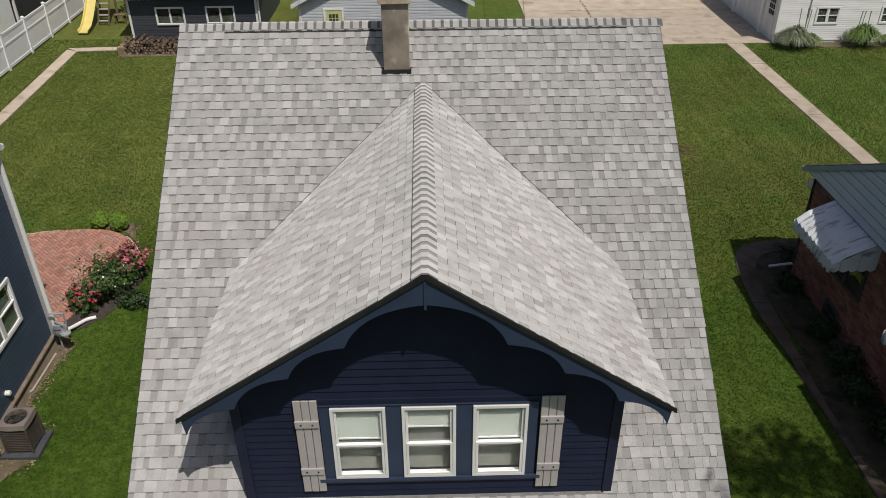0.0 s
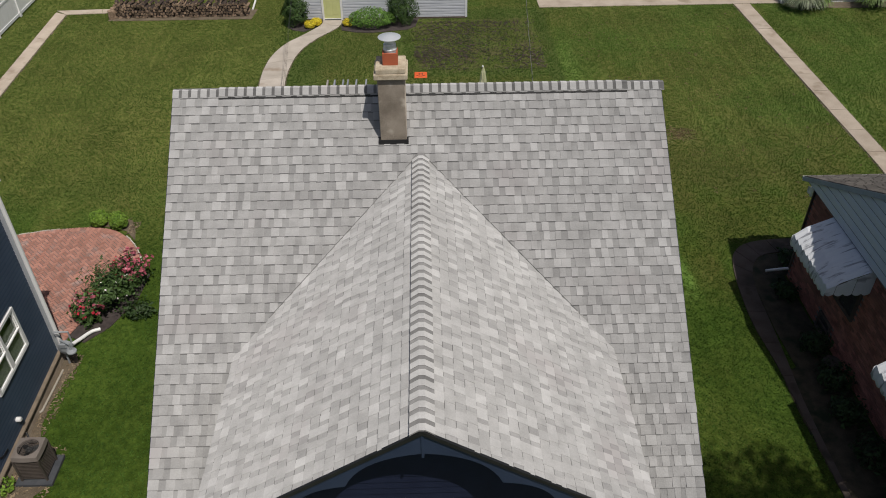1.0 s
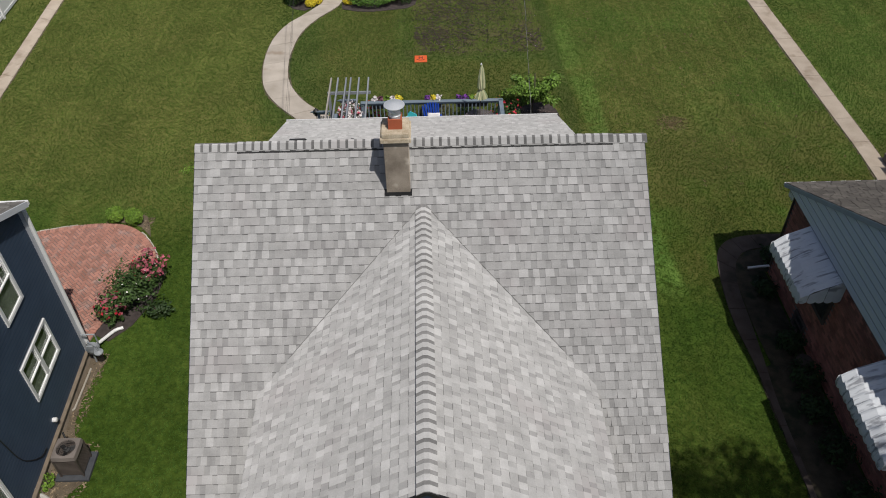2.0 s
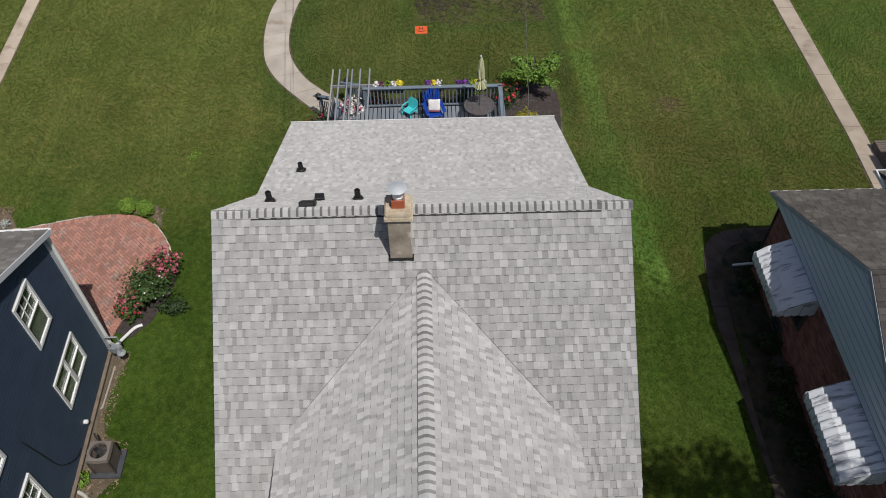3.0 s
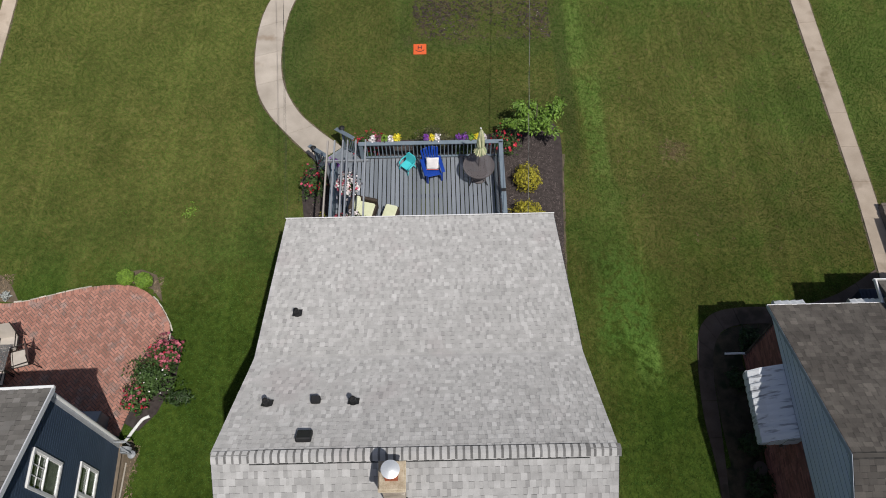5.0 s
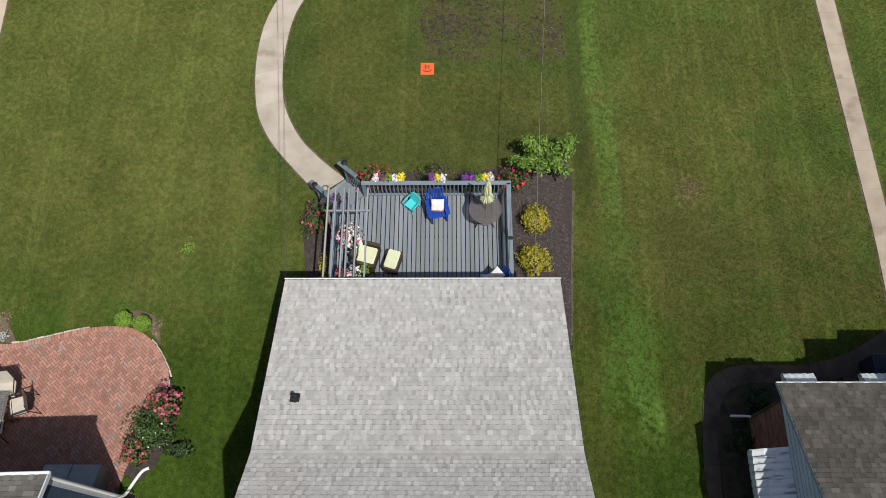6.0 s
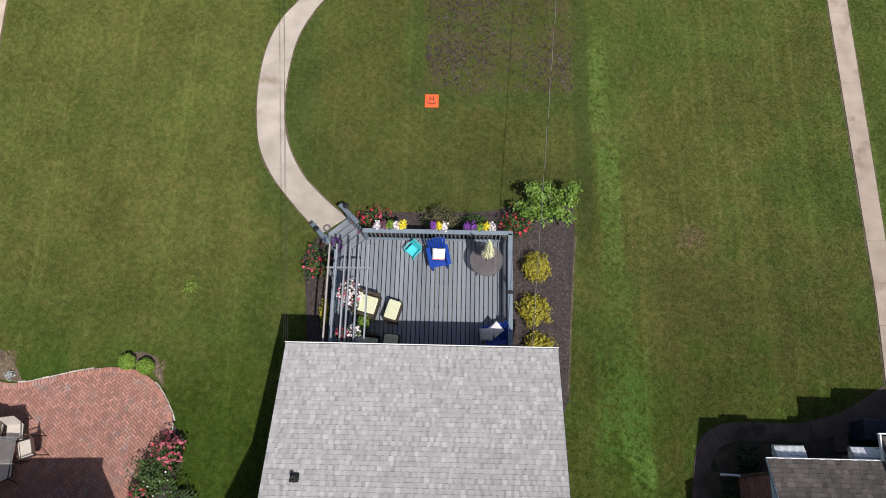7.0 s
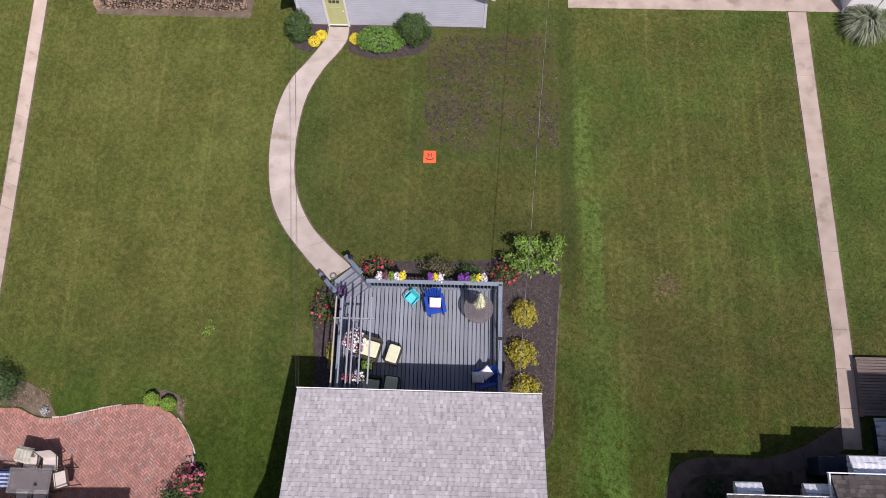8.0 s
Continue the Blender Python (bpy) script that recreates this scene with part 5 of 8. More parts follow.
part("base", lathe([(0.24, DZ), (0.24, DZ + 0.05), (0.06, DZ + 0.09), (0.03, DZ + 0.25)], (TX, TY, 0), 24), BRONZE, umbrella)
for k in range(16):
    a0, a1 = 2 * math.pi * k / 16, 2 * math.pi * (k + 1) / 16
    bm = bmesh.new()
    prev = None
    for zz, rr_, fold in ((2.62, 0.015, 0), (2.46, 0.06, 0.015), (2.12, 0.10, 0.035), (1.84, 0.11, 0.04), (1.75, 0.075, 0.015), (1.66, 0.115, 0.045), (1.47, 0.18, 0.08)):
        row = []
        for a, s in ((a0, -1), ((a0 + a1) / 2, 1), (a1, -1)):
            q = rr_ + s * fold * 0.5
            row.append(bm.verts.new((TX + 0.02 + q * math.cos(a), TY - 0.02 + q * math.sin(a), DZ + zz)))
        if prev:
            for i in range(2):
                bm.faces.new((prev[i], prev[i + 1], row[i + 1], row[i]))
        prev = row
    part("canopy_panel", bm, UMB_A if k % 3 else UMB_B, umbrella)
part("finial", lathe([(0.02, 0), (0.03, 0.03), (0.01, 0.07)], (TX, TY, DZ + 2.60), 12), WHITE, umbrella)

# wicker lounge set
WICKER = surface("dark_brown_wicker", (0.030, 0.021, 0.015), (0.085, 0.062, 0.045), 0.7, 30, 120, 0.8)
LIME = surface("pale_lime_cushion", (0.62, 0.64, 0.45), (0.72, 0.74, 0.55), 0.9, 5, 80, 0.15)


def ottoman(at, yaw, w, d, label, back=False):
    m0 = Matrix.Translation(at) @ pose(0, 0, 0, 0, 0, yaw)
    ob = thing("lounge_chair" if back else "ottoman", at, label, "armchair" if back else "ottoman", "wicker lounge set")
    part("body", box(-w / 2, w / 2, -d / 2, d / 2, 0.08, 0.43, m0, 0.02), WICKER, ob)
    for sx in (-1, 1):
        for sy in (-1, 1):
            part("foot", box(sx * (w / 2 - 0.05) - 0.025, sx * (w / 2 - 0.05) + 0.025, sy * (d / 2 - 0.05) - 0.025, sy * (d / 2 - 0.05) + 0.025, 0.0, 0.085, m0), WICKER, ob)
    part("seat_cushion", box(-w / 2 + 0.04, w / 2 - 0.04, -d / 2 + 0.04, d / 2 - 0.04, 0.425, 0.54, m0, 0.035), LIME, ob)
    if back:
        part("backrest", box(-w / 2, w / 2, d / 2 - 0.02, d / 2 + 0.10, 0.10, 0.88, m0, 0.03), WICKER, ob)
        part("back_cushion", box(-w / 2 + 0.06, w / 2 - 0.06, d / 2 - 0.16, d / 2 - 0.02, 0.54, 0.86, m0, 0.04), LIME, ob)
        for sx in (-1, 1):
            part("arm", box(sx * (w / 2 + 0.05) - 0.05, sx * (w / 2 + 0.05) + 0.05, -d / 2, d / 2 + 0.06, 0.08, 0.62, m0, 0.02), WICKER, ob)
    return ob


ottoman((-1.08, 21.55, DZ), -16, 0.46, 0.66, "dark wicker ottoman with pale lime cushion")
ottoman((-1.86, 21.70, DZ), 75, 0.60, 0.64, "dark wicker lounge chair with lime cushion under the arbour", True)
ottoman((-1.10, 20.50, DZ), -6, 0.50, 0.62, "dark wicker ottoman shaded by the eave")
ottoman((-1.80, 20.40, DZ), 84, 0.62, 0.66, "dark wicker lounge chair shaded by the eave", True)

# ---- planters and flowers ----
TERRA = surface("dark_planter", (0.05, 0.04, 0.035), (0.09, 0.075, 0.065), 0.7, 5, 60, 0.2)


def planter(at, radius, height, crown, label, flowers, seed, leaf=LEAF_MID):
    ob = thing("flower_pot", at, label, "potted plant")
    part("pot", lathe([(radius * 0.7, 0), (radius, height * 0.92), (radius * 1.08, height * 0.93), (radius * 1.08, height), (radius * 0.95, height), (radius * 0.92, height - 0.03)], at, 20), TERRA, ob)
    c = Vector(at) + Vector((0, 0, height + crown[2] * 0.6))
    part("foliage", from_lists("foliage", *leaves(c, crown, 260, 0.04, seed, low=-0.4), leaf), None, ob)
    for i, (mat, n, s) in enumerate(flowers):
        part("blossom", from_lists("blossom", *leaves(c + Vector((0, 0, 0.03)), [q * 1.03 for q in crown], n, s, seed + 7 + i, 0.5, 0.8, -0.1, 0.95), mat), None, ob)
    return ob



def hanging_basket(x, y, z, crown, label, flowers, seed):
    """A planted bowl hung by three wires from an arbour beam."""
    ob = thing("hanging_basket", (x, y, z), label, "hanging basket", "hanging baskets")
    part("bowl", lathe([(0.05, z - 0.10), (0.12, z - 0.06), (0.16, z + 0.04), (0.175, z + 0.05), (0.16, z + 0.06), (0.14, z + 0.03)], (x, y, 0), 20), TERRA, ob)
    for k in range(3):
        a = 0.5 + k * 2.094
        part("wire", tube([(x + 0.165 * math.cos(a), y + 0.165 * math.sin(a), z + 0.05), (x, y, 2.82)], 0.004, 5), BLACK, ob)
    c = Vector((x, y, z + 0.08))
    part("foliage", from_lists("foliage", *leaves(c, crown, 240, 0.04, seed, low=-0.6), LEAF_DARK), None, ob)
    for i, (mat, n, size) in enumerate(flowers):
        part("blossom", from_lists("blossom", *leaves(c + Vector((0, 0, 0.02)), [q * 1.04 for q in crown], n, size, seed + 7 + i, 0.5, 0.8, -0.4, 0.95), mat), None, ob)
    return ob


hanging_basket(-2.23, 21.64, 2.40, (0.32, 0.34, 0.26), "hanging basket of white and pink petunias on the arbour", ((PETAL_WHITE, 190, 0.046), (PETAL_PINK, 70, 0.044)), 51)
hanging_basket(-1.99, 20.45, 2.42, (0.20, 0.24, 0.20), "hanging basket of white petunias on the arbour", ((PETAL_WHITE, 120, 0.045),), 52)
hanging_basket(-2.38, 20.45, 2.42, (0.15, 0.17, 0.16), "hanging basket of bright pink flowers on the arbour", ((PETAL_PINK, 100, 0.042),), 53)
planter((-1.93, 21.05, DZ), 0.15, 0.52, (0.20, 0.26, 0.24), "tall dark pot of lime green sweet potato vine", (), 54, LEAF_LIME)
planter((-2.98, 23.72, 0.30), 0.12, 0.24, (0.19, 0.19, 0.17), "small pot of purple flowers at the steps", ((PETAL_PURPLE, 80, 0.035),), 55)


def rail_box(x, w, colours, label, seed):
    """A flower box hooked on the outer side of the rail."""
    ob = thing("flower_box", (x, 24.13, 1.08), label, "flower box", "flower boxes on the rail")
    bm = add_prism(bmesh.new(), [(-w / 2, 0.0), (w / 2, 0.0), (w / 2 + 0.03, 0.17), (-w / 2 - 0.03, 0.17)], 0.18, Matrix(((1, 0, 0, x), (0, 0, -1, 24.24), (0, 1, 0, 1.08), (0, 0, 0, 1))))
    part("trough", bm, TERRA, ob)
    part("hook", box(x - 0.02, x + 0.02, 23.98, 24.07, 1.16, RAIL_Z + 0.012), TERRA, ob)
    n = len(colours)
    for i, mat in enumerate(colours):
        cx = x - w / 2 + w * (i + 0.5) / n
        c = (cx, 24.16, 1.33)
        part("foliage", from_lists("foliage", *leaves(c, (w / n * 0.5, 0.13, 0.11), 70, 0.035, seed + i, low=-0.5), LEAF_MID), None, ob)
        part("blossom", from_lists("blossom", *leaves(c, (w / n * 0.56, 0.15, 0.14), 110, 0.036, seed + 9 + i, 0.5, 0.7, -0.1, 0.95), mat), None, ob)
    return ob


rail_box(-1.25, 1.0, (PETAL_WHITE, leaf_green("mauve_petal", (0.16, 0.05, 0.09), (0.26, 0.09, 0.15)), LEAF_LIME, PETAL_WHITE, PETAL_YELLOW), "flower box with white, mauve and yellow pansies", 60)
rail_box(0.28, 0.52, (PETAL_PURPLE, PETAL_YELLOW, PETAL_WHITE), "flower box with purple and yellow pansies", 70)
rail_box(1.55, 1.0, (PETAL_PURPLE, PETAL_PURPLE, LEAF_LIME, PETAL_YELLOW, PETAL_WHITE), "flower box with purple, lime and yellow plants", 80)

# lanterns beside the steps
for x, y in ((-3.62, 24.12), (-2.72, 24.92)):
    lamp = thing("path_light", (x, y, 0), "black post lantern beside the deck steps", "path light", "path lights")
    part("stake", tube([(x, y, 0), (x, y, 0.85)], 0.014, 8), BLACK, lamp)
    part("lantern", box(x - 0.06, x + 0.06, y - 0.06, y + 0.06, 0.85, 1.03, bevel=0.01), BLACK, lamp)
    part("hood", lathe([(0.10, 1.03), (0.03, 1.10), (0.01, 1.13)], (x, y, 0), 12), BLACK, lamp)
pot = thing("hose_reel_ring", (-3.45, 24.42, 0.03), "small coiled hose ring on the concrete path", "hose")
bm = bmesh.new()
for k in range(3):
    add_tube(bm, [(-3.45 + (0.08 + 0.02 * k) * math.cos(a), 24.5 + (0.08 + 0.02 * k) * math.sin(a), 0.05 + 0.015 * (k % 2)) for a in [2 * math.pi * i / 20 for i in range(21)]], 0.011, 6)
part("coil", bm, surface("grey_hose", (0.12, 0.12, 0.12), (0.2, 0.2, 0.19), 0.5), pot)

# shrubs round the deck
bush("golden_shrub", (3.40, 23.20, 0.02), (0.46, 0.49, 0.40), 1450, 0.042, LEAF_GOLD, "rounded golden-leaved shrub in bark mulch", 101, group="golden shrubs")
bush("golden_shrub", (3.33, 21.80, 0.02), (0.50, 0.53, 0.42), 1550, 0.042, LEAF_GOLD, "rounded golden-leaved shrub in bark mulch", 102, group="golden shrubs")
bush("golden_shrub", (3.44, 20.58, 0.02), (0.48, 0.49, 0.40), 1450, 0.042, LEAF_GOLD, "rounded golden-leaved shrub in bark mulch", 103, group="golden shrubs")
bush("rose_bush", (2.78, 24.62, 0.02), (0.52, 0.42, 0.45), 800, 0.045, LEAF_MID, "red rose bush at the deck corner", 104, blossoms=((PETAL_RED, 55, 0.05),), uneven=0.6)
bush("rose_bush", (-1.9, 24.62, 0.02), (0.55, 0.36, 0.42), 800, 0.045, LEAF_MID, "red rose bush beside the deck steps", 105, blossoms=((PETAL_RED, 65, 0.05), (PETAL_PINK, 40, 0.05)), uneven=0.6)
bush("rose_bush", (-3.62, 23.15, 0.02), (0.42, 0.55, 0.45), 800, 0.045, LEAF_MID, "red rose bush beside the arbour", 106, blossoms=((PETAL_RED, 24, 0.048), (PETAL_PINK, 22, 0.05)), uneven=0.6)
bush("barberry_shrub", (0.32, 24.72, 0.02), (0.68, 0.42, 0.50), 1700, 0.038, leaf_green("olive_bronze_leaf", (0.06, 0.065, 0.025), (0.14, 0.13, 0.06)), "olive bronze shrub behind the deck railing", 107)
bush("green_shrub", (1.42, 24.62, 0.02), (0.42, 0.34, 0.40), 900, 0.04, LEAF_MID, "low green shrub behind the deck railing", 108)
bush("small_gold_shrub", (-3.28, 21.6, 0.02), (0.16, 0.42, 0.28), 500, 0.035, LEAF_GOLD, "small golden shrub beside the arbour", 109)

# young tree at the corner of the bed
tree = thing("young_tree", (3.75, 25.25, 0.02), "young bright green magnolia tree in bark mulch", "tree")
TB = Vector((3.75, 25.2, 0.0))
part("trunk", tube([TB, TB + Vector((0.02, 0.02, 0.5)), TB + Vector((0.05, 0.0, 1.0)), TB + Vector((0.02, 0.05, 1.6))], 0.035, 8, 0.015), BARK, tree, smooth=True)
bm = bmesh.new()
lv, lf = [], []
r = random.Random(77)
for i in range(15):
    a = i * 2.4 + r.uniform(-.3, .3)
    k = r.uniform(0.55, 1.08)
    s = TB + Vector((0, 0, r.uniform(0.3, 0.9)))
    tip = TB + Vector((math.cos(a) * 0.98 * k, math.sin(a) * 0.72 * k, r.uniform(0.7, 1.75 - 0.4 * k)))
    add_tube(bm, [s, (s + tip) / 2 + Vector((0, 0, 0.12)), tip], 0.014, 6, 0.005)
    for f_ in (0.45, 0.72, 1.0):
        c = s + (tip - s) * f_ + Vector((0, 0, 0.1 * (1 - f_)))
        v2, f2 = leaves(c, (0.23, 0.22, 0.16), 52, 0.082, 200 + i * 3 + int(f_ * 10), 0.5, 0.25, slim=0.42)
        n0 = len(lv)
        lv += v2
        lf += [tuple(q + n0 for q in t) for t in f2]
tagged(part("limb", bm, BARK, tree), kind="stuff")
part("crown", from_lists("crown", lv, lf, leaf_green("magnolia_leaf", (0.085, 0.165, 0.020), (0.20, 0.33, 0.045))), None, tree)

# overhead service cables from the rear eave
CABLE = surface("grey_twisted_cable", (0.22, 0.22, 0.20), (0.34, 0.335, 0.31), 0.7)
WIRE = surface("black_cable", (0.02, 0.02, 0.02), (0.04, 0.04, 0.04), 0.6)


def sag(p, q, drop, n=40):
    p, q = Vector(p), Vector(q)
    return [p.lerp(q, i / n) - Vector((0, 0, drop * 4 * (i / n) * (1 - i / n))) for i in range(n + 1)]


line = thing("service_cable", (2.95, 20.05, 3.30), "twisted grey service cable from the rear eave", "cable")
core = sag((2.95, 20.05, 3.30), (5.34, 52, 5.7), 0.35, 160)
for k in range(2):
    bm = bmesh.new()
    add_tube(bm, [p + Vector((math.cos(i * 0.8 + k * math.pi), 0, math.sin(i * 0.8 + k * math.pi))) * 0.009 for i, p in enumerate(core)], 0.0055, 5)
    part("strand", bm, CABLE if k else WIRE, line)
for k, dx in enumerate((0.0, 0.14, 0.3)):
    line = thing("telephone_wire", (-3.72 - dx * 0.3, 20.0, 3.30), "thin black overhead wire from the rear eave", "cable", "overhead wires")
    part("strand", tube(sag((-3.72 - dx * 0.3, 20.0, 3.28 + dx * 0.2), (-6.2 + dx, 52, 8.0), 0.5), 0.003, 5), WIRE, line)

# ---- neighbours ----
def wall_board(m, y0, y1, z, h, lap=0.014, slant=0.0):
    """A lapped board on a wall that faces +x in the frame m: a flat face whose top third leans back under the next."""
    bm = bmesh.new()
    rows = []
    for x, f in ((-0.01, 0.0), (lap, 0.0), (lap * 0.86, 0.64), (0.002, 1.0), (-0.01, 1.0)):
        rows.append([bm.verts.new(m @ Vector((x, y, z + h * f))) for y in (y0 + slant * f, y1 - slant * f)])
    for p, q in zip(rows, rows[1:] + rows[:1]):
        bm.faces.new((p[0], p[1], q[1], q[0]))
    for k in (0, 1):
        end = [row[k] for row in rows]
        bm.faces.new(end if k else end[::-1])
    return bm


def window_x(m, y0, y1, z0, z1, parent, units=1, grille=True, casing=0.062, name="window", dark=None, mat=None):
    """A white window on a wall that faces +x in the frame m; each unit double-hung."""
    dark, mat = dark or NIGHT, mat or WHITE
    bm = bmesh.new()
    for a, b, c, d in ((y0, y0 + casing, z0, z1), (y1 - casing, y1, z0, z1), (y0 + casing, y1 - casing, z0, z0 + casing), (y0 + casing, y1 - casing, z1 - casing, z1)):
        add_box(bm, -0.03, 0.05, a, b, c, d, m)
    win = part(name, bm, mat, parent, "white framed window" if mat is WHITE else "grey framed window")
    w = (y1 - y0 - 2 * casing) / units
    for i in range(units):
        a, b = y0 + casing + i * w, y0 + casing + (i + 1) * w
        if i:
            part("mullion", box(-0.03, 0.045, a - 0.035, a + 0.035, z0 + casing, z1 - casing, m), mat, win)
            a += 0.035
        if i < units - 1:
            b -= 0.035
        zm = (z0 + z1) / 2
        for lo, hi, x in ((z0 + casing, zm + 0.02, 0.032), (zm - 0.02, z1 - casing, 0.010)):
            bm = bmesh.new()
            s = 0.028
            for p, q, c, d in ((a, a + s, lo, hi), (b - s, b, lo, hi), (a + s, b - s, lo, lo + s), (a + s, b - s, hi - s, hi)):
                add_box(bm, x - 0.018, x + 0.012, p, q, c, d, m)
            if grille and x < 0.02:
                for k in (1, 2):
                    c = a + s + (b - a - 2 * s) * k / 3
                    add_box(bm, x - 0.012, x + 0.004, c - 0.009, c + 0.009, lo + s, hi - s, m)
                c = (lo + hi) / 2
                add_box(bm, x - 0.012, x + 0.004, a + s, b - s, c - 0.009, c + 0.009, m)
            part("sash", bm, mat, win)
            p = part("pane", box(x - 0.016, x - 0.013, a + 0.03, b - 0.03, lo + 0.03, hi - 0.03, m), PANE, win)
            p.visible_shadow = False
    part("room", box(-0.04, -0.0095, y0 + 0.05, y1 - 0.05, z0 + 0.05, z1 - 0.05, m), dark, win, "dim room behind the glass")
    return win


NIGHT = surface("dim_room_behind_glass", (0.03, 0.035, 0.03), (0.10, 0.11, 0.09), 0.9, 2.5, 20, 0)

# blue house: gable end towards the lot
BH = Matrix.Translation((-8.53, 14.63, 0)) @ pose(0, 0, 0, 0, 0, 1.64)
blue = thing("blue_house", (-12, 10, 0), "two-storey house with navy siding and grey roof", "house")
RS, RY = 0.47, -6.3
WT = 4.78
RZ = WT + RS * 6.3
body = [(0.0, 0.30), (0.0, WT), (RY, RZ), (2 * RY, WT), (2 * RY, 0.30)]
part("wall", add_prism(bmesh.new(), body, -7.5, BH @ Matrix(((0, 0, 1, -0.02), (1, 0, 0, 0), (0, 1, 0, 0), (0, 0, 0, 1)))), NAVY_SIDING, blue)
part("foundation", box(-7.5, 0.06, 2 * RY - 0.05, 0.05, 0.0, 0.30, BH), surface("tan_foundation", (0.17, 0.135, 0.10), (0.28, 0.23, 0.175), 0.9, 3, 60, 0.3), blue, "tan concrete foundation")
part("foundation_sill", box(-0.02, 0.10, 2 * RY, 0.0, 0.30, 0.335, BH), surface("tan_sill", (0.17, 0.135, 0.10), (0.25, 0.20, 0.15), 0.9), blue)
wins = [(-2.13, -1.25, 3.44, 4.86), (-2.47, -0.98, 1.43, 2.49), (-5.50, -4.60, 3.44, 4.86), (-5.42, -4.50, 1.02, 2.46)]
z = 0.34
while z < RZ - 0.2:
    ye = 0.0 if z + 0.1 < WT else -(z + 0.10 - WT) / RS
    ys = 2 * RY - ye
    cuts = sorted((a, b) for a, b, c, d in wins if c - 0.02 < z + 0.105 and z < d + 0.02)
    s = ys + 0.02
    for a, b in cuts + [(ye - 0.02, None)]:
        if a - s > 0.05:
            part("siding_board", wall_board(BH, s, a, z, 0.105, 0.022), NAVY_SIDING, blue)
        s = b
    z += 0.105
part("corner_board", box(-0.10, 0.03, -0.10, 0.03, 0.30, WT, BH), surface("pale_grey_trim", (0.46, 0.48, 0.52), (0.56, 0.58, 0.61), 0.5), blue, "pale grey corner board")
for i, (a, b, c, d) in enumerate(wins):
    window_x(BH, a, b, c, d, blue, 2 if i == 1 else 1, i != 1)
ov = 0.18
for s0, s1, y0, z0, y1, z1 in ((0, 1, 0.06, WT, RY, RZ + 0.03), (1, 0, 2 * RY - 0.06, WT, RY, RZ + 0.03)):
    slope = roof_plane("roof", [BH @ Vector(p) for p in ((ov, y0, z0 + 0.14), (-7.8, y0, z0 + 0.14), (-7.8, y1, z1 + 0.14), (ov, y1, z1 + 0.14))], 0.13, SHINGLE_OLD, blue, "weathered grey shingles")
    if s0 == 0:
        blue_slope = slope
    part("rake_trim", add_prism(bmesh.new(), [(y0, z0 + 0.15), (y1, z1 + 0.15), (y1, z1 + 0.01), (y0, z0 + 0.01)], 0.03, BH @ Matrix(((0, 0, 1, ov), (1, 0, 0, 0), (0, 1, 0, 0), (0, 0, 0, 1)))), WHITE_SIDING, blue, "pale grey rake trim")
part("gutter", box(-7.8, ov + 0.03, 0.06, 0.15, WT + 0.02, WT + 0.13, BH, 0.015), WHITE, blue, "white eave gutter")
part("downspout", tube([BH @ Vector(p) for p in ((0.07, 0.05, 4.7), (0.07, 0.05, 0.6))] + curve_through([BH @ Vector(p) for p in ((0.07, 0.05, 0.45), (0.12, 0.14, 0.22), (0.26, 0.45, 0.12), (0.45, 0.76, 0.08), (0.64, 0.86, 0.07))], 5), 0.045, 10), WHITE, blue, "white downspout with a curved end")
part("loose_cable", tube(curve_through([BH @ Vector(p) for p in ((0.03, -4.1, 3.05), (0.03, -3.95, 2.2), (0.03, -3.75, 1.2), (0.04, -3.3, 0.6), (0.04, -3.0, 0.5))], 5), 0.012, 6), BLACK, blue)
for y, zz in ((-2.35, 0.62),):
    part("wall_vent", lathe([(0.055, 0), (0.055, 0.10), (0.04, 0.115)], sides=14, m=BH @ Matrix.Translation((0.0, y, zz)) @ pose(0, 0, 0, 0, 90)), WHITE, blue, "white wall vent")

part("splash_hose", tube(curve_through([Vector(p) for p in ((-8.44, 10.74, 0.34), (-8.40, 10.74, 0.12), (-8.28, 10.70, 0.06), (-8.14, 10.60, 0.05), (-8.02, 10.38, 0.05))], 5), 0.05, 8), surface("pale_hose", (0.46, 0.44, 0.40), (0.58, 0.56, 0.52), 0.6), blue, "pale drain hose")

# gas meter at the corner
METER = surface("grey_meter_paint", (0.24, 0.26, 0.28), (0.36, 0.38, 0.40), 0.5, 4, 60, 0.1)
meter = thing("gas_meter", (-8.2, 14.42, 0), "grey gas meter with pipes at the house corner", "gas meter")
part("meter_body", lathe([(0.06, 0), (0.15, 0.03), (0.15, 0.17), (0.06, 0.2)], sides=18, m=Matrix.Translation((-8.22, 14.52, 0.55)) @ pose(0, 0, 0, 90)), METER, meter)
part("dial", box(-8.30, -8.14, 14.30, 14.34, 0.62, 0.74, bevel=0.01), METER, meter)
part("regulator", lathe([(0.03, 0), (0.11, 0.02), (0.11, 0.05), (0.03, 0.09), (0.02, 0.14)], (-8.05, 14.30, 0.50), 16), METER, meter)
part("pipe", tube([(-8.30, 14.45, 0), (-8.30, 14.45, 0.75), (-8.05, 14.30, 0.75), (-8.05, 14.30, 0.5)], 0.022, 8), METER, meter)
part("pipe", tube([(-8.12, 14.55, 0.6), (-8.12, 14.55, 0.9), (-8.45, 14.55, 0.9)], 0.022, 8), METER, meter)
conduit = thing("ground_conduit", (-8.3, 13.9, 0.02), "pale plastic drain pipe lying along the foundation", "pipe")
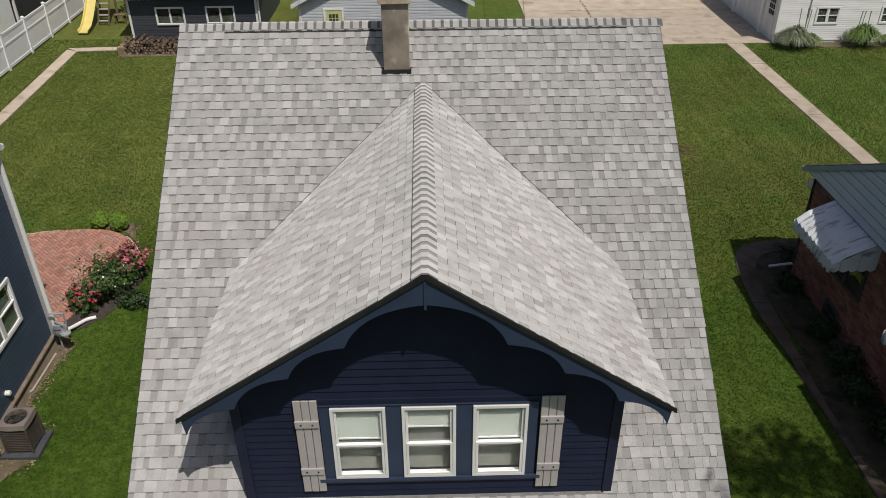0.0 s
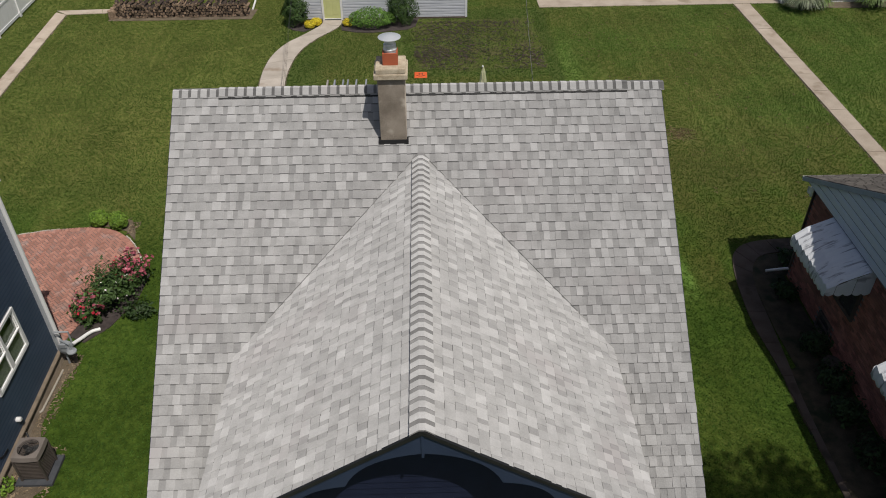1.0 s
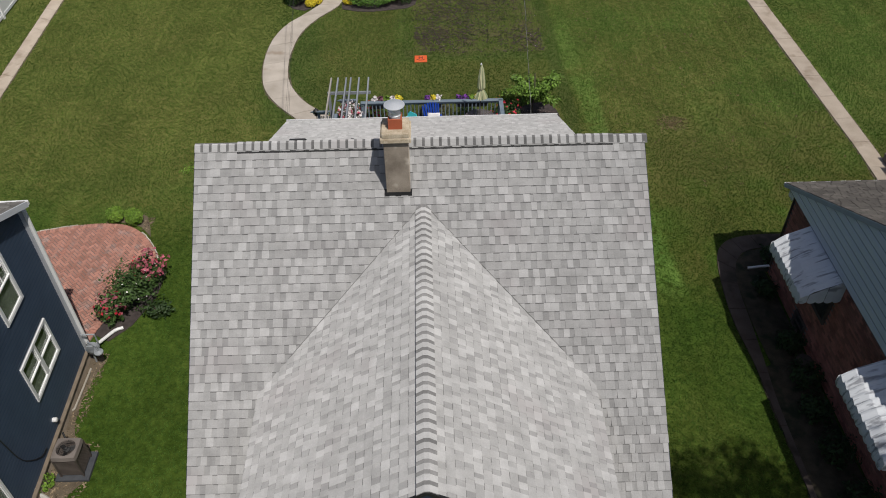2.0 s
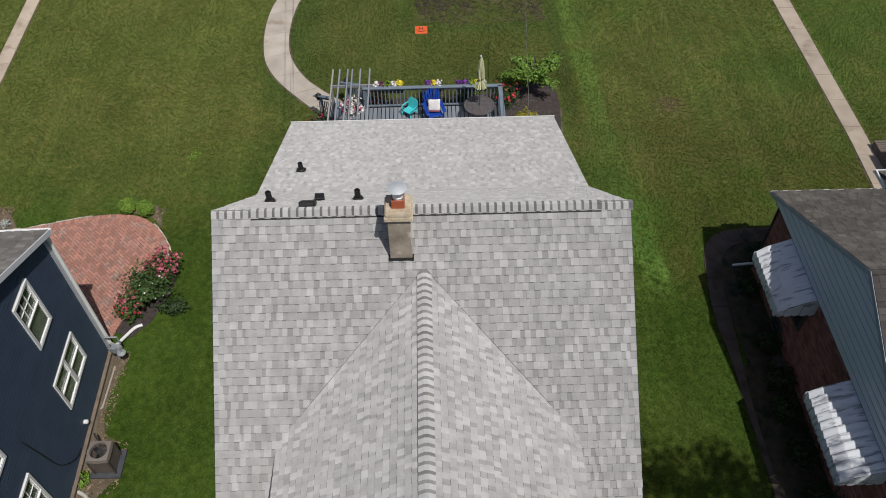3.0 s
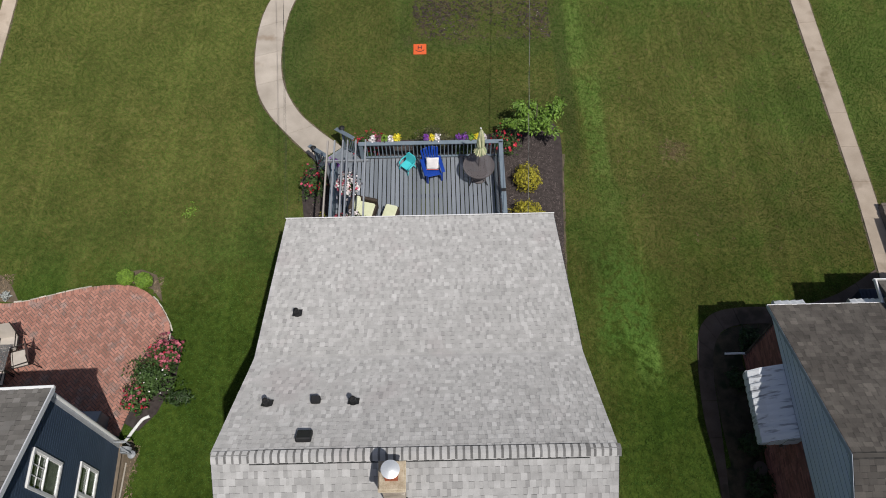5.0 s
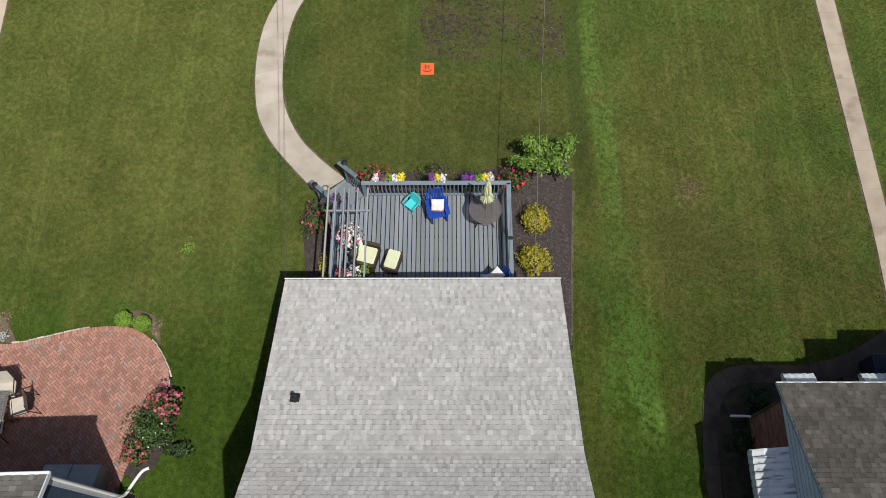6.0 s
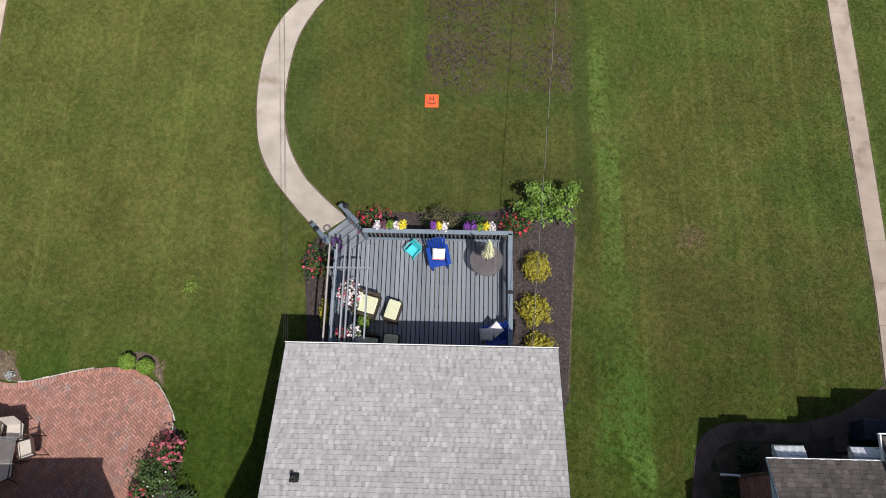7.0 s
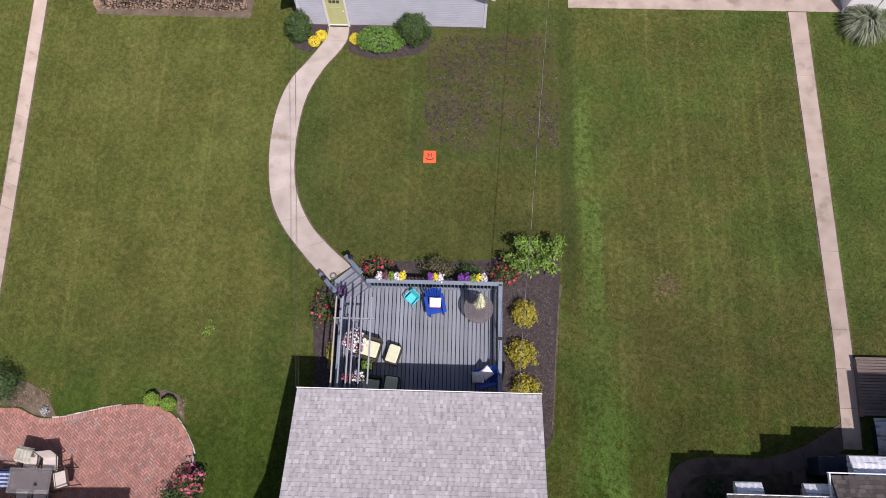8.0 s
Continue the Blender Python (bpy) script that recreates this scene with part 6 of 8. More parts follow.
part("pipe", tube([(-8.36, 14.2, 0.04), (-8.37, 13.5, 0.04), (-8.38, 13.0, 0.04), (-8.42, 12.95, 0.04)], 0.025, 8), surface("tan_plastic", (0.40, 0.36, 0.30), (0.5, 0.46, 0.4), 0.6), conduit)

# air conditioner
AC = surface("taupe_metal", (0.085, 0.070, 0.062), (0.13, 0.108, 0.095), 0.5, 4, 60, 0.1, metal=0.2)
AC_TOP = surface("taupe_plastic_top", (0.17, 0.145, 0.13), (0.23, 0.20, 0.18), 0.6, 4, 60, 0.1)
ac = thing("air_conditioner", (-7.93, 11.44, 0), "taupe outdoor air conditioner on a dark pad", "air conditioner")
part("pad", box(-8.42, -7.45, 10.98, 11.94, 0.0, 0.08, bevel=0.01), surface("dark_pad", (0.05, 0.055, 0.065), (0.08, 0.085, 0.095), 0.8), ac, "dark plastic pad")
part("coil", box(-8.22, -7.64, 11.15, 11.73, 0.08, 0.70, bevel=0.07), AC, ac)
for k in range(12):
    zz = 0.13 + k * 0.045
    bm = bmesh.new()
    for x0, x1, y0, y1 in ((-8.25, -7.61, 11.115, 11.135), (-8.25, -7.61, 11.745, 11.765), (-8.255, -8.235, 11.12, 11.76), (-7.625, -7.605, 11.12, 11.76)):
        add_box(bm, x0, x1, y0, y1, zz, zz + 0.022)
    part("grille_bar", bm, AC, ac)
for sx in (-8.255, -7.605):
    for sy in (11.115, 11.765):
        part("corner_post", box(sx - 0.025, sx + 0.025, sy - 0.025, sy + 0.025, 0.08, 0.70), AC, ac)
bm = bmesh.new()
n = 32
C = Vector((-7.93, 11.44, 0))
o_low, o_top, i_top, i_low = [], [], [], []
for i in range(n):
    a = 2 * math.pi * i / n
    q = 0.37 / max(abs(math.cos(a)), abs(math.sin(a))) ** 0.82
    for lst, rr_, zz in ((o_low, q, 0.69), (o_top, q - 0.03, 0.79), (i_top, 0.27, 0.80), (i_low, 0.26, 0.70)):
        lst.append(bm.verts.new(C + Vector((rr_ * math.cos(a), rr_ * math.sin(a), zz))))
for i in range(n):
    j = (i + 1) % n
    for lo, hi in ((o_low, o_top), (o_top, i_top), (i_top, i_low)):
        bm.faces.new((lo[i], lo[j], hi[j], hi[i]))
part("top_ring", bm, AC_TOP, ac, "moulded taupe top")
part("fan_hub", lathe([(0.09, 0.70), (0.09, 0.74), (0.04, 0.75)], C, 18), surface("dark_hub", (0.05, 0.05, 0.05), (0.09, 0.09, 0.09), 0.4), ac)
for k in range(3):
    m = Matrix.Translation(C + Vector((0, 0, 0.715))) @ pose(0, 0, 0, 0, 0, 120 * k + 20) @ pose(0, 0, 0, 18)
    part("fan_blade", box(0.08, 0.25, -0.07, 0.07, -0.004, 0.004, m), BLACK, ac)
bm = bmesh.new()
for k in range(1, 5):
    q = 0.055 * k
    add_tube(bm, [C + Vector((q * math.cos(a), q * math.sin(a), 0.795)) for a in [2 * math.pi * i / 28 for i in range(29)]], 0.004, 4)
for k in range(8):
    a = math.pi * k / 4
    add_tube(bm, [C + Vector((0.03 * math.cos(a), 0.03 * math.sin(a), 0.795)), C + Vector((0.27 * math.cos(a), 0.27 * math.sin(a), 0.798))], 0.004, 4)
part("fan_guard", bm, BLACK, ac)
part("access_box", box(-8.40, -8.27, 11.45, 11.62, 0.35, 0.62, bevel=0.01), METER, ac)
part("refrigerant_line", tube([(-8.30, 11.75, 0.25), (-8.32, 12.1, 0.35), (-8.42, 12.25, 0.5)], 0.03, 8), BLACK, ac)
ac.matrix_basis = Matrix.Translation((-7.82, 11.42, 0)) @ Matrix.Diagonal((0.75, 0.75, 1.0, 1))
bush("weed_clump", (-8.3, 11.0, 0.01), (0.14, 0.22, 0.16), 160, 0.045, LEAF_BRIGHT, "bright green weeds beside the air conditioner", 120, "weeds")

# brick house: gable end, siding above, brick below
brick_house = thing("brick_house", (14, 12.7, 0), "dark red brick house with blue-grey gable siding", "house")
BX, GX = 9.36, 9.22
BR_Y, BR_Z, BE_Y, BE_Z = 12.77, 5.15, 17.28, 2.89
part("wall_core", box(BX + 0.055, 18.0, 8.45, 16.96, 0.0, 2.86), MORTAR, brick_house)
gable = [(8.26, 2.84), (17.22, 2.84), (BR_Y, BR_Z - 0.12)]
part("gable_wall", add_prism(bmesh.new(), gable, 8.6, Matrix(((0, 0, 1, GX + 0.015), (1, 0, 0, 0), (0, 1, 0, 0), (0, 0, 0, 1)))), LAP_SHADE, brick_house, "blue-grey gable siding")
GM = Matrix.Translation((GX, 0, 0)) @ pose(0, 0, 0, 0, 0, 180)
z = 2.84
while z < BR_Z - 0.25:
    k = (z - 2.84) / (BR_Z - 0.12 - 2.84)
    y0, y1 = 8.26 + (BR_Y - 8.26) * k, 17.22 + (BR_Y - 17.22) * k
    part("gable_board", wall_board(GM, -y1, -y0, z, 0.197, 0.034, 0.2 * (BR_Y - 8.26) / (BR_Z - 0.12 - 2.84)), GABLE_METAL, brick_house)
    # thin dark strip: the shadow under each lap, put in as colour
    part("seam", box(GX - 0.0375, GX - 0.033, y0 + 0.02, y1 - 0.02, z + 0.001, z + 0.010), LAP_SHADE, brick_house)
    z += 0.2
sl = (BR_Z - BE_Z) / (BE_Y - BR_Y)
roof_n = roof_plane("roof_north", [(9.15, BE_Y, BE_Z), (12.22, BE_Y, BE_Z), (12.22, BR_Y, BR_Z), (9.15, BR_Y, BR_Z)], 0.1, SHINGLE_BROWN, brick_house, "weathered brown-grey shingles")
roof_n2 = roof_plane("roof_north_wing", [(12.22, 17.90, BE_Z + 0.02), (18.5, 17.98, BE_Z + 0.02), (18.5, BR_Y, BR_Z + 0.01), (12.22, BR_Y, BR_Z + 0.01)], 0.1, SHINGLE_BROWN, brick_house, "weathered brown-grey shingles")
roof_s = roof_plane("roof_south", [(9.15, BR_Y, BR_Z), (18.5, BR_Y, BR_Z), (18.5, 8.2, BE_Z), (9.15, 8.2, BE_Z)], 0.1, SHINGLE_BROWN, brick_house, "weathered brown-grey shingles")
part("wing_wall", box(12.5, 18.0, 16.9, 17.6, 0.0, 2.80), MORTAR, brick_house)
part("gutter", box(9.13, 12.2, BE_Y, BE_Y + 0.04, BE_Z - 0.10, BE_Z - 0.01, bevel=0.008), WHITE, brick_house, "white eave gutter")
part("gutter", box(12.17, 12.22, BE_Y, 17.98, BE_Z - 0.09, BE_Z + 0.03, bevel=0.01), WHITE, brick_house)
part("gutter", box(12.15, 18.5, 17.98, 18.015, BE_Z - 0.10, BE_Z + 0.0, bevel=0.01), WHITE, brick_house)
RAKE = surface("grey_white_rake", (0.40, 0.45, 0.52), (0.48, 0.53, 0.60), 0.5)
for y0, z0 in ((BE_Y, BE_Z), (8.2, BE_Z)):
    part("rake_trim", add_prism(bmesh.new(), [(y0, z0 - 0.012), (BR_Y, BR_Z - 0.012), (BR_Y, BR_Z - 0.15), (y0, z0 - 0.13)], -0.012, Matrix(((0, 0, 1, 9.15), (1, 0, 0, 0), (0, 1, 0, 0), (0, 0, 0, 1)))), RAKE, brick_house, "blue-grey rake trim")
for wz in ((-15.1, -14.5, 0.04, 0.52, 1, 0.04), (-15.4, -13.95, 1.2, 2.5, 2, 0.05)):
    win = window_x(Matrix.Translation((BX, 0, 0)) @ pose(0, 0, 0, 0, 0, 180), *wz[:4], brick_house, wz[4], False, wz[5], mat=DARK_CONCRETE)
part("downspout", tube([(9.33, 16.93, 2.75), (9.33, 16.93, 0.3)], 0.03, 8), DARK_CONCRETE, brick_house, "brown downspout")
part("drain_spout", tube([(9.33, 16.93, 0.30), (9.2, 16.95, 0.27), (8.76, 16.97, 0.20)], 0.036, 8), WHITE, brick_house, "white downspout end")


def awning(m, width, reach, drop, parent, label, ribs, valance=0.16):
    """A ribbed metal awning. In m: the wall is x = 0, it reaches out to +x; runs along y from 0."""
    ob = thing("awning", m.translation, label, "awning", "metal awnings")
    adopt(ob, parent)
    for k in ("category", "group"):
        del ob[k]
    w = width / ribs
    prof = [(0.0, 0.0), (reach * 0.72, -drop * 0.62), (reach * 0.96, -drop), (reach, -drop - valance)]
    for i in range(ribs):
        bm = bmesh.new()
        rows = []
        for x, z in prof:
            y0, y1 = i * w, (i + 1) * w
            rows.append([bm.verts.new(m @ Vector(p)) for p in ((x, y0, z), (x, y0 + w * 0.05, z + 0.058), (x, y0 + w * 0.28, z + 0.056), (x, y0 + w * 0.66, z + 0.020), (x, y1, z))])
        tip = [bm.verts.new(m @ Vector((reach, (i + f_) * w, -drop - valance - 0.05 * math.sin(math.pi * f_)))) for f_ in (0.0, 0.25, 0.5, 0.75, 1.0)]
        for a, b in zip(rows + [tip], rows[1:] + [tip]):
            if a is b:
                continue
            for j in range(4):
                bm.faces.new((a[j], a[j + 1], b[j + 1], b[j]))
        part("awning_rib", bm, AWNING, ob)
    for y in (0.0, width):
        n = 5
        for k in range(n):
            x0, x1 = reach * k / n, reach * (k + 1) / n
            z0, z1 = -drop * x0 / reach * 0.95, -drop * x1 / reach * 0.95
            low = -drop - valance * 0.7
            out = [(x0 + 0.004, z0), (x1 - 0.004, z1), (x1 - 0.004, low)] + [(x0 + (x1 - x0) * f_, low - 0.05 * math.sin(math.pi * f_)) for f_ in (0.75, 0.5, 0.25)] + [(x0 + 0.004, low)]
            bm = add_prism(bmesh.new(), out, 0.006, m @ Matrix(((1, 0, 0, 0), (0, 0, 1, y - 0.003 + 0.008 * (k % 2)), (0, 1, 0, 0), (0, 0, 0, 1))))
            part("end_slat", bm, AWNING, ob)
    return ob


west_face = Matrix.Translation((BX, 15.68, 2.84)) @ pose(0, 0, 0, 0, 0, 180)
awning(west_face, 1.90, 0.97, 0.54, brick_house, "white ribbed aluminium window awning", 10)
awning(Matrix.Translation((BX, 11.60, 2.82)) @ pose(0, 0, 0, 0, 0, 180), 2.1, 0.97, 0.54, brick_house, "white ribbed aluminium window awning", 11)
north = pose(0, 0, 0, 0, 0, 90)
awning(Matrix.Translation((10.38, 16.98, 2.62)) @ north, 0.80, 0.72, 0.32, brick_house, "small white aluminium awning over a rear window", 4)
awning(Matrix.Translation((12.50, 16.98, 2.62)) @ north, 0.85, 0.72, 0.32, brick_house, "small white aluminium awning over a rear window", 5)
awning(Matrix.Translation((17.2, 17.62, 2.70)) @ north, 4.1, 0.95, 0.36, brick_house, "broad white aluminium awning over the back door", 20)

BIN = surface("navy_bin_plastic", (0.015, 0.022, 0.045), (0.025, 0.035, 0.065), 0.45)
for x, y, w in ((13.05, 18.30, 0.52), (13.60, 18.36, 0.50)):
    b = thing("wheelie_bin", (x, y, 0.0), "dark blue wheeled rubbish bin with closed lid", "bin", "rubbish bins")
    part("tub", add_prism(bmesh.new(), [(-w / 2 + 0.05, 0.04), (w / 2 - 0.05, 0.04), (w / 2, 0.95), (-w / 2, 0.95)], -0.56, Matrix(((1, 0, 0, x), (0, 0, -1, y - 0.28), (0, 1, 0, 0), (0, 0, 0, 1)))), BIN, b)
    part("lid", box(x - w / 2 - 0.02, x + w / 2 + 0.02, y - 0.31, y + 0.30, 0.955, 1.02, bevel=0.02), BIN, b)
    for k in range(4):
        part("lid_rib", box(x - w / 2 + 0.05 + k * 0.115, x - w / 2 + 0.09 + k * 0.115, y - 0.25, y + 0.25, 1.02, 1.032), BIN, b)
    for sx in (-1, 1):
        part("wheel", lathe([(0.03, -0.03), (0.09, -0.03), (0.09, 0.03), (0.03, 0.03)], sides=16, m=Matrix.Translation((x + sx * w / 2, y - 0.2, 0.09)) @ pose(0, 0, 0, 0, 90)), BLACK, b)
    part("sticker", box(x - 0.12, x - 0.05, y - 0.29, y - 0.282, 0.80, 0.88), PETAL_YELLOW if x < 13.3 else WHITE, b)
part("door_step", box(12.3, 12.72, 17.7, 18.25, 0.0, 0.10), DARK_CONCRETE, brick_house)

OLDWOOD = surface("grey_brown_old_wood", (0.13, 0.10, 0.085), (0.27, 0.22, 0.19), 0.85, 3, 60, 0.4, 0.15, stretch=(0.2, 1, 1))
crate = thing("wooden_enclosure", (16.0, 21.0, 0), "weathered slatted wooden enclosure beside the walk", "enclosure")
for k in range(19):
    y = 21.99 - k * 0.105
    part("top_slat", box(14.76 + 0.01 * (k % 3), 18.5, y - 0.088, y, 0.27, 0.30, bevel=0.004), OLDWOOD, crate)
part("side_panel", box(14.78, 14.82, 19.98, 21.98, 0.0, 0.268), OLDWOOD, crate)
part("side_panel", box(14.82, 18.5, 21.94, 21.98, 0.0, 0.268), OLDWOOD, crate)
for y in (20.3, 21.0, 21.7):
    part("bearer", box(14.82, 18.5, y, y + 0.04, 0.15, 0.268), OLDWOOD, crate)
# assumed cover, its sheet out of view, sized to shade the walk and slats
cover = thing("shade_cover", (16.8, 19.3, 0), "flat sheet on posts, added out of view to cast shade", "porch cover")
part("cover_sheet", box(15.21, 18.6, 18.2, 20.46, 2.38, 2.44), AWNING, cover)
for x, y, z0 in ((15.45, 20.38, 0.30), (18.3, 20.38, 0.30)):
    part("post", box(x - 0.04, x + 0.04, y - 0.04, y + 0.04, z0, 2.38), OLDWOOD, cover, "grey wooden post")
canopy = thing("covered_tub", (16.2, 19.3, 0), "low tub under a pale blue-grey rounded cover", "tub")
part("tub_body", box(15.1, 18.4, 18.85, 19.75, 0.0, 0.74, bevel=0.05), BIN, canopy)
bm = bmesh.new()
rows = []
for i in range(9):
    a = i / 8
    z_ = 0.90 - 0.26 * (2 * a - 1) ** 4
    rows.append([bm.verts.new((x, 18.70 + 1.2 * a, z_ - d)) for x, d in ((14.86 + 0.10 * (2 * a - 1) ** 4, 0.10), (14.95 + 0.10 * (2 * a - 1) ** 4, 0.0), (18.6, 0.0))])
for p, q in zip(rows, rows[1:]):
    for k in range(2):
        bm.faces.new((p[k], p[k + 1], q[k + 1], q[k]))
bmesh.ops.solidify(bm, geom=bm.faces[:], thickness=0.02)
part("cover", bm, AWNING, canopy, "pale blue-grey sheet cover", smooth=True)

# shaded plants beside the brick house
for i, (x, y, q) in enumerate(((9.0, 14.3, 0.34), (8.95, 13.2, 0.42), (8.85, 12.3, 0.36), (8.9, 11.2, 0.4), (8.9, 9.9, 0.45), (9.0, 16.2, 0.3), (9.6, 17.4, 0.35), (10.8, 17.45, 0.3))):
    bush("shade_plant", (x, y, 0.02), (q, q * 1.1, q * 0.7), 420, 0.055, LEAF_DARK, "dark leafy shade plant beside the brick wall", 140 + i, "plant", group="shade plants")
pot = thing("stone_pot", (9.05, 13.6, 0.02), "small grey garden pot beside the brick wall", "pot")
part("bowl", lathe([(0.10, 0.02), (0.17, 0.28), (0.19, 0.29), (0.19, 0.33), (0.15, 0.33)], (9.05, 13.62, 0), 18), AC, pot)

# tree behind the viewpoint, whose shade falls on the lawn
shade_tree = thing("shade_tree", (10.6, 1.4, 0), "tall leafy street tree beside the brick house", "tree")
part("trunk", tube([(10.6, 1.4, 0), (10.55, 1.5, 3.0), (10.4, 1.6, 7.0), (10.2, 1.8, 12.5)], 0.26, 12, 0.08), BARK, shade_tree, smooth=True)
bm = bmesh.new()
lv, lf = [], []
r = random.Random(5)
for i in range(26):
    a = r.uniform(0, 6.28)
    k = r.uniform(0.4, 1.0)
    tip = Vector((10.0 + 3.6 * k * math.cos(a), 2.1 + 2.3 * k * math.sin(a), 14.0 + r.uniform(-1.6, 1.8) * (1.1 - 0.5 * k)))
    s = Vector((10.3, 1.7, r.uniform(8.0, 11.5)))
    add_tube(bm, [s, (s + tip) / 2 + Vector((0, 0, 0.2)), tip], 0.05, 6, 0.012)
    v2, f2 = leaves(tip, (0.95, 0.8, 0.7), 330, 0.12, 300 + i, 0.5, 0.2)
    n0 = len(lv)
    lv += v2
    lf += [tuple(q + n0 for q in t) for t in f2]
tagged(part("limb", bm, BARK, shade_tree), kind="stuff")
part("crown", from_lists("crown", lv, lf, LEAF_MID), None, shade_tree)

# ---- behind the garden: garage, blue garage, wood pile, fence ----
garage = thing("garage", (-1.8, 38.5, 0), "pale grey sided garage with lime yellow door", "garage")
GY, GX0, GX1 = 35.0, -5.43, 1.88
pk = (GX0 + GX1) / 2
part("wall", add_prism(bmesh.new(), [(GX0, 0.0), (GX1, 0.0), (GX1, 2.42), (pk, 4.25), (GX0, 2.42)], -7.0, Matrix(((1, 0, 0, 0), (0, 0, -1, GY + 0.02), (0, 1, 0, 0), (0, 0, 0, 1)))), GREY_SIDING, garage)
FM = Matrix.Translation((0, GY, 0)) @ pose(0, 0, 0, 0, 0, -90)
z = 0.08
DX_0, DX_1 = -4.32, -3.60
while z < 4.0:
    xa = GX0 + max(0, (z + 0.12 - 2.42)) * (pk - GX0) / 1.83
    xb = GX1 - max(0, (z + 0.12 - 2.42)) * (GX1 - pk) / 1.83
    spans = [(xa, xb)] if z > 2.1 else [(xa, DX_0 - 0.10), (DX_1 + 0.10, xb)]
    for s0, s1 in spans:
        if s1 > s0:
            part("siding_board", wall_board(FM, s0, s1, z, 0.12, 0.02), GREY_SIDING, garage)
    z += 0.12
part("foundation", box(GX0 - 0.02, GX1 + 0.02, GY - 0.025, GY + 0.1, 0.0, 0.08), DARK_CONCRETE, garage)
for x in (GX0, GX1):
    part("corner_board", box(x - 0.05, x + 0.05, GY - 0.035, GY + 0.05, 0.05, 2.42), WHITE_SIDING, garage)
LIMEPAINT = surface("lime_yellow_paint", (0.60, 0.62, 0.27), (0.68, 0.70, 0.33), 0.45, 3, 60, 0.05)
door = part("door", box(DX_0, DX_1, GY - 0.03, GY + 0.012, 0.06, 2.06), LIMEPAINT, garage, "lime yellow door with six panes")
part("door_frame", bar_frame(DX_0 - 0.09, DX_1 + 0.09, 0.0, 2.15, 0.09, GY - 0.05, GY + 0.012), WHITE, garage)
part("threshold", box(DX_0, DX_1, GY - 0.10, GY - 0.03, 0.0, 0.06), BLACK, garage)
for i in range(3):
    for j in range(2):
        x0 = DX_0 + 0.15 + i * 0.145
        part("pane", box(x0, x0 + 0.12, GY - 0.034, GY - 0.0305, 1.50 + j * 0.21, 1.68 + j * 0.21), NIGHT, door)
for i in range(2):
    part("panel", box(DX_0 + 0.12 + i * 0.27, DX_0 + 0.33 + i * 0.27, GY - 0.04, GY - 0.0305, 0.25, 1.25, bevel=0.005), LIMEPAINT, door)
part("knob", lathe([(0.015, 0), (0.03, 0.02), (0.02, 0.05)], sides=12, m=Matrix.Translation((DX_1 - 0.08, GY - 0.03, 1.0)) @ pose(0, 0, 0, 90)), GALV, door)
for sx, xe in ((-1, GX0 - 0.32), (1, GX1 + 0.32)):
    ze = 2.42 - 0.32 * 0.5 + 0.12
    roof_plane("roof", [(pk, GY - 0.30, 4.40), (xe, GY - 0.30, ze), (xe, 42.2, ze), (pk, 42.2, 4.40)], 0.12, SHINGLE_OLD, garage, "grey garage shingles")
    part("rake_trim", add_prism(bmesh.new(), [(pk, 4.41), (xe, ze + 0.01), (xe, ze - 0.17), (pk, 4.22)], 0.03, Matrix(((1, 0, 0, 0), (0, 0, -1, GY - 0.30), (0, 1, 0, 0), (0, 0, 0, 1)))), WHITE_SIDING, garage, "white rake trim")
bush("yew_shrub", (-5.50, 34.50, 0.02), (0.55, 0.50, 0.64), 5200, 0.034, LEAF_YEW, "clipped dark yew beside the garage door", 161, group="yews at the garage", uneven=0.30, shell=0.7)
bush("yew_shrub", (-0.93, 34.42, 0.02), (0.60, 0.52, 0.76), 5600, 0.034, LEAF_YEW, "clipped dark yew along the garage wall", 162, group="yews at the garage", uneven=0.30, shell=0.7)
bush("spreading_shrub", (-2.20, 34.12, 0.02), (0.98, 0.55, 0.42), 3000, 0.042, leaf_green("fresh_leaf", (0.085, 0.19, 0.022), (0.17, 0.32, 0.05)), "broad fresh green shrub along the garage", 163, uneven=0.15, shell=0.65)
for x, y in ((-4.88, 34.12), (-4.62, 34.40), (-3.25, 34.28)):
    bush("yellow_perennial", (x, y, 0.02), (0.24, 0.24, 0.17), 1200, 0.026, PETAL_YELLOW, "mound of bright yellow flowers in mulch", 170 + int(x * 10), "flowers", group="yellow flowers", uneven=0.1, shell=0.7)

SLATE_SIDING = surface("slate_blue_siding", (0.044, 0.050, 0.062), (0.058, 0.065, 0.080), 0.5, 2, 70, 0.08)
bg = thing("blue_garage", (-11, 41, 0), "slate blue sided garage with white windows", "garage")
GBY = 38.0
part("wall", box(-13.95, -7.95, GBY + 0.02, 44.5, 0.0, 2.0), SLATE_SIDING, bg)
FB = Matrix.Translation((0, GBY, 0)) @ pose(0, 0, 0, 0, 0, -90)
bwins = [(-12.72, -11.35, 0.66, 1.50), (-10.35, -8.98, 0.68, 1.52)]
z = 0.05
while z < 1.95:
    s = -13.9
    for a, b in [(p, q) for p, q, c, d in bwins if c - 0.02 < z + 0.12 and z < d + 0.02] + [(-8.0, None)]:
        part("siding_board", wall_board(FB, s, a, z, 0.12, 0.016), SLATE_SIDING, bg)
        s = b
    z += 0.12


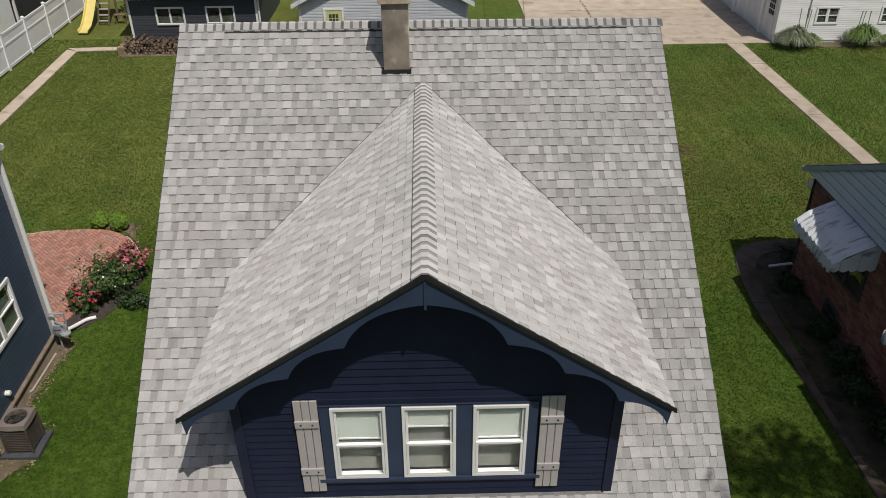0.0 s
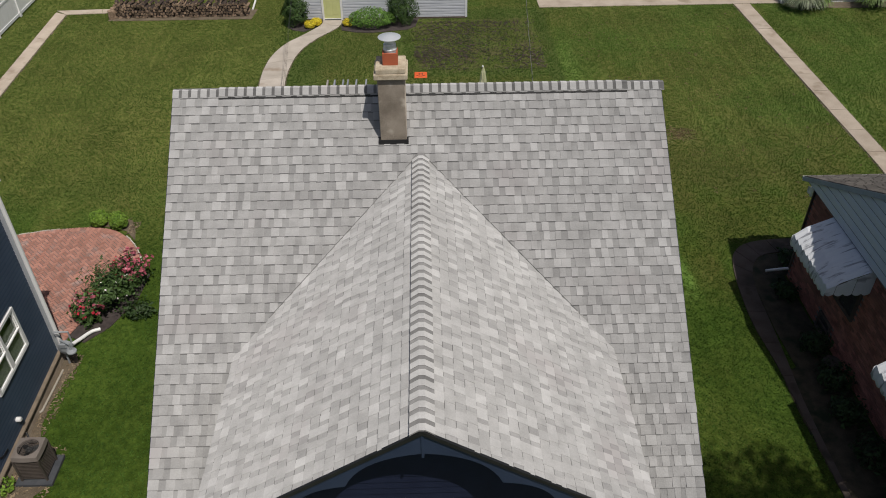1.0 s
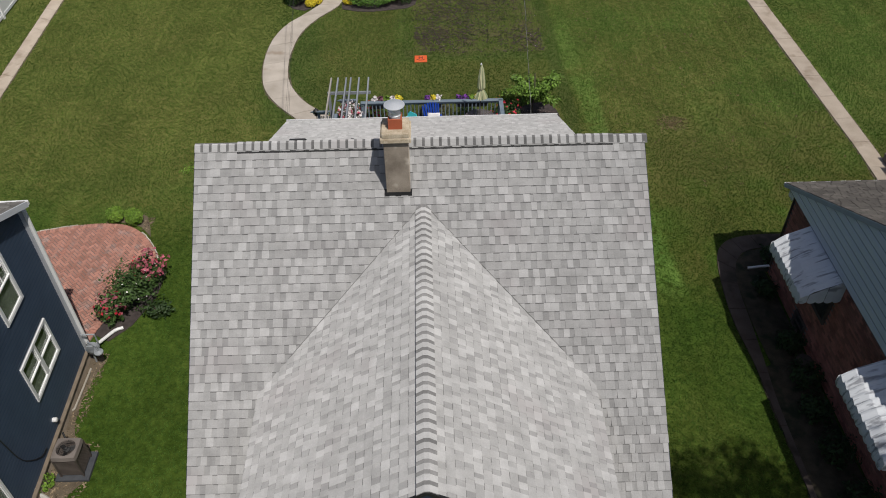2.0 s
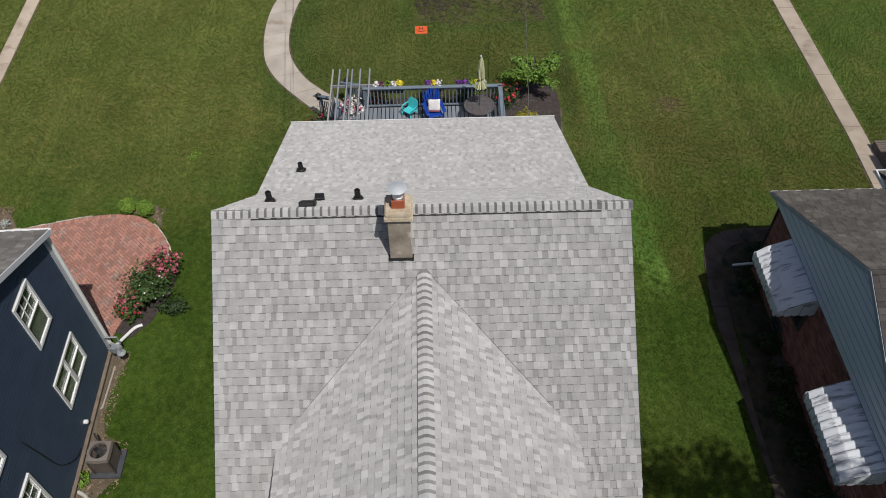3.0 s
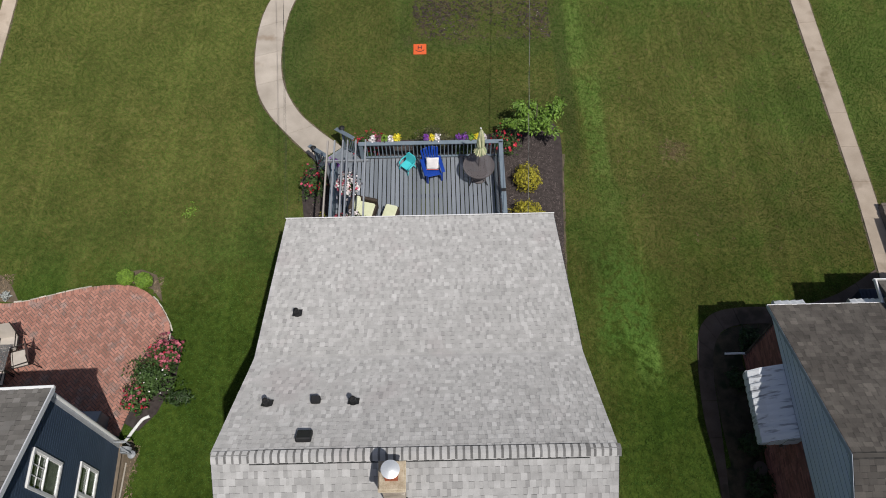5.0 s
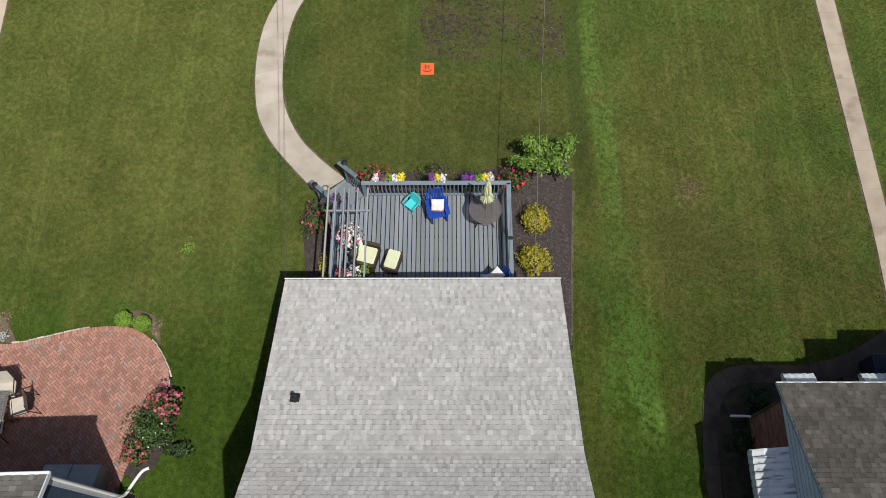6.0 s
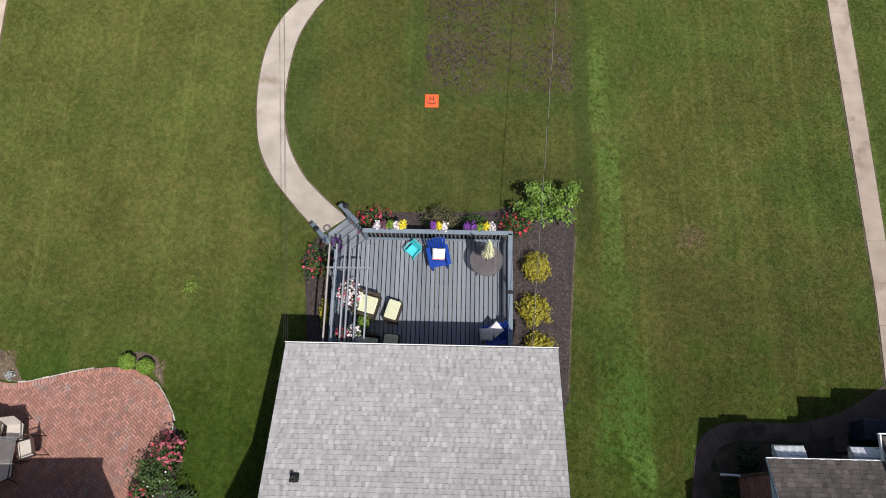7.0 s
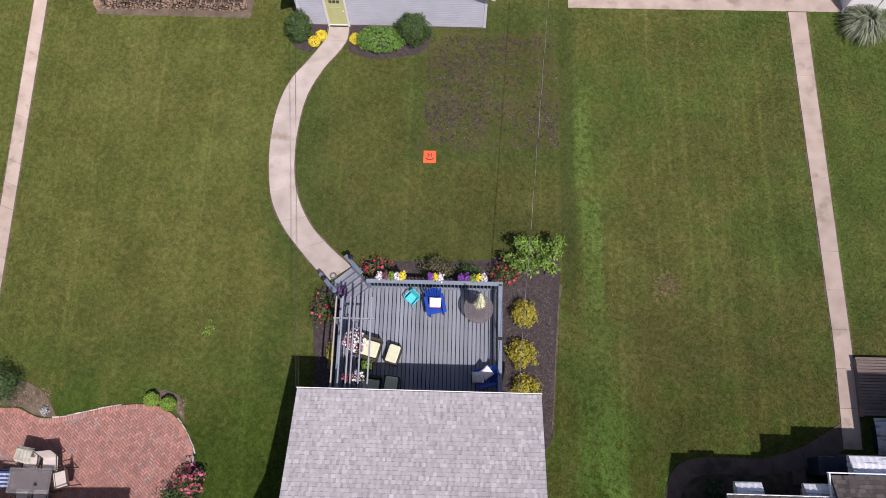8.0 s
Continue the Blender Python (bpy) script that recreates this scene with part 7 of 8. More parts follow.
def slider(m, y0, y1, z0, z1, parent):
    """Two plain panes side by side in a white frame."""
    bm = bmesh.new()
    k = 0.075
    ym = (y0 + y1) / 2
    for a, b, c, d in ((y0, y0 + k, z0, z1), (y1 - k, y1, z0, z1), (y0 + k, y1 - k, z0, z0 + k), (y0 + k, y1 - k, z1 - k, z1), (ym - k / 2, ym + k / 2, z0 + k, z1 - k)):
        add_box(bm, -0.02, 0.05, a, b, c, d, m)
    win = part("window", bm, WHITE, parent, "white sliding window")
    for a, b in ((y0 + k, ym - k / 2), (ym + k / 2, y1 - k)):
        part("pane", box(0.0, 0.004, a, b, z0 + k, z1 - k, m), PANE, win).visible_shadow = False
        part("room", box(-0.018, -0.012, a, b, z0 + k, z1 - k, m), NIGHT, win)
    return win


for a, b, c, d in bwins:
    slider(FB, a, b, c, d, bg)
for x in (-13.95, -7.95):
    part("corner_board", box(x - 0.05, x + 0.05, GBY - 0.03, GBY + 0.05, 0.0, 2.0), WHITE, bg)
roof_plane("roof", [(-14.3, GBY - 0.3, 2.06), (-7.6, GBY - 0.3, 2.06), (-7.6, 41.2, 3.5), (-14.3, 41.2, 3.5)], 0.12, SHINGLE_OLD, bg, "grey shingles")
roof_plane("roof", [(-14.3, 41.2, 3.5), (-7.6, 41.2, 3.5), (-7.6, 44.8, 2.06), (-14.3, 44.8, 2.06)], 0.12, SHINGLE_OLD, bg, "grey shingles")
part("gutter", box(-14.3, -7.6, GBY - 0.40, GBY - 0.30, 1.94, 2.05, bevel=0.01), WHITE, bg, "white gutter")
part("downspout", tube([(-7.75, GBY - 0.33, 1.95), (-7.82, GBY - 0.06, 1.7), (-7.82, GBY - 0.06, 0.25), (-7.72, 37.2, 0.10), (-7.70, 36.3, 0.05)], 0.045, 8), WHITE, bg, "white downspout")

# wood pile
LOG_BARK = surface("log_bark", (0.030, 0.022, 0.018), (0.085, 0.062, 0.05), 0.95, 8, 50, 0.6, 0.4)
LOG_END = surface("split_wood_face", (0.12, 0.08, 0.052), (0.36, 0.26, 0.18), 0.9, 9, 50, 0.3, 0.5)
pile = thing("wood_pile", (-10.7, 35.9, 0), "long stacked firewood pile with cut ends", "wood pile")
r = random.Random(12)
log_meshes = []
for k in range(8):
    bm = bmesh.new()
    sides = r.choice((4, 5, 6, 7))
    q = r.uniform(0.055, 0.085)
    ring = [(q * r.uniform(0.8, 1.15) * math.cos(2 * math.pi * i / sides), q * r.uniform(0.8, 1.15) * math.sin(2 * math.pi * i / sides)) for i in range(sides)]
    add_prism(bm, ring, 0.46, pose(0, 0.23, 0, 90))
    me = mesh_of("log", bm, [LOG_BARK, LOG_END])
    for p in me.polygons:
        if abs(p.normal.y) > 0.9 or (sides < 6 and p.index % 3 == 0):
            p.material_index = 1
    log_meshes.append(me)
for i in range(46):
    for j in range(5):
        x = -13.55 + i * 0.127 + (0.06 if j % 2 else 0) + r.uniform(-.02, .02)
        top = 0.62 + 0.10 * math.sin(i * 0.35)
        zz = 0.07 + j * 0.125
        if zz > top:
            continue
        ob = part("log", r.choice(log_meshes), None, pile)
        ob.matrix_basis = pose(x, 35.80 + r.uniform(-.05, .05), zz, r.uniform(-4, 4), r.uniform(0, 360), r.uniform(-5, 5))
for i in range(24):
    ob = part("log", r.choice(log_meshes), None, pile)
    ob.matrix_basis = pose(-13.5 + i * 0.245 + r.uniform(-.05, .05), 35.86 + r.uniform(-.1, .1), 0.66 + 0.09 * math.sin(i * 0.7) + r.uniform(-.02, .03), r.uniform(-4, 4), r.uniform(0, 360), r.uniform(-14, 14))
for k in range(3):
    part("stump", lathe([(0.17, 0), (0.16, 0.36), (0.155, 0.37)], (-13.78 + 0.02 * k, 35.62 + 0.34 * k, 0.0 if k < 3 else 0.37), 12), LOG_END, pile, "cut log end")
bed("pile_soil", [(-13.9, 35.3), (-7.6, 35.25), (-7.5, 36.4), (-13.9, 36.3)], SOIL, "bare earth under the wood pile", 0.014)

# white vinyl fence
fence = thing("fence", (-18.1, 36, 0), "tall white vinyl privacy fence panels", "fence")
y = 14.0
while y < 62:
    x = -17.93 - (y - 33) * 0.03
    x2 = -17.93 - (y + 2.45 - 33) * 0.03
    part("fence_post", box(x - 0.065, x + 0.065, y - 0.065, y + 0.065, 0.0, 1.62), WHITE, fence)
    part("post_cap", add_lathe(bmesh.new(), [(0.11, 1.62), (0.11, 1.65), (0.01, 1.70)], (x, y, 0), 4), WHITE, fence)
    m = Matrix.Translation((x, y, 0)) @ pose(0, 0, 0, 0, 0, math.degrees(math.atan2(2.45, x2 - x)))
    for z0, z1 in ((0.08, 0.20), (1.02, 1.10), (1.46, 1.56)):
        part("fence_rail", box(0.065, 2.385, -0.03, 0.03, z0, z1, m), WHITE, fence)
    for k in range(8):
        part("fence_board", box(0.07 + k * 0.29, 0.07 + (k + 1) * 0.29 - 0.006, -0.012, 0.012, 0.14, 1.48, m), WHITE, fence)
    y += 2.45

# play set
YEL = surface("yellow_slide_plastic", (0.74, 0.60, 0.20), (0.84, 0.72, 0.28), 0.4, 3, 60, 0.05)
PLAYWOOD = surface("brown_play_wood", (0.12, 0.08, 0.05), (0.22, 0.16, 0.11), 0.85, 4, 60, 0.3)
play = thing("play_set", (-16.4, 41.5, 0), "wooden play set with yellow slide and ladder", "play set")
sl_pts = [Vector(p) for p in ((0, 38.75, 0.12), (0, 39.3, 0.16), (0, 39.9, 0.42), (0, 41.4, 1.35), (0, 41.7, 1.45))]
bm = bmesh.new()
rows = []
for p in sl_pts:
    rows.append([bm.verts.new((-16.66 - (p.y - 38.75) * 0.07 + dx, p.y, p.z + dz)) for dx, dz in ((-0.27, 0.12), (-0.23, 0.12), (-0.20, 0.0), (0.20, 0.0), (0.23, 0.12), (0.27, 0.12), (0.22, -0.03), (-0.22, -0.03))])
for a, b in zip(rows, rows[1:]):
    for j in range(8):
        bm.faces.new((a[j], a[(j + 1) % 8], b[(j + 1) % 8], b[j]))
bm.faces.new(rows[0])
bm.faces.new(rows[-1][::-1])
part("slide", bm, YEL, play, "yellow plastic slide")
for sx in (-16.50, -15.98):
    part("ladder_rail", tube([(sx, 40.35, 0), (sx, 41.4, 1.6)], 0.045, 6), PLAYWOOD, play)
for k in range(6):
    part("ladder_step", box(-16.48, -16.0, 40.45 + k * 0.165, 40.60 + k * 0.165, 0.18 + k * 0.25, 0.21 + k * 0.25), surface("pale_step", (0.4, 0.38, 0.36), (0.55, 0.52, 0.5), 0.8) if k == 0 else bpy.data.materials["pale_step"], play)
part("platform", box(-17.3, -15.8, 41.45, 42.9, 1.35, 1.43), PLAYWOOD, play)
for x, y in ((-17.25, 41.5), (-15.85, 41.5), (-17.25, 42.85), (-15.85, 42.85)):
    part("post", box(x - 0.05, x + 0.05, y - 0.05, y + 0.05, 0.0, 2.6), PLAYWOOD, play)
part("bench_seat", box(-15.75, -15.15, 40.55, 40.85, 0.42, 0.47, pose(0, 0, 0)), PLAYWOOD, play)
part("bench_leg", box(-15.70, -15.64, 40.6, 40.8, 0.0, 0.42), PLAYWOOD, play)
part("bench_leg", box(-15.26, -15.20, 40.6, 40.8, 0.0, 0.42), PLAYWOOD, play)
bush("corner_shrub", (-14.9, 41.6, 0.0), (0.7, 0.6, 0.6), 900, 0.06, LEAF_MID, "leafy shrub beside the play set", 180)

# houses past the fence
nb = thing("white_house", (-24, 36, 0), "white sided house past the vinyl fence", "house")
part("wall", box(-29.0, -20.52, 30.0, 40.2, 0.0, 3.1), WHITE, nb)
NM = Matrix.Translation((-20.52, 0, 0))
for k in range(25):
    part("siding_board", wall_board(NM, 30.0, 40.2, 0.1 + k * 0.12, 0.12), WHITE, nb)
roof_plane("roof", [(-20.2, 29.7, 3.1), (-20.2, 40.4, 3.1), (-24.8, 40.4, 5.2), (-24.8, 29.7, 5.2)], 0.12, SHINGLE_OLD, nb, "grey shingles")
DARK_SIDING = surface("charcoal_siding", (0.030, 0.030, 0.034), (0.045, 0.045, 0.05), 0.6, 2, 60, 0.1)
nc = thing("charcoal_house", (-24, 47, 0), "charcoal sided house past the vinyl fence", "house")
part("wall", box(-29.0, -20.72, 40.9, 56.0, 0.0, 3.1), DARK_SIDING, nc)
NM = Matrix.Translation((-20.72, 0, 0))
for k in range(25):
    part("siding_board", wall_board(NM, 41.0, 56.0, 0.1 + k * 0.12, 0.12, 0.02), DARK_SIDING, nc)
part("corner_board", box(-20.76, -20.66, 40.85, 40.97, 0.0, 3.1), WHITE, nc)
roof_plane("roof", [(-20.4, 40.8, 3.1), (-20.4, 56.0, 3.1), (-24.9, 56.0, 5.2), (-24.9, 40.8, 5.2)], 0.12, SHINGLE_OLD, nc, "dark shingles")

# white garage beside the drive
wg = thing("white_garage", (20, 42, 0), "white sided garage beside the concrete drive", "garage")
WY, WX = 36.05, 16.25
part("wall", box(WX + 0.02, 27.0, WY + 0.02, 50.0, 0.0, 2.9), WHITE, wg)
FW = Matrix.Translation((0, WY, 0)) @ pose(0, 0, 0, 0, 0, -90)
wwins = [(17.95, 19.05, 0.86, 1.66), (20.95, 22.05, 0.86, 1.66)]
z = 0.12
while z < 2.85:
    s = WX
    for a, b in [(p, q) for p, q, c, d in wwins if c - 0.02 < z + 0.1 and z < d + 0.02] + [(26.9, None)]:
        part("siding_board", wall_board(FW, s, a, z, 0.1, 0.016), WHITE, wg)
        s = b
    z += 0.1
for a, b, c, d in wwins:
    window_x(FW, a, b, c, d, wg, 2, False, 0.07)
part("corner_board", box(WX - 0.03, WX + 0.07, WY - 0.04, WY + 0.06, 0.0, 2.9), WHITE, wg)
part("service_line", tube([(17.62, WY - 0.05, 2.6), (17.62, WY - 0.05, 1.15)], 0.02, 6), METER, wg)
SD = Matrix.Translation((WX + 0.02, 0, 0)) @ pose(0, 0, 0, 0, 0, 180)
dr = part("door", box(-0.02, 0.03, -37.3, -36.45, 0.03, 2.02, SD), WHITE_SIDING, wg, "white side door with panes")
for i in range(3):
    for j in range(3):
        part("pane", box(0.031, 0.036, -37.18 + i * 0.21, -37.0 + i * 0.21, 1.12 + j * 0.27, 1.34 + j * 0.27, SD), NIGHT, dr)
for k in range(2):
    y0 = 38.0 + k * 3.6
    gd = part("garage_door", box(-0.02, 0.02, -y0 - 2.9, -y0, 0.03, 2.15, SD), WHITE_SIDING, wg, "white panelled garage door")
    for i in range(4):
        for j in range(4):
            part("panel", box(0.021, 0.035, -y0 - 2.85 + i * 0.71, -y0 - 2.85 + i * 0.71 + 0.62, 0.1 + j * 0.52, 0.54 + j * 0.52, SD, 0.008), NIGHT if j == 3 else WHITE_SIDING, gd)
    part("door_jamb", box(-0.02, 0.10, -y0 + 0.0, -y0 + 0.25, 0.0, 2.4, SD), WHITE, wg)
roof_plane("roof", [(15.95, WY - 0.3, 2.9), (15.95, 50.3, 2.9), (21.6, 50.3, 5.2), (21.6, WY - 0.3, 5.2)], 0.12, SHINGLE_OLD, wg, "grey shingles")
roof_plane("roof", [(21.6, WY - 0.3, 5.2), (21.6, 50.3, 5.2), (27.3, 50.3, 2.9), (27.3, WY - 0.3, 2.9)], 0.12, SHINGLE_OLD, wg, "grey shingles")


def blades(at, radius, height, count, seed, material, name, label, spikes=0):
    """A fountain of arching blades."""
    r = random.Random(seed)
    ob = thing(name, at, label, "ornamental grass", "clumps at the white garage")
    verts, faces = [], []
    for _ in range(count):
        a = r.uniform(0, 6.28)
        k = r.uniform(0.25, 1.0)
        d = Vector((math.cos(a), math.sin(a), 0))
        s = Vector((-d.y, d.x, 0)) * 0.017
        p0 = Vector(at) + d * r.uniform(0, 0.12)
        h = height * (1.1 - 0.5 * k) * r.uniform(0.8, 1.1)
        pts = [p0, p0 + d * radius * k * 0.45 + Vector((0, 0, h)), p0 + d * radius * k * 0.8 + Vector((0, 0, h * 0.95)), p0 + d * radius * k * 1.1 + Vector((0, 0, h * 0.6))]
        n0 = len(verts)
        for i, p in enumerate(pts):
            w = (1.0, 1.0, 0.7, 0.1)[i]
            verts += [p - s * w, p + s * w]
        for i in range(3):
            faces.append((n0 + 2 * i, n0 + 2 * i + 1, n0 + 2 * i + 3, n0 + 2 * i + 2))
    part("leaf_tuft", from_lists("leaf_tuft", verts, faces, material), None, ob)
    for i in range(spikes):
        a = r.uniform(0, 6.28)
        p = Vector(at) + Vector((math.cos(a) * 0.4, math.sin(a) * 0.3, 0))
        part("flower_spike", tube([p, p + Vector((r.uniform(-.1, .1), 0, height * r.uniform(1.5, 2.0)))], 0.008, 5, 0.022), LEAF_BLADE, ob)
    return ob


DAYLILY = leaf_green("daylily_blade", (0.07, 0.13, 0.025), (0.17, 0.25, 0.06))
blades((16.85, 35.25, 0), 0.95, 1.0, 700, 31, LEAF_BLADE, "yucca_clump", "grey-green yucca clump at the white garage corner", 4)
blades((17.7, 35.45, 0), 0.6, 0.6, 320, 32, DAYLILY, "daylily_clump", "green daylily clump along the white garage")
blades((20.1, 35.40, 0), 0.95, 1.0, 620, 33, DAYLILY, "daylily_clump", "green daylily clump along the white garage", 3)
blades((21.5, 35.5, 0), 0.6, 0.6, 320, 34, DAYLILY, "daylily_clump", "green daylily clump along the white garage")
bed("garage_bed", [(16.5, 36.02), (16.5, 35.5), (18.5, 35.35), (22.5, 35.3), (26.0, 35.35), (26.0, 36.02)], SOIL, "earth strip along the white garage", 0.014)

# ---- planting round the patio ----
bush("boxwood", (-9.32, 19.90, 0.02), (0.25, 0.25, 0.25), 2600, 0.03, LEAF_LIME, "small rounded lime green boxwood", 190, group="boxwoods", uneven=0.12, shell=0.75)
bush("boxwood", (-8.72, 19.76, 0.02), (0.26, 0.26, 0.26), 2700, 0.03, LEAF_LIME, "small rounded lime green boxwood", 191, group="boxwoods", uneven=0.12, shell=0.6)
boxwood_bed = bed("boxwood_bed", [(-9.6, 19.86), (-9.35, 20.2), (-8.95, 20.28), (-8.45, 20.08), (-8.25, 19.6), (-8.12, 19.12), (-8.5, 19.58), (-9.1, 19.80)], SOIL, "earth bed round two boxwoods", 0.018)
DUSKY = leaf_green("dusky_pink_petal", (0.32, 0.06, 0.09), (0.50, 0.14, 0.18))
ROSE_LEAF = leaf_green("rose_leaf", (0.030, 0.066, 0.013), (0.072, 0.132, 0.028))
bush("rose_shrub", (-7.90, 16.50, 0.02), (0.56, 0.66, 0.55), 2000, 0.052, ROSE_LEAF, "leafy green rose shrub at the patio edge", 192, blossoms=((PETAL_WHITE, 12, 0.026),), uneven=0.8, shell=0.3)
bush("peony_bush", (-7.60, 17.22, 0.02), (0.44, 0.44, 0.44), 900, 0.05, ROSE_LEAF, "rose bush with many pink and red blooms", 197, blossoms=((DUSKY, 250, 0.05), (PETAL_RED, 20, 0.042)), uneven=0.5)
bush("peony_bush", (-8.28, 15.90, 0.02), (0.34, 0.36, 0.36), 600, 0.06, LEAF_MID, "smaller rose bush with pink blooms", 193, blossoms=((DUSKY, 80, 0.05), (PETAL_RED, 34, 0.045)), uneven=0.5)
bush("trailing_shrub", (-7.12, 16.0, 0.02), (0.42, 0.22, 0.20), 340, 0.06, LEAF_DARK, "low dark branch of the rose bed", 194, uneven=0.6)
bush("yew_shrub", (-14.45, 20.2, 0.02), (0.72, 0.65, 0.7), 3200, 0.036, LEAF_MID, "dark yew at the patio edge", 195, uneven=0.25)
bush("silver_plant", (-13.0, 19.42, 0.02), (0.15, 0.15, 0.10), 160, 0.04, leaf_green("silver_leaf", (0.35, 0.38, 0.36), (0.55, 0.58, 0.56)), "small silver-leaved rosette plant", 196, "plant")
corner_bed = bed("patio_corner_bed", [(-15.5, 19.6), (-13.9, 19.58), (-13.4, 19.3), (-12.75, 19.22), (-12.62, 19.3), (-12.9, 19.75), (-13.3, 20.15), (-13.9, 20.45), (-15.5, 20.7)], SOIL, "earth bed at the patio corner", 0.016)

chips("pebbles", lambda r: (-9.0 + r.gauss(0, 0.25), 19.95 + r.gauss(0, 0.10)) if r.random() < 0.6 else (r.uniform(-8.45, -8.2), r.uniform(19.4, 20.0)), 260, 0.03, LITTER, boxwood_bed, 0.018, 8)
chips("pebbles", lambda r: (r.uniform(-14.2, -12.9), r.uniform(19.55, 20.2)), 500, 0.028, LITTER, corner_bed, 0.016, 9)

# ---- patio furniture ----
SLING = surface("beige_sling", (0.50, 0.45, 0.40), (0.60, 0.55, 0.49), 0.8, 5, 120, 0.15)
BRONZE2 = surface("dark_bronze_frame", (0.03, 0.024, 0.02), (0.055, 0.045, 0.038), 0.5, 4, 60, 0.05, metal=0.4)


def sling_chair(at, yaw, label):
    """A metal garden chair with sling seat, facing -y in its own axes."""
    m = Matrix.Translation(at) @ pose(0, 0, 0, 0, 0, yaw)
    ob = thing("sling_chair", at, label, "chair", "sling chairs round the glass table")
    bm = bmesh.new()
    pts = [(-0.30, 0.43), (0.16, 0.38), (0.34, 0.98)]
    for (y0, z0), (y1, z1) in zip(pts, pts[1:]):
        vs = [bm.verts.new(m @ Vector(p)) for p in ((-0.25, y0, z0), (0.25, y0, z0), (0.25, y1, z1), (-0.25, y1, z1), (-0.25, y0, z0 - 0.012), (0.25, y0, z0 - 0.012), (0.25, y1, z1 - 0.012), (-0.25, y1, z1 - 0.012))]
        for q in ((0, 1, 2, 3), (7, 6, 5, 4), (0, 4, 5, 1), (1, 5, 6, 2), (2, 6, 7, 3), (3, 7, 4, 0)):
            bm.faces.new([vs[k] for k in q])
    part("sling", bm, SLING, ob, "beige woven sling")
    for sx in (-0.27, 0.27):
        part("side_rail", tube([m @ Vector(p) for p in ((sx, -0.31, 0.43), (sx, 0.16, 0.38), (sx, 0.35, 1.0))], 0.016, 6), BRONZE2, ob)
        part("arm", tube([m @ Vector(p) for p in ((sx * 1.12, -0.30, 0.0), (sx * 1.12, -0.26, 0.62), (sx * 1.12, 0.24, 0.64))], 0.018, 6), BRONZE2, ob)
        part("back_leg", tube([m @ Vector(p) for p in ((sx * 1.08, 0.22, 0.63), (sx * 1.08, 0.36, 0.0))], 0.016, 6), BRONZE2, ob)
    part("cross_bar", tube([m @ Vector(p) for p in ((-0.3, -0.26, 0.42), (0.3, -0.26, 0.42))], 0.014, 6), BRONZE2, ob)
    return ob


sling_chair((-11.78, 17.22, 0.04), -72, "beige sling garden chair at the glass table end")
sling_chair((-12.30, 17.72, 0.04), 8, "beige sling garden chair beside the glass table")
sling_chair((-12.92, 17.76, 0.04), -5, "beige sling garden chair with striped towel")
sling_chair((-12.42, 16.55, 0.04), 180, "beige sling garden chair beside the glass table")
sling_chair((-12.98, 16.55, 0.04), 180, "beige sling garden chair beside the glass table")
sling_chair((-13.72, 17.15, 0.04), 90, "beige sling garden chair with blue towel")
gt = thing("glass_table", (-12.72, 17.12, 0.04), "rectangular glass patio table with bronze frame", "table")
smoky = glass("table_glass", (0.62, 0.60, 0.58))
smoky.node_tree.nodes["Principled BSDF"].inputs["Transmission Weight"].default_value = 0.82
smoky.node_tree.nodes["Principled BSDF"].inputs["Roughness"].default_value = 0.06
top = part("glass_top", box(-13.45, -12.05, 16.72, 17.52, 0.72, 0.73, bevel=0.003), smoky, gt)
bm = bmesh.new()
for x0, x1, y0, y1 in ((-13.40, -13.38, 16.77, 17.47), (-12.12, -12.10, 16.77, 17.47), (-13.38, -12.12, 16.77, 16.79), (-13.38, -12.12, 17.45, 17.47)):
    add_box(bm, x0, x1, y0, y1, 0.69, 0.716)
part("table_frame", bm, BRONZE2, gt)
for x in (-13.38, -12.12):
    for y in (16.79, 17.45):
        part("leg", tube([(x, y, 0.04), (x, y, 0.70)], 0.02, 8), BRONZE2, gt)
part("cup", lathe([(0.03, 0.73), (0.04, 0.83)], (-12.5, 17.0, 0), 12), BLACK, gt)


def towel(at, yaw, colours, label, wide, long):
    ob = thing("towel", at, label, "towel")
    m = Matrix.Translation(at) @ pose(0, 0, 0, 0, 0, yaw)
    n = 9
    for i in range(n):
        bm = bmesh.new()
        rows = []
        for k in range(7):
            y = long * (k / 6 - 0.5)
            zz = 0.015 * math.sin(k * 1.3 + i * 0.4) - 0.10 * max(0.0, abs(k - 3) - 2)
            rows.append([bm.verts.new(m @ Vector((wide * (j / n - 0.5), y, zz + 0.008 * math.sin(j * 1.7)))) for j in (i, i + 1)])
        for a, b in zip(rows, rows[1:]):
            bm.faces.new((a[0], a[1], b[1], b[0]))
        bmesh.ops.solidify(bm, geom=bm.faces[:], thickness=0.012)
        part("stripe", bm, colours[i % 2], ob)
    return ob


towel((-12.95, 17.92, 1.02), -8, (LIME, CUSHION_WHITE), "lime and white striped towel over a chair", 0.55, 0.5)
towel((-13.78, 17.12, 0.62), 90, (surface("blue_stripe", (0.03, 0.12, 0.42), (0.05, 0.18, 0.52), 0.9), CUSHION_WHITE), "blue and white striped towel over a chair", 0.55, 0.55)

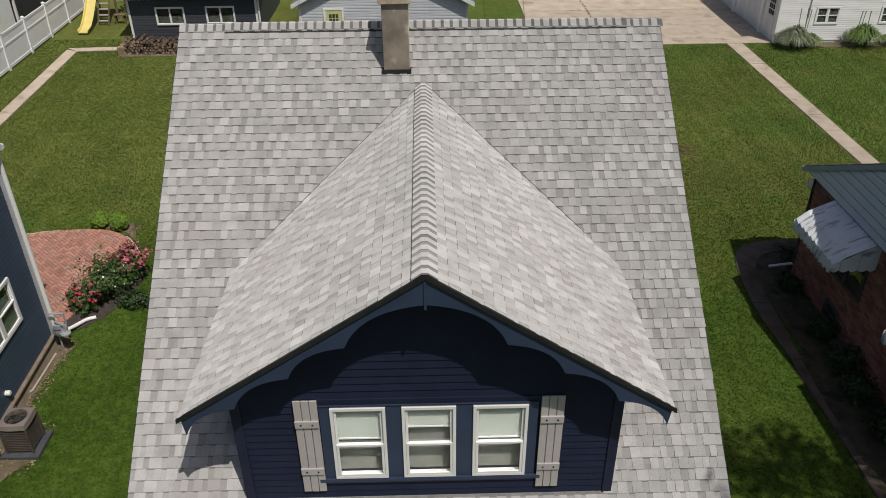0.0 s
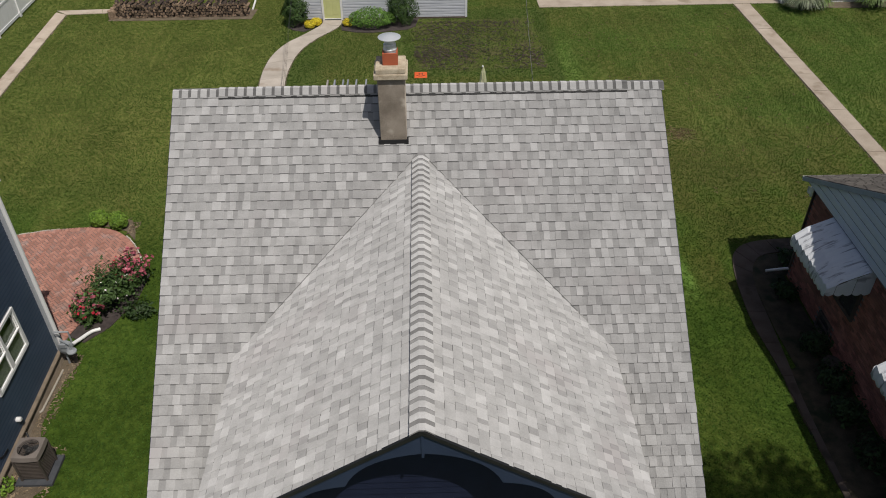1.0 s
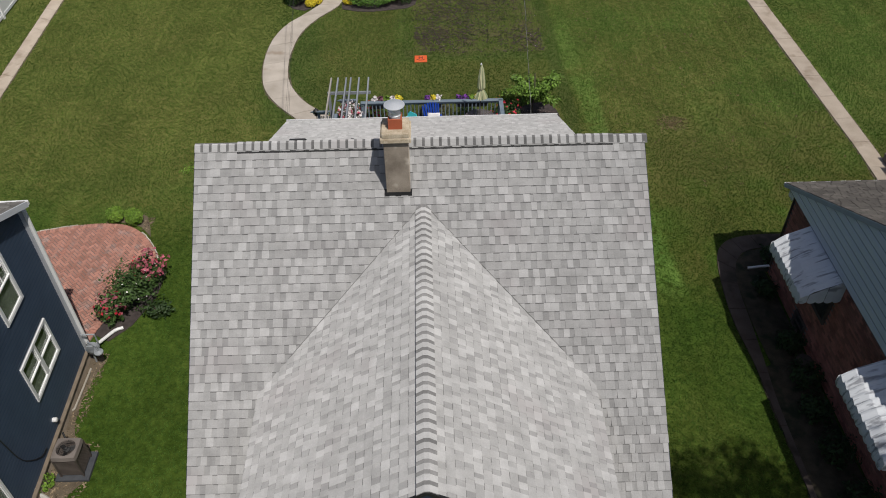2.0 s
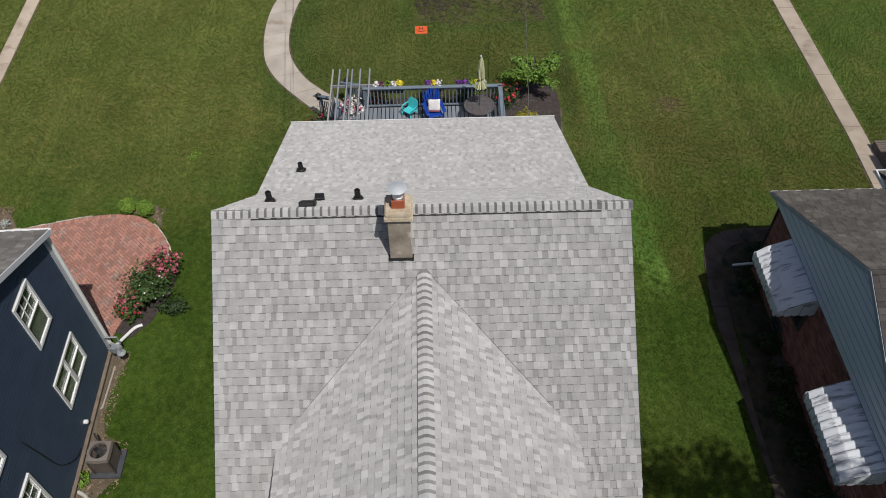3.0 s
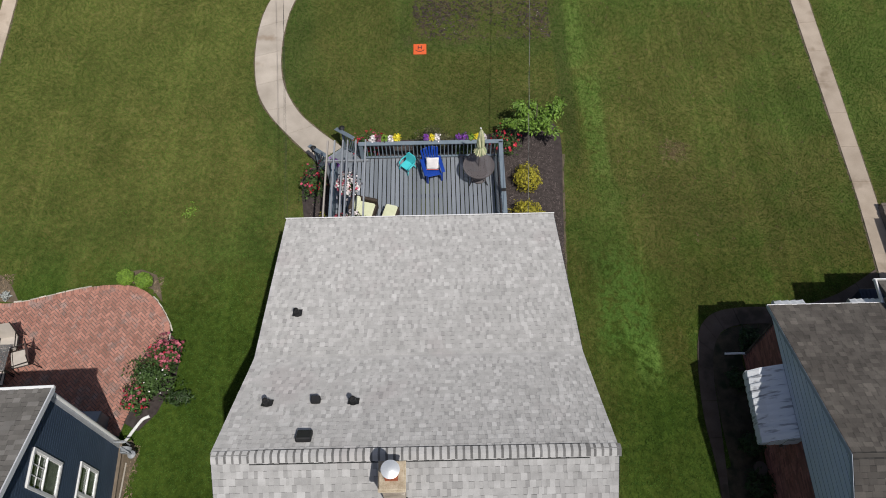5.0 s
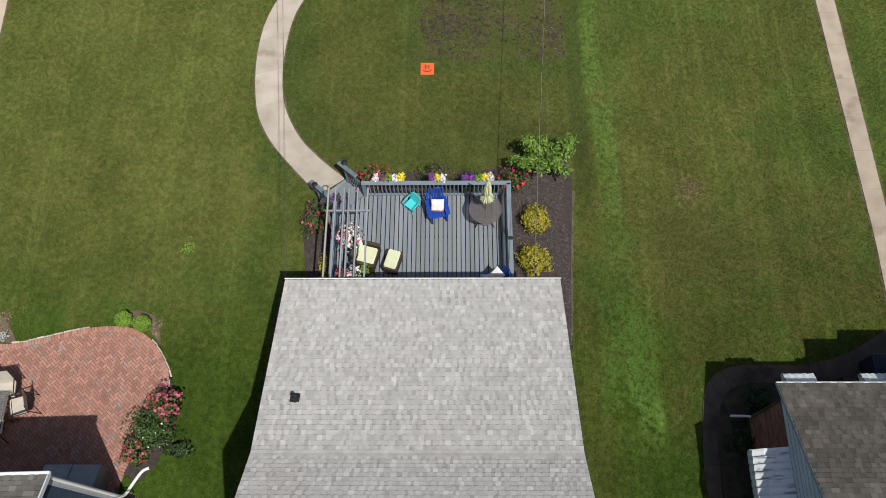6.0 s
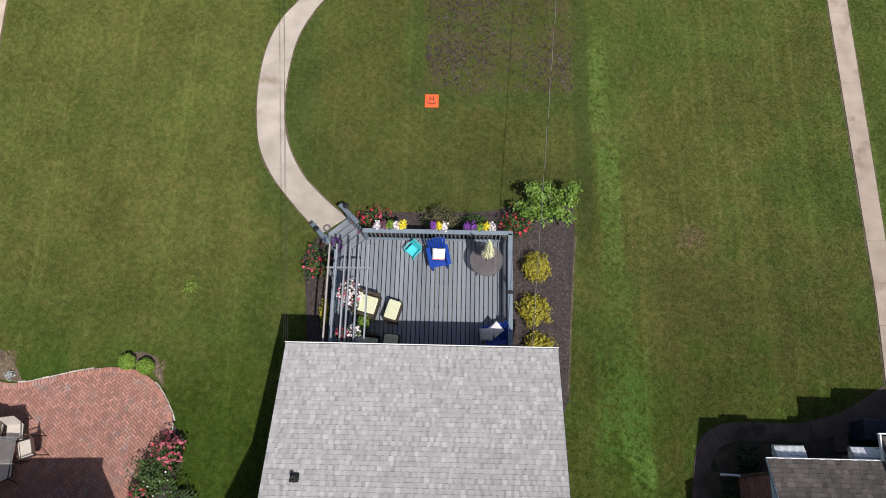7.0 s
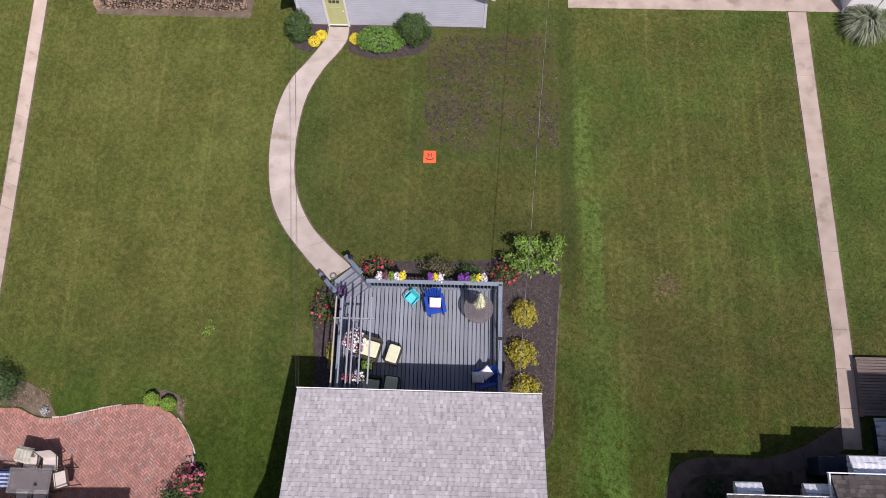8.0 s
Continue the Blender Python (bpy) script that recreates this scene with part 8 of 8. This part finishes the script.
# cellar hatch on the patio side of the blue house
hatch = thing("cellar_hatch", (-9.9, 15.0, 0.02), "low grey metal cellar hatch against the house wall", "cellar hatch")
HATCH = surface("grey_hatch_metal", (0.22, 0.24, 0.27), (0.30, 0.32, 0.35), 0.5, 3, 60, 0.1)
for x0, x1 in ((-10.66, -9.88), (-9.86, -9.08)):
    part("hatch_door", add_prism(bmesh.new(), [(14.66, 0.95), (15.52, 0.55), (15.52, 0.60), (14.66, 1.00)], x1 - x0, Matrix(((0, 0, 1, x0), (1, 0, 0, 0), (0, 1, 0, 0), (0, 0, 0, 1)))), HATCH, hatch)
for x0 in (-10.67, -9.12):
    part("side_wall", add_prism(bmesh.new(), [(14.66, 0.0), (15.50, 0.0), (15.50, 0.545), (14.66, 0.945)], 0.05, Matrix(((0, 0, 1, x0), (1, 0, 0, 0), (0, 1, 0, 0), (0, 0, 0, 1)))), HATCH, hatch)
part("front_wall", box(-10.62, -9.12, 15.46, 15.50, 0.0, 0.54), HATCH, hatch)


# ---- dead leaves and clods on the worn plot ----
def litter(count, seed, size, lo, hi):
    rng = random.Random(seed)
    # thickest along the outer edges of the plot
    centres = [(rng.uniform(lo[0], hi[0]), rng.uniform(lo[1], hi[1])) for _ in range(10)]
    centres += [(rng.uniform(lo[0], 1.4), rng.uniform(lo[1], 31.2)) for _ in range(6)] + [(rng.uniform(4.0, hi[0]), rng.uniform(lo[1], hi[1])) for _ in range(4)]
    vs, fs = [], []
    while len(fs) < count:
        cx, cy = rng.choice(centres)
        px, py = rng.gauss(cx, 0.62), rng.gauss(cy, 0.55)
        if not (lo[0] < px < hi[0] and lo[1] < py < hi[1]):
            continue
        a, r = rng.uniform(0, 6.28), size * rng.uniform(0.5, 1.4)
        k = len(vs)
        for j, q in enumerate((1.0, 0.45, 1.0, 0.45)):
            b = a + j * 1.571
            vs.append((px + r * q * math.cos(b), py + r * q * math.sin(b), 0.012 + rng.uniform(0, 0.03)))
        fs.append((k, k + 1, k + 2, k + 3))
    return vs, fs


for count, seed, size, material, name, label in (
        (1800, 301, 0.060, leaf_green("dead_leaf", (0.026, 0.018, 0.015), (0.085, 0.058, 0.045)), "dead_leaves", "scattered dry brown leaves on the worn plot"),
        (60, 302, 0.018, leaf_green("pale_chip", (0.32, 0.29, 0.24), (0.50, 0.46, 0.40)), "wood_chips", "scattered pale chips on the worn plot")):
    tagged(part(name, from_lists(name, *litter(count, seed, size, (-0.4, 29.7), (4.8, 34.6)), material), None, None), label, "litter", kind="stuff")

# ---- pieces of the roofs ----
def front_span(v):
    y = EAVE_Y + v / math.hypot(1, FRONT_S)
    a, b = side_x(y)
    if y < DORM_WALL - 0.03:
        return [(a - fl, b - fl)]
    d = (DORM_Z - front_z(y)) / DORM_S
    d = min(d, 2.12) - 0.04
    return [(a - fl, -d - fl), (d - fl, b - fl)] if d > 0 else [(a - fl, b - fl)]


slope_len = (RIDGE_Y - EAVE_Y) * math.hypot(1, FRONT_S)
c = Courses((fl, EAVE_Y, front_z(EAVE_Y) - T), (1, 0, 0), (0, 1, FRONT_S), seed=3, widths=(0.062, 0.125), mix=(0.52, 0.52)).fill(slope_len, front_span)
c.build(roof_front, SHINGLE, 300, near=lambda p: abs(p.x - 3.0) + abs(p.y - 8.0) if p.y > 6.5 else 99)

k = (KINK_Z - RIDGE_Z) / (KINK_Y - RIDGE_Y)
up_len = (KINK_Y - RIDGE_Y) * math.hypot(1, k)
c = Courses((kr, KINK_Y + 0.04, KINK_Z - T + k * 0.04), (-1, 0, 0), (0, -1, -k), seed=5, widths=(0.055, 0.115), lift=0.007, mix=(0.3, 0.42)).fill(up_len + 0.05, lambda v: [(0.0, kr - kl)])
c.build(roof_back, SHINGLE)
k2 = (BACK_Z - KINK_Z) / (BACK_Y - KINK_Y)
low_len = (BACK_Y - KINK_Y) * math.hypot(1, k2)
c = Courses((br, BACK_Y, BACK_Z - T), (-1, 0, 0), (0, -1, -k2), seed=7, widths=(0.055, 0.115), lift=0.007, mix=(0.3, 0.42)).fill(low_len + 0.07, lambda v: [(br - side_x(BACK_Y - v / math.hypot(1, k2))[1], br - side_x(BACK_Y - v / math.hypot(1, k2))[0])])
c.build(roof_rear, SHINGLE)
for sgn, plane in zip((-1, 1), dorm_roofs):
    run = DORM_HALF * math.hypot(1, DORM_S)

    def dorm_span(v):
        x = DORM_HALF - v / math.hypot(1, DORM_S)
        z = dorm_z(x)
        y1 = RIDGE_Y + (z - RIDGE_Z) / FRONT_S
        return [(0.0, y1 - DORM_Y)]

    c = Courses((sgn * DORM_HALF, DORM_Y, eave_z - T), (0, 1, 0), (-sgn, 0, DORM_S), seed=11 + sgn, widths=(0.062, 0.125), lift=0.006, mix=(0.45, 0.55)).fill(run, dorm_span)
    c.build(plane, SHINGLE)

# the course bent over the break in the slope
r = random.Random(17)
x = kl + 0.003
while x < kr - 0.02:
    w = min(r.uniform(0.11, 0.2), kr - x)
    hh = r.choice((0.012, 0.017))
    pts = []
    for dy in (0.07, 0.0, -0.085):
        zz = KINK_Z - T + (k2 if dy > 0 else k) * dy + hh
        pts += [Vector((x, KINK_Y + dy, zz)), Vector((x + w - 0.003, KINK_Y + dy, zz))]
    low = [p - Vector((0, 0, 0.014)) for p in pts[:2]]
    part("shingle", from_lists("shingle", pts + low, [(0, 1, 3, 2), (2, 3, 5, 4), (6, 7, 1, 0)], SHINGLE), None, roof_back)
    x += w

# ---- brick patio: herringbone pavers, a curved soldier course and pale edging stones ----
edge_line = curve_through([(-16.5, 19.45, 0), (-14.6, 19.50, 0), (-13.95, 19.50, 0), (-13.5, 19.32, 0), (-13.05, 19.19, 0), (-12.39, 19.24, 0), (-11.64, 19.42, 0), (-10.7, 19.64, 0), (-9.84, 19.75, 0), (-9.04, 19.67, 0), (-8.45, 19.32, 0), (-7.94, 18.67, 0), (-7.74, 18.12, 0), (-7.95, 17.2, 0), (-8.25, 16.4, 0), (-8.55, 15.6, 0), (-8.72, 14.9, 0)], 10)
patio_poly = [(p.x, p.y) for p in edge_line] + [(-8.72, 14.75), (-16.5, 14.75)]
patio = tagged(part("patio", slab(patio_poly, -0.06, 0.02), JOINT), "red brick herringbone patio with curved edge", "patio", kind="structure")


def inside(poly, x, y):
    hit = False
    for (x0, y0), (x1, y1) in zip(poly, poly[1:] + poly[:1]):
        if (y0 > y) != (y1 > y) and x < x0 + (y - y0) * (x1 - x0) / (y1 - y0):
            hit = not hit
    return hit


inner_line = []
for i, p in enumerate(edge_line):
    d = (edge_line[min(i + 1, len(edge_line) - 1)] - edge_line[max(i - 1, 0)]).normalized()
    inner_line.append(p + Vector((d.y, -d.x, 0)) * 0.06)
inner_poly = [(p.x, p.y) for p in inner_line] + [(-8.8, 14.75), (-16.5, 14.75)]


def paver(w, l, h=0.03, chamfer=0.005):
    """One clay paver about its middle: flat top with worn edges."""
    a, b = w / 2, l / 2
    v = [(-a, -b, 0), (a, -b, 0), (a, b, 0), (-a, b, 0)]
    v += [(-a, -b, h - chamfer), (a, -b, h - chamfer), (a, b, h - chamfer), (-a, b, h - chamfer)]
    c, d = a - chamfer, b - chamfer
    v += [(-c, -d, h), (c, -d, h), (c, d, h), (-c, d, h)]
    f = [(8, 9, 10, 11)]
    for k in (0, 4):
        for i in range(4):
            j = (i + 1) % 4
            f.append((k + i, k + j, k + 4 + j, k + 4 + i))
    return [Vector(q) for q in v], f


PV, PF = paver(0.067, 0.154, 0.03, 0.004)
paver_mesh = from_lists("paver", PV, PF, PAVER)
spots = []
turn = pose(0, 0, 0, 0, 0, 45)
U = 0.0865
for gx in range(-96, 97):
    for gy in range(-96, 97):
        k = (gx - gy) % 4
        if k == 0:
            spots.append(((gx + 1.0) * U, (gy + 0.5) * U, 90))
        elif k == 3:
            spots.append(((gx + 0.5) * U, (gy + 1.0) * U, 0))
r = random.Random(33)
near, far = [], []
for sx, sy, yaw in spots:
    p = turn @ Vector((sx, sy, 0)) + Vector((-12.2, 17.3, 0))
    if not (inside(inner_poly, p.x, p.y) and 14.8 < p.y and p.x > -16.3):
        continue
    (near if abs(p.x + 9.6) < 1.35 and abs(p.y - 17.9) < 1.3 else far).append((p, yaw + 45))
if len(near) > 300:
    far += near[300:]
    near = near[:300]
for p, yaw in near:
    ob = new("paver", paver_mesh)
    adopt(ob, patio)
    ob.matrix_basis = pose(p.x, p.y, 0.014 + r.uniform(-.003, .003), r.uniform(-.6, .6), r.uniform(-.6, .6), yaw)
verts, faces = [], []
for p, yaw in far:
    m = pose(p.x, p.y, 0.014 + r.uniform(-.003, .003), r.uniform(-.6, .6), r.uniform(-.6, .6), yaw)
    n0 = len(verts)
    verts += [m @ q for q in PV]
    faces += [tuple(q + n0 for q in f_) for f_ in PF]
tagged(part("paver_field", from_lists("paver_field", verts, faces, PAVER), None, patio), kind="stuff")
# soldier course
run = 0.0
for p, q in zip(edge_line, edge_line[1:]):
    d = q - p
    while run < d.length:
        c = p + d * (run / d.length)
        n_ = Vector((d.y, -d.x, 0)).normalized()
        if c.x > -16.3 and c.y > 14.95:
            ob = new("border_paver", paver_mesh)
            adopt(ob, patio)
            c = c + n_ * 0.085
            ob.matrix_basis = pose(c.x, c.y, 0.022 + r.uniform(-.002, .002), 0, 0, math.degrees(math.atan2(d.y, d.x)))
        run += 0.0865
    run -= d.length
EDGE_STONE = surface("pale_edging_stone", (0.42, 0.38, 0.32), (0.62, 0.58, 0.52), 0.9, 4, 60, 0.3, 0.15)
run = 0.0
for p, q in zip(edge_line, edge_line[1:]):
    d = q - p
    while run < d.length:
        c = p + d * (run / d.length)
        n_ = Vector((d.y, -d.x, 0)).normalized()
        w = r.uniform(0.22, 0.34)
        if (-12.9 < c.x < -10.5 and c.y > 19) or (c.x > -8.5 and 17.7 < c.y < 19.4):
            m = Matrix.Translation((c.x, c.y, 0)) @ pose(0, 0, 0, 0, 0, math.degrees(math.atan2(d.y, d.x)))
            part("edging_stone", box(0, w - 0.01, 0.0, 0.042 + r.uniform(-.012, .012), 0.0, 0.05 + r.uniform(-.01, .01), m, 0.012), EDGE_STONE, patio)
        run += w
    run -= d.length

# ---- bricks of the brick house ----
def brick_solid(w, h=0.064, deep=0.07):
    """One brick of a wall that faces -x: outer face at x = 0."""
    v = [(0, 0, 0), (0, w, 0), (0, w, h), (0, 0, h), (deep, 0, 0), (deep, w, 0), (deep, w, h), (deep, 0, h)]
    f = [(0, 3, 2, 1), (0, 1, 5, 4), (1, 2, 6, 5), (2, 3, 7, 6), (3, 0, 4, 7)]
    return [Vector(q) for q in v], f


V1, F1 = brick_solid(0.203)
brick_mesh = from_lists("brick", V1, F1, BRICK)
holes = [(14.5, 15.1, 0.04, 0.52), (13.95, 15.4, 1.2, 2.5)]
wall_west = part("brick_wall", box(BX + 0.012, BX + 0.055, 8.45, 16.96, 0.0, 2.86), MORTAR, brick_house, "dark red brick wall")
laid = []
row = 0
z = 0.01
while z < 2.80:
    y = 8.45 + (0.107 if row % 2 else 0.0)
    while y < 16.86:
        if not any(a - 0.15 < y < b and c - 0.06 < z < d for a, b, c, d in holes):
            laid.append((y, z))
        y += 0.213
    row += 1
    z += 0.074
laid.sort(key=lambda p: abs(p[0] - 14.6) + abs(p[1] - 2.0) * 0.5)
for y, z in laid[:300]:
    ob = new("brick", brick_mesh)
    adopt(ob, wall_west)
    ob.matrix_basis = Matrix.Translation((BX + r.uniform(-.002, .002), y, z))
verts, faces = [], []
for y, z in laid[300:]:
    n0 = len(verts)
    o = Vector((BX + r.uniform(-.002, .002), y, z))
    verts += [q + o for q in V1]
    faces += [tuple(q + n0 for q in f_) for f_ in F1]
tagged(part("brick_field", from_lists("brick_field", verts, faces, BRICK), None, wall_west), kind="stuff")
# rear wall bricks
verts, faces = [], []
row = 0
z = 0.01
while z < 2.80:
    x = BX + (0.107 if row % 2 else 0.0)
    while x < 12.3:
        n0 = len(verts)
        verts += [Matrix.Translation((x, 16.98, z)) @ Vector((q.y, -q.x * 0.3, q.z)) for q in V1]
        faces += [tuple(q + n0 for q in f_) for f_ in F1]
        x += 0.213
    row += 1
    z += 0.074
tagged(part("rear_brick_field", from_lists("rear_brick_field", verts, faces, BRICK), None, brick_house), kind="stuff")

# ---- shingles of the neighbours' roofs ----
for name_, plane, o, along, up, wide, slen in (
    ("blue", blue_slope, BH @ Vector((ov, 0.06, WT + 0.141)), BH.to_3x3() @ Vector((-1, 0, 0)), BH.to_3x3() @ Vector((0, -1, RS)), 7.8, 6.36 * math.hypot(1, RS)),
    ("north", roof_n, Vector((12.22, BE_Y, BE_Z + 0.001)), Vector((-1, 0, 0)), Vector((0, -1, sl)), 3.07, (BE_Y - BR_Y) * math.hypot(1, sl)),
    ("wing", roof_n2, Vector((18.5, 17.92, BE_Z + 0.021)), Vector((-1, 0, 0)), Vector((0, -(17.92 - BR_Y), BR_Z - BE_Z - 0.01)), 6.28, math.hypot(17.92 - BR_Y, BR_Z - BE_Z)),
    ("south", roof_s, Vector((9.15, 8.2, BE_Z + 0.001)), Vector((1, 0, 0)), Vector((0, BR_Y - 8.2, BR_Z - BE_Z)), 4.0, math.hypot(BR_Y - 8.2, BR_Z - BE_Z)),
    ):
    c = Courses(o, along, up, 0.135, 40 + len(name_), (0.09, 0.20)).fill(slen, lambda v: [(0.0, wide)])
    c.build(plane, SHINGLE_OLD if name_ == "blue" else SHINGLE_BROWN, band=OLD_BAND, tones=(SHINGLE_OLD, OLD_PALE) if name_ == "blue" else (BROWN_DARK, BROWN_PALE))

# ---- standing grass: short mown tufts over the lawn, none on paths, beds and buildings ----
def clear_of(xy, poly):
    """Which points lie outside an outline."""
    poly = np.array([tuple(p)[:2] for p in poly])
    free = np.ones(len(xy), bool)
    near = np.where((xy >= poly.min(0) - 0.02).all(1) & (xy <= poly.max(0) + 0.02).all(1))[0]
    px, py = xy[near].T
    hit = np.zeros(len(near), bool)
    for (x0, y0), (x1, y1) in zip(poly, np.roll(poly, -1, 0)):
        if y0 != y1:
            hit ^= ((y0 > py) != (y1 > py)) & (px < x0 + (py - y0) * (x1 - x0) / (y1 - y0))
    free[near[hit]] = False
    return free


def rect(x0, x1, y0, y1):
    return [(x0, y0), (x1, y0), (x1, y1), (x0, y1)]


BARE += [patio_poly, rect(-3.3, 3.3, 5.7, 19.7), rect(-2.95, 2.5, 19.6, 24.0), [(-2.9, 23.2), (-3.6, 24.1), (-2.7, 24.8), (-2.0, 23.9)], rect(-30, -8.4, 0, 14.75), rect(9.3, 19, 8.4, 17.7), rect(-0.4, 0.14, 29.0, 29.56), rect(14.75, 19, 18.2, 22.05), rect(-5.45, 1.9, 34.95, 40), rect(-8.4, -7.5, 10.95, 11.95)]
rng = np.random.default_rng(9)
xy = rng.uniform((-22.0, 4.0), (24.0, 38.0), (470000, 2))
for poly in BARE:
    xy = xy[clear_of(xy, poly)]
worn = (xy[:, 0] > -0.4) & (xy[:, 0] < 4.8) & (xy[:, 1] > 29.8) & (xy[:, 1] < 34.8)
xy = xy[~worn | (rng.random(len(xy)) > 0.6)]
n = len(xy)
turn_ = rng.uniform(0, 2 * np.pi, n)
tall, wide_ = rng.uniform(0.028, 0.052, n), rng.uniform(0.009, 0.018, n)
blade = np.zeros((n, 2, 3, 3))
for k in range(2):
    a = turn_ + k * 1.4
    c_, s_ = np.cos(a) * wide_, np.sin(a) * wide_
    lean_x, lean_y = rng.normal(0, 0.028, n), rng.normal(0, 0.028, n)
    blade[:, k, 0, 0], blade[:, k, 0, 1] = xy[:, 0] - c_, xy[:, 1] - s_
    blade[:, k, 1, 0], blade[:, k, 1, 1] = xy[:, 0] + c_, xy[:, 1] + s_
    blade[:, k, 2, 0], blade[:, k, 2, 1], blade[:, k, 2, 2] = xy[:, 0] + lean_x, xy[:, 1] + lean_y, tall
turf = bpy.data.meshes.new("grass")
turf.vertices.add(n * 6)
turf.vertices.foreach_set("co", blade.ravel())
turf.loops.add(n * 6)
turf.loops.foreach_set("vertex_index", np.arange(n * 6, dtype=np.int32))
turf.polygons.add(n * 2)
turf.polygons.foreach_set("loop_start", np.arange(0, n * 6, 3, dtype=np.int32))
turf.update(calc_edges=True)
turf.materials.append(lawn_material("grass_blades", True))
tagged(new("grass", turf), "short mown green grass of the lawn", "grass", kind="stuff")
